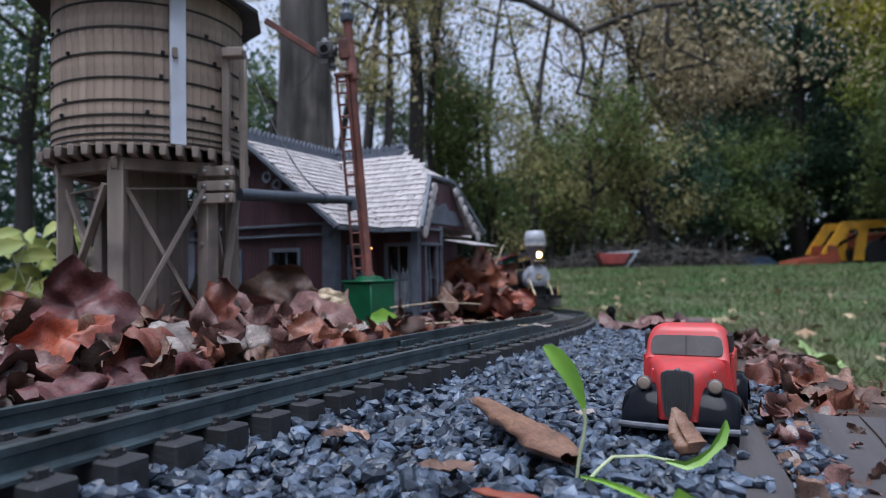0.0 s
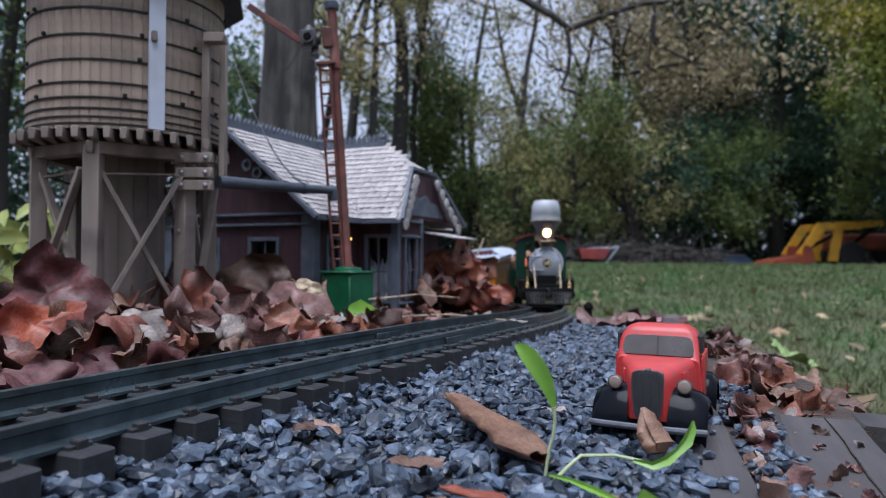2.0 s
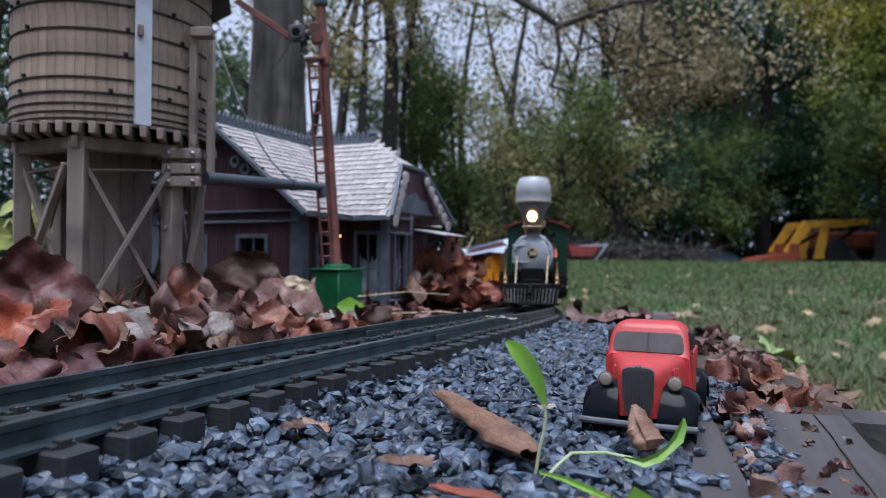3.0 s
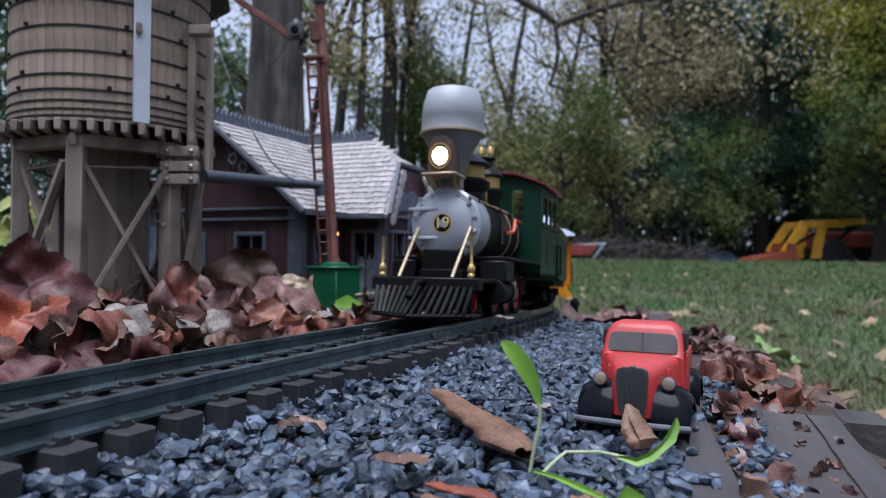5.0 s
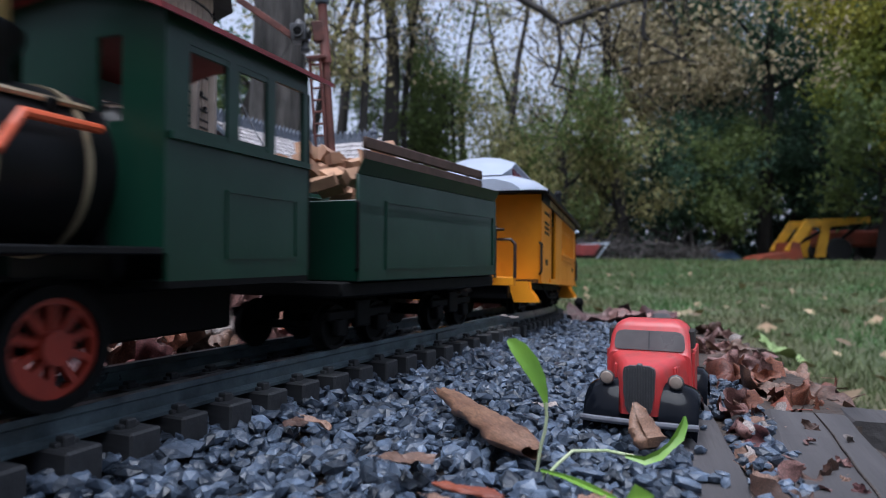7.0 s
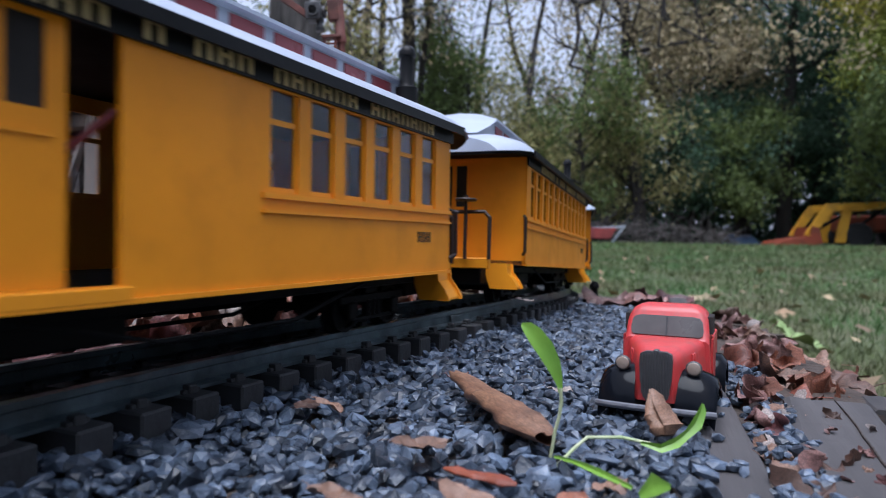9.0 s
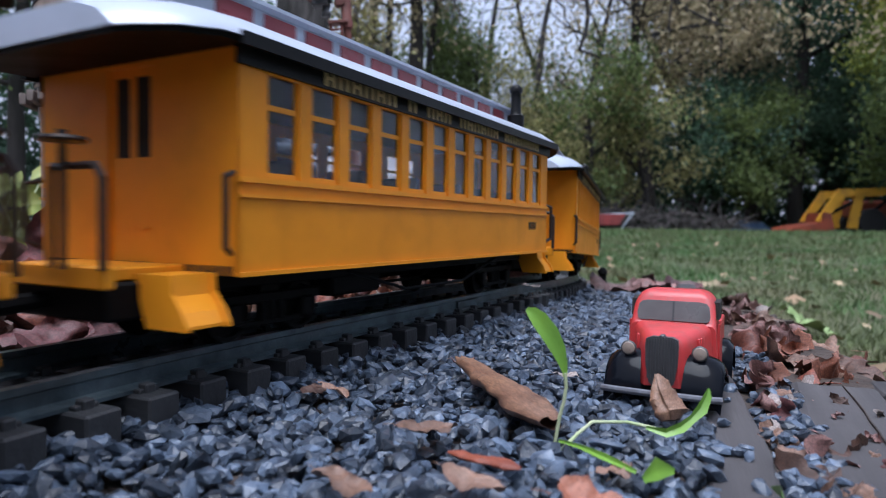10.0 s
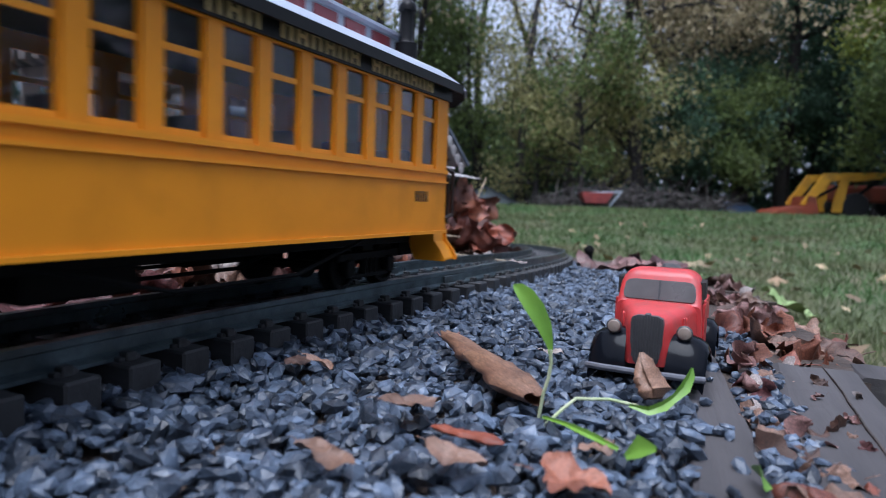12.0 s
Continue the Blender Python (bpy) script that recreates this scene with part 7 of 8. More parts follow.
# ---- green sprout and the fallen green leaf ----
def blade(bm, pts, widths, bend=0.25):
    """A green leaf blade along a line of points with a fold at its midrib."""
    prev = None
    for i, p in enumerate(pts):
        p = Vector(p)
        d = (Vector(pts[min(i + 1, len(pts) - 1)]) - Vector(pts[max(i - 1, 0)])).normalized()
        side = d.cross(Vector((0.25, -1, 0.2))).normalized()
        up = side.cross(d)
        w = widths[i]
        ring = [bm.verts.new(p + side * w * k + up * abs(k) * w * bend) for k in (-1, -0.5, 0, 0.5, 1)]
        if prev:
            for k in range(4):
                bm.faces.new((prev[k], prev[k + 1], ring[k + 1], ring[k]))
        prev = ring


def build_sprout():
    sp = tagged(new("sprout"), "bright green seedling with one broad leaf growing through the gravel", "plant")
    bm = mesh()
    pts = [(0.0240, 0.1724, -0.013), (0.0255, 0.1722, -0.0031), (0.0266, 0.1721, 0.001), (0.0271, 0.1721, 0.005), (0.0268, 0.1721, 0.009)]
    tube(bm, pts, 0.0005, 8)
    part("stem", bm, M["stem"], sp)
    bm = mesh()
    blade(bm, [(0.0270, 0.1721, 0.0065), (0.0266, 0.1721, 0.0095), (0.0259, 0.172, 0.0120), (0.0246, 0.172, 0.0155), (0.0221, 0.1719, 0.0200), (0.0192, 0.1717, 0.0238), (0.0172, 0.1716, 0.0258), (0.0158, 0.1716, 0.0266)], [0.0004, 0.0008, 0.0014, 0.0022, 0.0027, 0.0025, 0.0017, 0.0005])
    part("leaf", bm, LEAF["green"], sp)
    gl = tagged(new("green_leaf"), "fallen green leaf with a long pale stalk on the gravel", "leaf")
    bm = mesh()
    tube(bm, [(0.0246, 0.1605, -0.0085), (0.030, 0.169, -0.0070), (0.0353, 0.1768, -0.0060), (0.0455, 0.1781, -0.0062), (0.0526, 0.1745, -0.0068)], 0.0005, 8)
    part("stalk", bm, M["stem"], gl)
    bm = mesh()
    blade(bm, [(0.0500, 0.1745, -0.0066), (0.0545, 0.1715, -0.0070), (0.0590, 0.1735, -0.0060), (0.0625, 0.1750, -0.0040), (0.0655, 0.1765, -0.0015), (0.0675, 0.1775, 0.0020), (0.0680, 0.1778, 0.0040)], [0.0005, 0.0012, 0.0015, 0.0012, 0.0018, 0.0013, 0.0004], 0.6)
    part("leaf_blade", bm, LEAF["green"], gl)
    wl = tagged(new("green_leaf"), "long narrow green leaf lying withered on the gravel", "leaf")
    bm = mesh()
    blade(bm, [(0.0245, 0.166, -0.0080), (0.0290, 0.157, -0.0066), (0.0330, 0.149, -0.0062), (0.0385, 0.140, -0.0064)], [0.0004, 0.0006, 0.0009, 0.0005], 0.5)
    part("leaf_blade", bm, LEAF["green"], wl)
    for path, wide, words in (([(0.0385, 0.1345, -0.0060), (0.0420, 0.1375, -0.0045), (0.0471, 0.1401, -0.0060)], [0.0008, 0.0026, 0.0006], "small dark green leaf lying on the gravel"),
                              ([(0.0672, 0.1300, -0.0100), (0.0690, 0.1340, -0.0092), (0.0690, 0.1400, -0.0095)], [0.0008, 0.0030, 0.0006], "small round green leaf on the edging board")):
        sl = tagged(new("green_leaf"), words, "leaf")
        bm = mesh()
        blade(bm, path, wide, 0.2)
        part("leaf_blade", bm, LEAF["green"], sl)
    g3 = tagged(new("green_leaf"), "small jagged green leaf caught on a dry stalk", "leaf")
    bm = mesh()
    blade(bm, [(-0.100, 0.60, 0.006), (-0.090, 0.595, 0.005), (-0.078, 0.59, 0.002), (-0.062, 0.585, -0.004)], [0.002, 0.009, 0.006, 0.001], 0.2)
    part("leaf_blade", bm, LEAF["green"], g3)
    for a, b in (((-0.06, 0.62, -0.004), (0.05, 0.63, -0.008)), ((-0.085, 0.63, 0.012), (0.005, 0.70, 0.010)), ((0.012, 0.95, 0.0), (0.045, 1.0, 0.085))):
        bm = mesh()
        mid = (Vector(a) + Vector(b)) / 2 + Vector((0, 0, 0.004))
        tube(bm, [a, mid, b], 0.0009, 6)
        tagged(link("dry_stalk", bm, LEAF["yellow"], smooth=True), "thin pale dry plant stalk among the leaves", "stalk")


build_sprout()


def build_weed(x, y, z0, h, seed, n):
    """A leafy yellow-green weed: bent stems with oval leaves."""
    rnd = random.Random(seed)
    w = tagged(new("weed"), "yellow-green leafy weed standing beside the tower", "plant")
    for k in range(n):
        a = rnd.uniform(0, 6.28)
        base = Vector((x + rnd.uniform(-0.04, 0.04), y + rnd.uniform(-0.04, 0.04), z0))
        top = base + Vector((math.cos(a) * h * 0.3, math.sin(a) * h * 0.3, h * rnd.uniform(0.6, 1.0)))
        bm = mesh()
        tube(bm, [base, base.lerp(top, 0.5) + Vector((0, 0, h * 0.06)), top], 0.0012, 6)
        part("stem", bm, M["stem"], w)
        for j in range(6):
            f = 0.35 + 0.13 * j
            p = base.lerp(top, min(f, 1))
            b = rnd.uniform(0, 6.28)
            d = Vector((math.cos(b), math.sin(b), rnd.uniform(-0.3, 0.3)))
            L = rnd.uniform(0.03, 0.055)
            bm = mesh()
            blade(bm, [p, p + d * L * 0.3, p + d * L * 0.65 - Vector((0, 0, 0.004)), p + d * L - Vector((0, 0, 0.012))], [0.001, L * 0.20, L * 0.19, 0.0005], 0.2)
            part("leaf", bm, WEED, w)


WEED = mat("yellow_green_weed_leaf", (0.26, 0.27, 0.06), 0.6, 0, (0.17, 0.22, 0.05), 30, 0.2, 200)
build_weed(-0.62, 0.86, -0.02, 0.17, 1, 7)
build_weed(-0.52, 0.92, -0.02, 0.15, 2, 6)


# ---- lawn blades and leaves ----
def quads(name, P, A, B, mt, label, category, kind="stuff", parent=None):
    """Many small flat leaves in one mesh: centres P with half-axes A and B."""
    n = len(P)
    V = np.empty((n * 4, 3))
    V[0::4], V[1::4], V[2::4], V[3::4] = P - A, P - B * 0.55, P + A, P + B * 0.55
    me = bpy.data.meshes.new(name)
    me.vertices.add(n * 4)
    me.vertices.foreach_set("co", V.ravel())
    me.loops.add(n * 4)
    me.loops.foreach_set("vertex_index", np.arange(n * 4, dtype=np.int32))
    me.polygons.add(n)
    me.polygons.foreach_set("loop_start", np.arange(0, n * 4, 4, dtype=np.int32))
    me.update(calc_edges=True)
    me.materials.append(mt)
    ob = new(name, me)
    if parent is not None:
        ob.parent = parent
        return ob
    return tagged(ob, label, category, kind=kind)


def rand_dirs(rng, n):
    d = rng.normal(size=(n, 3))
    return d / np.linalg.norm(d, axis=1, keepdims=True)


def build_lawn_detail():
    rng = np.random.default_rng(11)
    n = 150000
    r = 0.5 + 14.5 * rng.random(n) ** 1.7
    a = rng.uniform(radians(28), radians(92), n)
    x, y = r * np.cos(a), r * np.sin(a)
    ok = np.array([not inside_bed(p, q) for p, q in zip(x, y)])
    x, y, r = x[ok], y[ok], r[ok]
    keep = np.array([noise.noise(Vector((p * 1.6, q * 1.6, 3))) for p, q in zip(x, y)]) > rng.uniform(-0.75, 0.25, len(x))
    x, y, r = x[keep], y[keep], r[keep]
    z = np.array([lawn_z(p, q) for p, q in zip(x, y)])
    h = rng.uniform(0.007, 0.018, len(x)) * (0.8 + r * 0.16)
    lean = rng.normal(0, 0.45, (len(x), 2))
    A = np.c_[lean[:, 0] * h, lean[:, 1] * h, h]
    w = 0.0011 * (0.8 + r * 0.55)
    b = rng.uniform(0, 6.28, len(x))
    quads("grass", np.c_[x, y, z + h * 0.9], A, np.c_[np.cos(b) * w, np.sin(b) * w, 0 * w] * 1.8, M["grass"], "short mown grass with bare patches", "grass")
    n = 420
    r = 0.9 + 13 * rng.random(n) ** 1.3
    a = rng.uniform(radians(30), radians(90), n)
    x, y = r * np.cos(a), r * np.sin(a)
    ok = np.array([not inside_bed(p, q) for p, q in zip(x, y)])
    x, y, r = x[ok], y[ok], r[ok]
    z = np.array([lawn_z(p, q) for p, q in zip(x, y)]) + 0.025
    s = rng.uniform(0.018, 0.045, len(x))
    b = rng.uniform(0, 6.28, len(x))
    A = np.c_[np.cos(b) * s, np.sin(b) * s, rng.normal(0, 0.35, len(x)) * s]
    B = np.c_[-np.sin(b) * s, np.cos(b) * s, rng.normal(0, 0.35, len(x)) * s] * 1.6
    quads("lawn_leaves", np.c_[x, y, z], A, B, LAWNLEAF, "scattered tan and yellow fallen leaves on the lawn", "leaves")


LAWNLEAF = mat("lawn_litter", (0.30, 0.24, 0.14), 0.8, 0, (0.20, 0.12, 0.07), 3, 0, island=0.5)
build_lawn_detail()
gm = leaf_mesh(31, 0.16, 5, 0.4, 0.3, 0.3, "green")
gm.materials[0] = mat("pale_green_maple_leaf", (0.25, 0.33, 0.13), 0.6, 0, (0.19, 0.27, 0.09), 30, 0.2, 100)
tagged(set_pose(new("green_leaf", gm), Matrix.Translation((1.05, 2.05, lawn_z(1.05, 2.05) + 0.05)) @ Euler((0.3, 0.1, 1)).to_matrix().to_4x4()), "pale green maple leaf lying on the lawn", "leaf")


# ---- wood behind the lawn ----
# grey bark: dark second colour and blotches paint in the furrows' shading
BARK = mat("grey_bark", (0.125, 0.112, 0.108), 0.9, 0, (0.014, 0.012, 0.012), 5.0, 1.0, 16, stretch=(1, 1, 0.16), dirt_shade=(0.022, 0.021, 0.020), dirt_shade_scale=2.6, bump_dist=0.06)
DARKBARK = mat("dark_bark", (0.04, 0.034, 0.033), 0.9, 0, (0.02, 0.018, 0.018), 4.0, 0.6, 20, stretch=(1, 1, 0.25), bump_dist=0.03)
FOL = {
    "olive": mat("olive_autumn_foliage", (0.40, 0.37, 0.17), 0.75, 0, (0.25, 0.24, 0.10), 0.5, 0, island=0.5),
    "brown": mat("brown_autumn_foliage", (0.42, 0.34, 0.21), 0.75, 0, (0.27, 0.23, 0.13), 0.5, 0, island=0.5),
    "green": mat("green_foliage", (0.16, 0.21, 0.065), 0.7, 0, (0.09, 0.125, 0.042), 0.5, 0, island=0.5),
    "dark": mat("dark_green_foliage", (0.075, 0.135, 0.080), 0.75, 0, (0.04, 0.08, 0.05), 0.4, 0, island=0.45),
    "lime": mat("yellow_green_foliage", (0.38, 0.33, 0.045), 0.7, 0, (0.15, 0.21, 0.045), 0.5, 0, island=0.45),
}

for m in FOL.values():  # thin leaves let part of the light through
    nt = m.node_tree
    tl, ms = nt.nodes.new("ShaderNodeBsdfTranslucent"), nt.nodes.new("ShaderNodeMixShader")
    pb = nt.nodes["Principled BSDF"]
    nt.links.new(pb.inputs["Base Color"].links[0].from_socket, tl.inputs["Color"])
    ms.inputs[0].default_value = 0.45
    nt.links.new(pb.outputs[0], ms.inputs[1])
    nt.links.new(tl.outputs[0], ms.inputs[2])
    nt.links.new(ms.outputs[0], nt.nodes["Material Output"].inputs["Surface"])


def limb(bm, rnd, p, d, r, length, depth, out):
    """A wandering limb that forks; out collects the ends of its twigs."""
    pts, rad = [Vector(p)], [r]
    n = 5
    for i in range(n):
        d = (d + Vector((rnd.gauss(0, 0.16), rnd.gauss(0, 0.16), rnd.gauss(0.02, 0.10)))).normalized()
        pts.append(pts[-1] + d * length / n)
        rad.append(r * (1 - 0.62 * (i + 1) / n))
    for a, b, r0, r1 in zip(pts, pts[1:], rad, rad[1:]):
        rod(bm, a, b, r0, r1, 7 if r > 0.05 else 5)
    out += pts[2:]
    if depth:
        for k in range(3):
            i = rnd.randint(2, n)
            dd = (d + Vector((rnd.gauss(0, 0.7), rnd.gauss(0, 0.7), rnd.gauss(0.15, 0.4)))).normalized()
            limb(bm, rnd, pts[i], dd, rad[i] * 0.7, length * rnd.uniform(0.5, 0.75), depth - 1, out)


def tree(x, y, height, r, crown, n, colour, seed, spread=1.0, low=0.25, bark=None, leaf=0.056, label=""):
    """Tapered trunk, forking limbs and a loose crown of small leaves gathered in clumps."""
    rnd, rng = random.Random(seed), np.random.default_rng(seed)
    t = tagged(new("tree"), label or {"olive": "tall autumn tree with thinning olive leaves", "brown": "tall autumn tree with thin brown leaves", "green": "leafy green tree at the wood's edge",
                                      "dark": "dark evergreen tree at the wood's edge", "lime": "yellow-green leafy tree at the lawn's edge"}[colour], "tree")
    z0 = lawn_z(x, y)
    t.matrix_basis = Matrix.Translation((x, y, z0 - 0.1))
    bm, ends = mesh(), []
    p, d, rr = Vector((0, 0, 0)), Vector((rnd.gauss(0, 0.04), rnd.gauss(0, 0.04), 1)), r
    seg = 9
    rod(bm, p - Vector((0, 0, 0.2)), p + Vector((0, 0, 0.25)), r * 1.5, r, 12)
    for i in range(seg):
        q = p + d.normalized() * height / seg
        r1 = r * (1 - 0.8 * (i + 1) / seg)
        rod(bm, p, q, rr, r1, 12)
        if i >= seg * low:
            for _ in range(2):
                a = rnd.uniform(0, 6.28)
                limb(bm, rnd, q, Vector((math.cos(a), math.sin(a), rnd.uniform(0.1, 0.9))).normalized(), r1 * 0.5 + 0.008, crown * rnd.uniform(0.6, 1.1) * spread, 1, ends)
        p, rr = q, r1
        d += Vector((rnd.gauss(0, 0.07), rnd.gauss(0, 0.07), 0))
    part("trunk", bm, bark or DARKBARK, t)
    n = int(n * (1.5 if 0 < x / y < 0.32 else 2.4))
    if n:
        E = np.array([tuple(e) for e in ends])
        pick = E[rng.integers(0, len(E), n)]
        P = pick + rng.normal(0, crown * 0.17, (n, 3))
        D = rand_dirs(rng, n)
        U = np.cross(D, rand_dirs(rng, n))
        U /= np.linalg.norm(U, axis=1, keepdims=True)
        s = rng.uniform(0.6, 1.35, (n, 1)) * leaf
        quads("crown", P, D * s, U * s, FOL[colour], "", "", parent=t)
    return t


# great grey trunk behind the station, with the bough that hangs over the lawn
def build_great_tree():
    t = tagged(new("tree"), "great grey-barked tree with a dark overhanging bough", "tree")
    t.matrix_basis = Matrix.Translation((-1.93, 7.4, lawn_z(-1.93, 7.4)))
    bm, prev = mesh(), None
    for i in range(43):
        z = -0.3 + i * 0.2
        r = 0.345 * (1 + 0.9 * math.exp(-max(z, 0) * 1.6)) * (1 - 0.0117 * i)
        ring = []
        for k in range(56):
            a = 2 * math.pi * k / 56
            rr = r * (1 + 0.14 * noise.noise(Vector((math.cos(a) * 2.2, math.sin(a) * 2.2, z * 0.35))) + 0.09 * noise.noise(Vector((math.cos(a) * 7, math.sin(a) * 7, z * 0.5))) - 0.06 * abs(noise.noise(Vector((math.cos(a) * 17, math.sin(a) * 17, z * 0.8)))))
            ring.append(bm.verts.new((rr * math.cos(a) + 0.003 * i, rr * math.sin(a), z)))
        if prev:
            for k in range(56):
                bm.faces.new((prev[k], prev[(k + 1) % 56], ring[(k + 1) % 56], ring[k]))
        prev = ring
    part("trunk", bm, BARK, t, "pale grey furrowed trunk")

    def bough(pts, r0, r1):
        bm = mesh()
        pts = [Vector(p) for p in pts]
        n = len(pts) - 1
        for i in range(n):
            rod(bm, pts[i], pts[i + 1], r0 + (r1 - r0) * i / n, r0 + (r1 - r0) * (i + 1) / n, 8)
        part("bough", bm, DARKBARK, t, "dark bare bough")

    def at(px, py, d):  # places on a sheet about six metres off
        return Vector((d * px, d, 0.05 + d * py)) - Vector((-1.93, 7.4, lawn_z(-1.93, 7.4)))
    bough([(0.1, 0, 4.2), at(-0.03, 0.44, 6.4), at(0.09, 0.41, 6.2), at(0.150, 0.376, 6), at(0.176, 0.355, 6), at(0.228, 0.376, 6), at(0.29, 0.394, 6), at(0.36, 0.40, 6), at(0.46, 0.43, 6)], 0.045, 0.013)
    bough([at(0.172, 0.355, 6), at(0.177, 0.32, 6), at(0.174, 0.29, 6), at(0.164, 0.264, 6), at(0.182, 0.258, 6), at(0.196, 0.253, 6)], 0.024, 0.008)
    bough([at(0.306, 0.395, 6), at(0.303, 0.36, 6), at(0.305, 0.335, 6), at(0.34, 0.315, 6), at(0.365, 0.303, 6), at(0.39, 0.297, 6)], 0.022, 0.008)
    bough([at(0.303, 0.36, 6), at(0.297, 0.31, 6), at(0.298, 0.285, 6)], 0.014, 0.005)
    rnd = random.Random(77)
    for k in range(34):
        x0, z0 = rnd.uniform(-0.22, 0.42), rnd.uniform(0.33, 0.42)
        p = [at(x0, z0, 6.2)]
        dx, dz = rnd.gauss(0, 0.03), -rnd.uniform(0.01, 0.05)
        for j in range(5):
            p.append(p[-1] + Vector((dx * 6 * 0.35 + rnd.gauss(0, 0.03), rnd.gauss(0, 0.03), dz * 6 * 0.35 + rnd.gauss(0, 0.03))))
        bough(p, 0.010, 0.003)
    rng = np.random.default_rng(9)
    n = 2600
    cx, cz = rng.uniform(-0.2, 0.62, n), rng.uniform(0.26, 0.43, n)
    keep = rng.random(n) < 0.25 + 0.75 * np.clip((cx - 0.12) / 0.25, 0, 1)
    cx, cz = cx[keep], cz[keep]
    m = len(cx)
    d = rng.uniform(5.4, 7.0, m)
    P = np.c_[d * cx, d, 0.05 + d * cz] - np.array((-1.93, 7.4, lawn_z(-1.93, 7.4)))
    D = rand_dirs(rng, m)
    U = np.cross(D, rand_dirs(rng, m))
    s = rng.uniform(0.018, 0.038, (m, 1))
    quads("twig_leaves", P, D * s, U * s, FOL["brown"], "", "", parent=t)


build_great_tree()


def at_view(f, d):
    """A plan place d metres ahead, f times as far to the side."""
    return f * d, d


WOOD = [  # side over distance, distance, height, trunk radius, crown, leaves, colour, spread, low
    (-0.70, 15, 10, 0.22, 2.2, 5200, "green", 1.0, 0.15), (-0.58, 18, 12, 0.25, 2.4, 4500, "dark", 1.0, 0.15), (-0.46, 17, 11, 0.22, 2.2, 3600, "olive", 1.0, 0.2),
    (-0.36, 20, 13, 0.24, 2.2, 2600, "green", 0.9, 0.2), (-0.17, 19, 13, 0.20, 2.0, 1500, "olive", 0.8, 0.45), (-0.085, 17, 13, 0.26, 2.0, 1100, "brown", 0.7, 0.5),
    (-0.045, 19, 13, 0.22, 1.9, 900, "olive", 0.7, 0.5), (-0.02, 23, 14, 0.16, 1.9, 800, "brown", 0.7, 0.5), (0.03, 21, 13, 0.14, 1.7, 600, "brown", 0.7, 0.5),
    (0.095, 18, 11, 0.13, 1.5, 500, "olive", 0.7, 0.5), (0.135, 22, 10, 0.15, 1.8, 1000, "olive", 0.9, 0.4),
    (-0.11, 21, 5.6, 0.15, 1.7, 4200, "green", 1.0, 0.1), (-0.03, 20, 5.2, 0.14, 1.7, 4600, "green", 1.0, 0.1), (0.04, 19, 5.0, 0.13, 1.6, 4600, "green", 1.0, 0.1), (0.105, 21, 4.6, 0.13, 1.6, 4200, "olive", 1.0, 0.1),
    (0.17, 19, 8.2, 0.17, 1.9, 2600, "brown", 1.0, 0.15), (0.225, 21, 10, 0.2, 2.2, 3600, "olive", 1.0, 0.15), (0.275, 18, 9.5, 0.2, 2.1, 3600, "brown", 1.0, 0.15), (0.33, 21, 11, 0.22, 2.3, 4200, "olive", 1.0, 0.12),
    (0.375, 19, 10, 0.22, 2.1, 6000, "brown", 1.0, 0.15), (0.43, 20, 11, 0.22, 2.2, 7000, "olive", 1.0, 0.08), (-0.20, 16, 10, 0.12, 1.8, 2600, "olive", 1.0, 0.25), (-0.13, 15.5, 10, 0.14, 1.8, 2200, "brown", 1.0, 0.25), (-0.06, 18, 11, 0.12, 1.8, 1800, "green", 1.0, 0.3), (0.49, 19, 11, 0.22, 2.2, 7500, "dark", 1.0, 0.05), (0.545, 21, 12, 0.24, 2.4, 7500, "dark", 1.0, 0.05),
    (0.60, 19, 11, 0.22, 2.3, 7000, "dark", 1.0, 0.05), (0.672, 14, 10, 0.2, 1.4, 15000, "lime", 1.0, 0.04), (0.70, 13.5, 3.2, 0.1, 1.2, 4000, "green", 1.0, 0.03), (0.63, 17, 3.6, 0.1, 1.3, 4500, "dark", 1.0, 0.03), (0.66, 18, 8, 0.2, 2.0, 6500, "dark", 1.0, 0.04), (0.74, 16, 10, 0.2, 2.2, 6000, "green", 1.0, 0.1), (0.19, 16.5, 3.6, 0.10, 1.3, 3600, "green", 1.0, 0.05),
    (0.27, 17, 3.2, 0.10, 1.3, 3600, "olive", 1.0, 0.05), (0.345, 17.5, 3.4, 0.10, 1.3, 3600, "dark", 1.0, 0.05), (0.42, 17, 3.0, 0.10, 1.2, 3600, "green", 1.0, 0.05), (0.52, 20, 3.2, 0.10, 1.3, 3000, "dark", 1.0, 0.05), (0.12, 17, 3.0, 0.09, 1.2, 3000, "olive", 1.0, 0.05),
]
for i, (f, d, h, r, c, n, col, sp, low) in enumerate(WOOD):
    x, y = at_view(f, d)
    tree(x, y, h, r, c, n, col, 300 + i, sp, low)


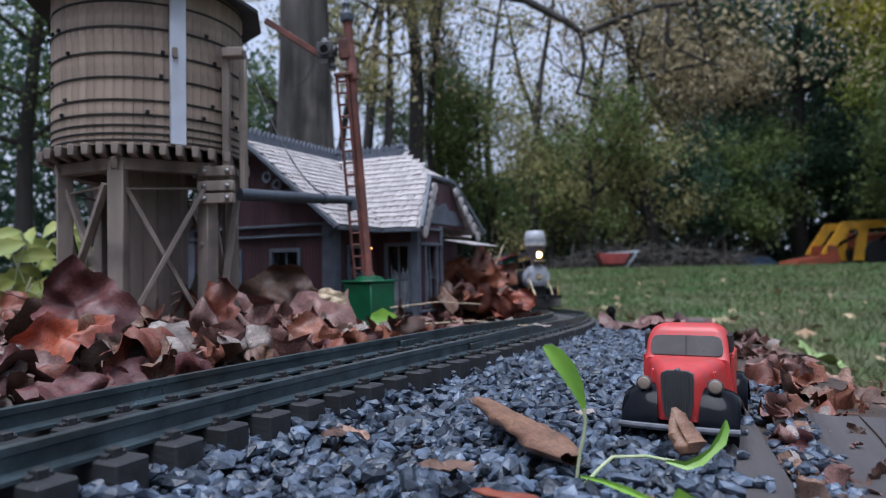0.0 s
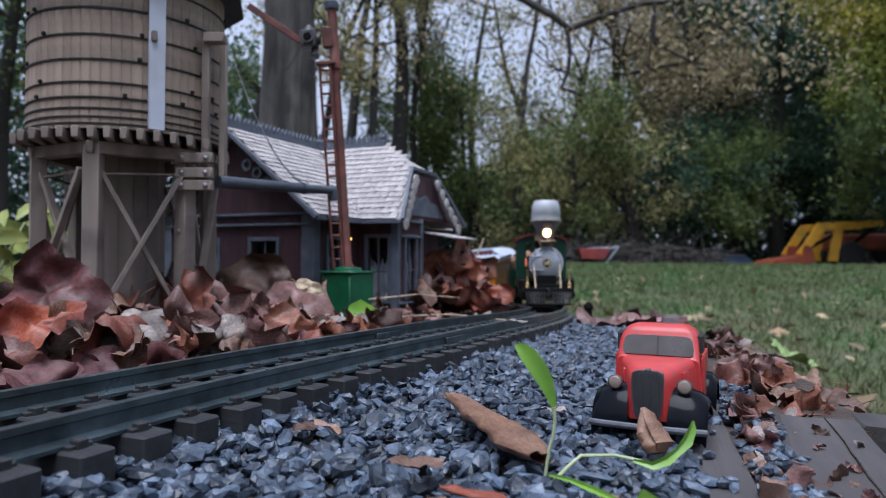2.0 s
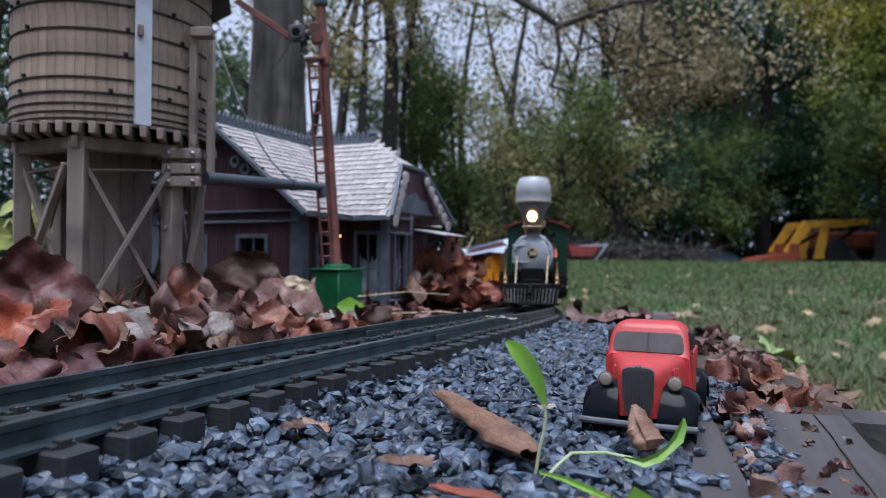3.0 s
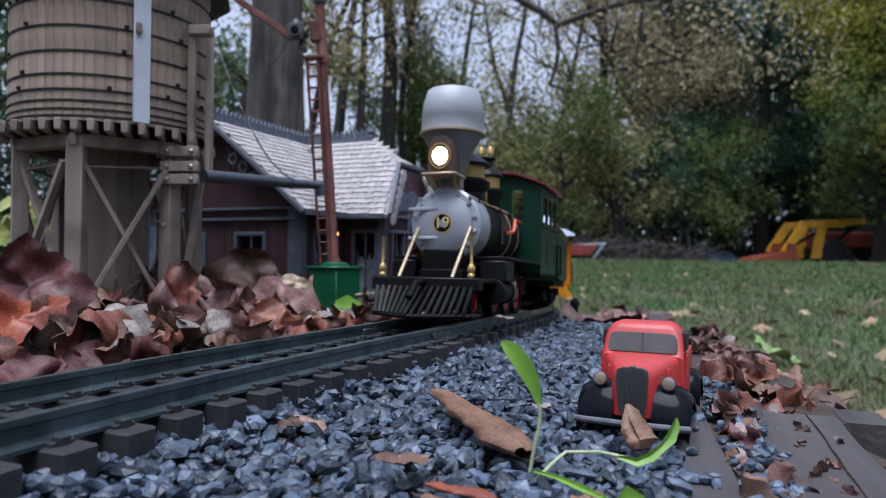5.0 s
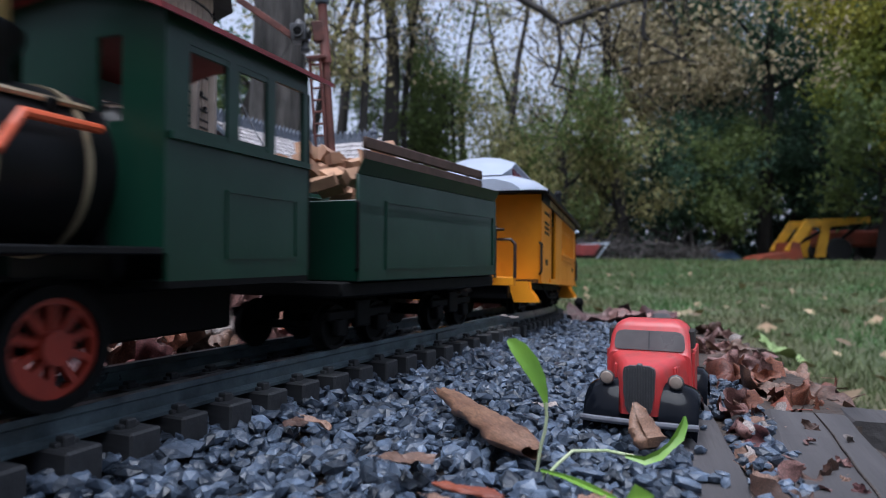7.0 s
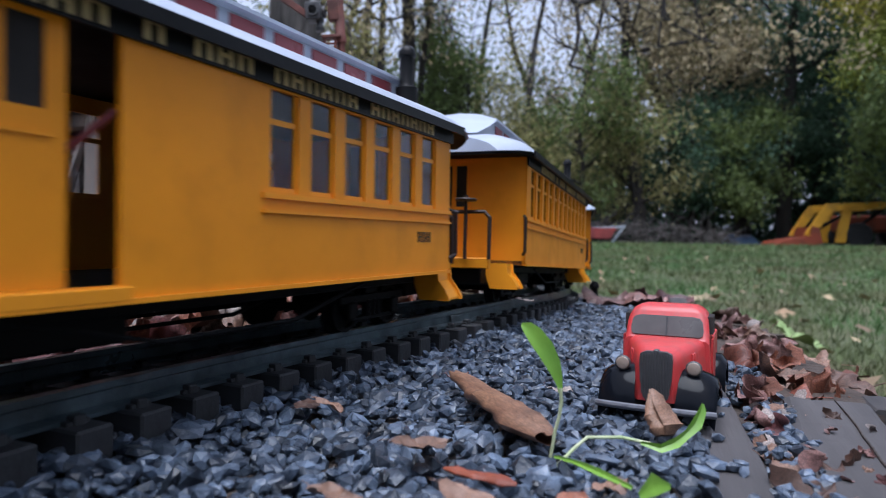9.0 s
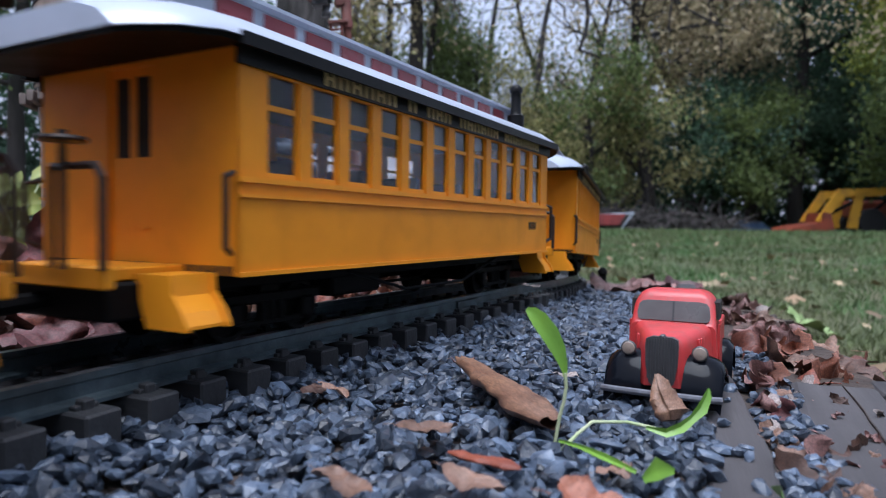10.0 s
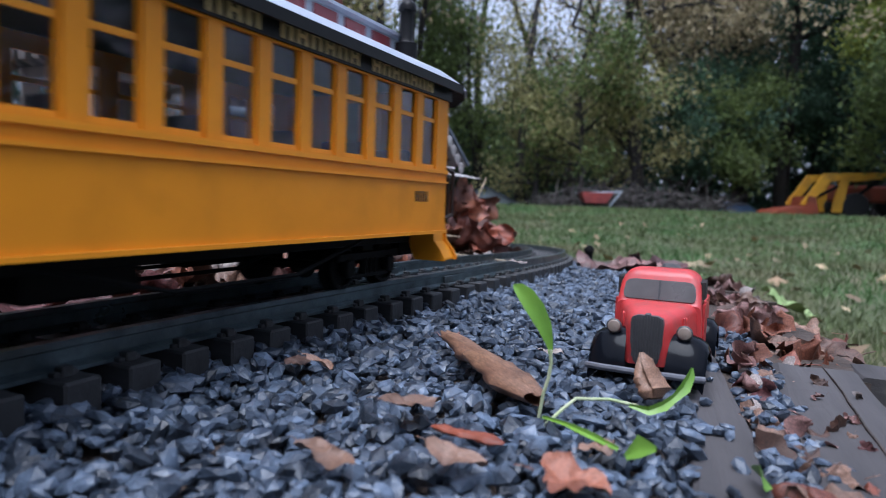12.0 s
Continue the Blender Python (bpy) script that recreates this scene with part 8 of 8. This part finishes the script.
def build_far_wood():
    """Dense dim undergrowth and far trees all round, in one sheet of leaves; the tall part behind the camera is an
    unseen light block.
    """
    rng = np.random.default_rng(21)
    n = 150000
    a = rng.uniform(0, 2 * math.pi, n)
    front = rng.random(n) < 0.62
    a = np.where(front, rng.uniform(radians(48), radians(132), n), a)
    d = rng.uniform(24, 30, n)
    side = np.cos(a) / np.maximum(np.abs(np.sin(a)), 1e-3)
    top = np.array([3.6 + 2.2 * noise.noise(Vector((p * 5, 0.3, 0))) for p in a])
    gap = (np.sin(a) > 0) & (side > -0.30) & (side < 0.30)
    # sides and back: raised out of view to cut low sky light
    top = np.where(gap, top, np.where(np.sin(a) < 0.35, top + 11, top + 5.5))
    z = rng.random(n) ** 1.35 * top
    P = np.c_[d * np.cos(a), d * np.sin(a), z - 0.1]
    D = rand_dirs(rng, n)
    U = np.cross(D, rand_dirs(rng, n))
    # larger leaves in the unseen part block more light
    s = rng.uniform(0.09, 0.19, (n, 1)) * np.where(np.sin(a) < 0.35, 2.6, 1.0)[:, None]
    quads("far_wood", P, D * s, U * s, FOL["dark"], "dim dense woodland behind the lawn, with an added unseen ring behind the camera", "woodland")


build_far_wood()


def build_brush():
    """Heap of bare cut branches along the lawn's far edge."""
    rnd = random.Random(15)
    bm = mesh()
    for _ in range(420):
        f = rnd.uniform(0.14, 0.40)
        d = rnd.uniform(15.2, 16.2)
        x, y = at_view(f, d)
        z = lawn_z(x, y) + rnd.uniform(0, 0.55) * (1 - abs(f - 0.25) * 3)
        v = Vector((rnd.gauss(0, 1), rnd.gauss(0, 0.4), rnd.gauss(0, 0.35))).normalized() * rnd.uniform(0.3, 0.8)
        rod(bm, (x, y, z), Vector((x, y, z)) + v, 0.016, 0.006, 4)
    tagged(link("brush_pile", bm, BARK), "grey heap of cut brush at the wood's edge", "brush", kind="stuff")


build_brush()

M.update({
    "tractor": mat("tractor_yellow", (0.62, 0.33, 0.02), 0.5, 0, (0.5, 0.25, 0.015), 2, 0.1, 20, dirt_shade=(0.25, 0.14, 0.03), dirt_shade_scale=3),
    "bucket": mat("rusty_orange_bucket", (0.25, 0.045, 0.018), 0.65, 0, (0.17, 0.04, 0.018), 3, 0.2, 20, dirt_shade=(0.08, 0.03, 0.02), dirt_shade_scale=3),
    "tarp": mat("blue_tarpaulin", (0.12, 0.20, 0.34), 0.45, 0, (0.07, 0.12, 0.22), 3, 0.4, 6, bump_dist=0.05),
    "shed": mat("pale_shed_wall", (0.35, 0.40, 0.46), 0.7, 0, (0.28, 0.32, 0.38), 2, 0.1, 10),
    "redcart": mat("faded_red_cart", (0.28, 0.045, 0.04), 0.6, 0, (0.15, 0.03, 0.03), 3, 0.1, 10),
})


def build_tractor():
    x0, y0 = at_view(0.610, 15.2)
    t = tagged(new("loader_tractor"), "yellow loader tractor with rusty orange bucket parked on the lawn", "tractor")
    t.matrix_basis = Matrix.Translation((x0 - 0.5, y0, lawn_z(x0 - 0.5, y0))) @ Matrix.Rotation(radians(-8), 4, "Z") @ Matrix.Scale(0.80, 4)
    bm = mesh()
    prism(bm, [(-2.0, 0.05), (-1.85, 0.0), (-0.95, 0.0), (-0.85, 0.12), (-0.95, 0.55), (-1.1, 0.58), (-1.15, 0.30), (-1.9, 0.16)], "y", -0.85, 0.85)
    part("bucket", bm, M["bucket"], t, "rusty orange loader bucket")
    for y in (-0.6, 0.6):
        bm = mesh()
        prism(bm, [(-1.25, 0.35), (-1.05, 0.30), (-0.55, 1.02), (0.95, 1.10), (0.95, 1.28), (-0.70, 1.22)], "y", y - 0.07, y + 0.07)
        part("loader_arm", bm, M["tractor"], t)
        bm = mesh()
        prism(bm, [(-0.45, 0.15), (-0.2, 0.15), (-0.05, 1.15), (-0.28, 1.15)], "y", y - 0.06, y + 0.06)
        part("arm_post", bm, M["tractor"], t)
        bm = mesh()
        rod(bm, (-0.95, y, 0.5), (-0.1, y, 1.0), 0.05, 0.05)
        rod(bm, (0.1, y, 0.55), (0.75, y, 1.1), 0.05, 0.05)
        part("ram", bm, M["blackframe"], t)
    bm = mesh()
    box(bm, -0.25, 1.35, -0.33, 0.33, 0.45, 0.92, 0.06)
    part("engine", bm, M["bucket"], t)
    bm = mesh()
    box(bm, 1.35, 2.1, -0.4, 0.4, 0.55, 0.95, 0.05)
    box(bm, 1.75, 2.15, -0.3, 0.3, 0.95, 1.35, 0.06)
    part("seat_deck", bm, M["bucket"], t)
    bm = mesh()
    lathe(bm, [(0.22, 0), (0.22, 0.03), (0.19, 0.03), (0.19, 0)], 16, pose(1.35, 0, 1.32, 0, -30, 0), cap=False)
    rod(bm, (1.2, 0, 0.95), (1.36, 0, 1.33), 0.03)
    part("steering_wheel", bm, M["blackframe"], t)
    for x, r, y in ((0.15, 0.36, 0.55), (1.75, 0.58, 0.62)):
        for sg in (-1, 1):
            w = new("wheel")
            w.parent = t
            w.matrix_basis = pose(x, sg * y, r - 0.02, 90, 0, 0)
            bm = mesh()
            lathe(bm, [(r * 0.55, -0.13), (r * 0.9, -0.13), (r, -0.08), (r, 0.08), (r * 0.9, 0.13), (r * 0.55, 0.13)], 20)
            part("tyre", bm, M["rubber"], w)
            bm = mesh()
            lathe(bm, [(r * 0.55, -0.08), (r * 0.2, -0.03), (r * 0.2, 0.03), (r * 0.55, 0.08)], 16)
            part("rim", bm, M["tractor"], w)


build_tractor()


def build_far_things():
    x, y = at_view(0.418, 17.2)
    t = tagged(new("tarp_heap"), "low heap covered with a blue tarpaulin at the wood's edge", "tarpaulin")
    t.matrix_basis = Matrix.Translation((x, y, lawn_z(x, y)))
    bm = mesh()
    bmesh.ops.create_uvsphere(bm, u_segments=20, v_segments=10, radius=1.0)
    for v in bm.verts:
        v.co = Vector((v.co.x * 0.62, v.co.y * 0.5, max(v.co.z, -0.05) * 0.30)) * (1 + 0.25 * noise.noise(v.co * 2.0))
    part("cover", bm, M["tarp"], t)
    bm = mesh()
    bmesh.ops.create_uvsphere(bm, u_segments=16, v_segments=8, radius=1.0, matrix=pose(-0.7, 0.1, 0))
    for v in bm.verts:
        v.co = Vector((v.co.x * 0.5 - 0.25, v.co.y * 0.4, max(v.co.z, -0.05) * 0.26)) * (1 + 0.2 * noise.noise(v.co * 3.0))
    part("contents", bm, M["blackframe"], t, "dark heap under the cover")
    x, y = at_view(0.212, 15.0)
    c = tagged(new("cart"), "faded red garden cart with a raised pale handle", "cart")
    c.matrix_basis = Matrix.Translation((x, y, lawn_z(x, y))) @ Matrix.Scale(0.8, 4)
    bm = mesh()
    prism(bm, [(-0.35, 0.18), (0.25, 0.18), (0.42, 0.48), (-0.45, 0.48)], "y", -0.3, 0.3)
    part("tray", bm, M["redcart"], c)
    bm = mesh()
    tube(bm, [(-0.4, -0.2, 0.45), (0.5, -0.2, 0.50), (0.66, -0.2, 0.52), (0.5, -0.2, 0.30), (0.28, -0.2, 0.0)], 0.03, 6)
    part("handle", bm, M["shed"], c)
    bm = mesh()
    lathe(bm, [(0.18, -0.05), (0.2, 0), (0.18, 0.05)], 16, pose(-0.2, 0, 0.18, 90))
    part("wheel", bm, M["rubber"], c)
    x, y = at_view(0.045, 17.0)
    s = tagged(new("shed"), "small pale shed with a blue-grey gable roof", "shed")
    s.matrix_basis = Matrix.Translation((x, y, lawn_z(x, y) - 0.75))
    bm = mesh()
    prism(bm, [(-0.75, 0), (0.75, 0), (0.75, 0.85), (0, 1.2), (-0.75, 0.85)], "y", 0, 2.0)
    part("wall", bm, M["shed"], s, smooth=False)
    for sg in (-1, 1):
        slab("roof", [(0, -0.1, 1.24), (0, 2.1, 1.24), (sg * 0.9, 2.1, 0.80), (sg * 0.9, -0.1, 0.80)], M["slategrey"], s, 0.05)
    bm = mesh()
    box(bm, -0.3, 0.3, -0.02, 0, 0.0, 0.8, 0.01)
    part("door", bm, M["white"], s)


build_far_things()


# ---- what moves ----
def motions():
    times = [i / 10 for i in range(121)]
    for thing, back, half in TRAIN:
        walk(thing, [(t, car_pose(train_s(t) + back, half)) for t in times])
    start = train_s(0)
    for ax, y, r in SPIN:
        rows = []
        for t in (i / 30 for i in range(361)):
            rows.append((t, pose(0, y, r) @ Matrix.Rotation(-(start - train_s(t)) / r, 4, "X")))
        walk(ax, rows)


motions()
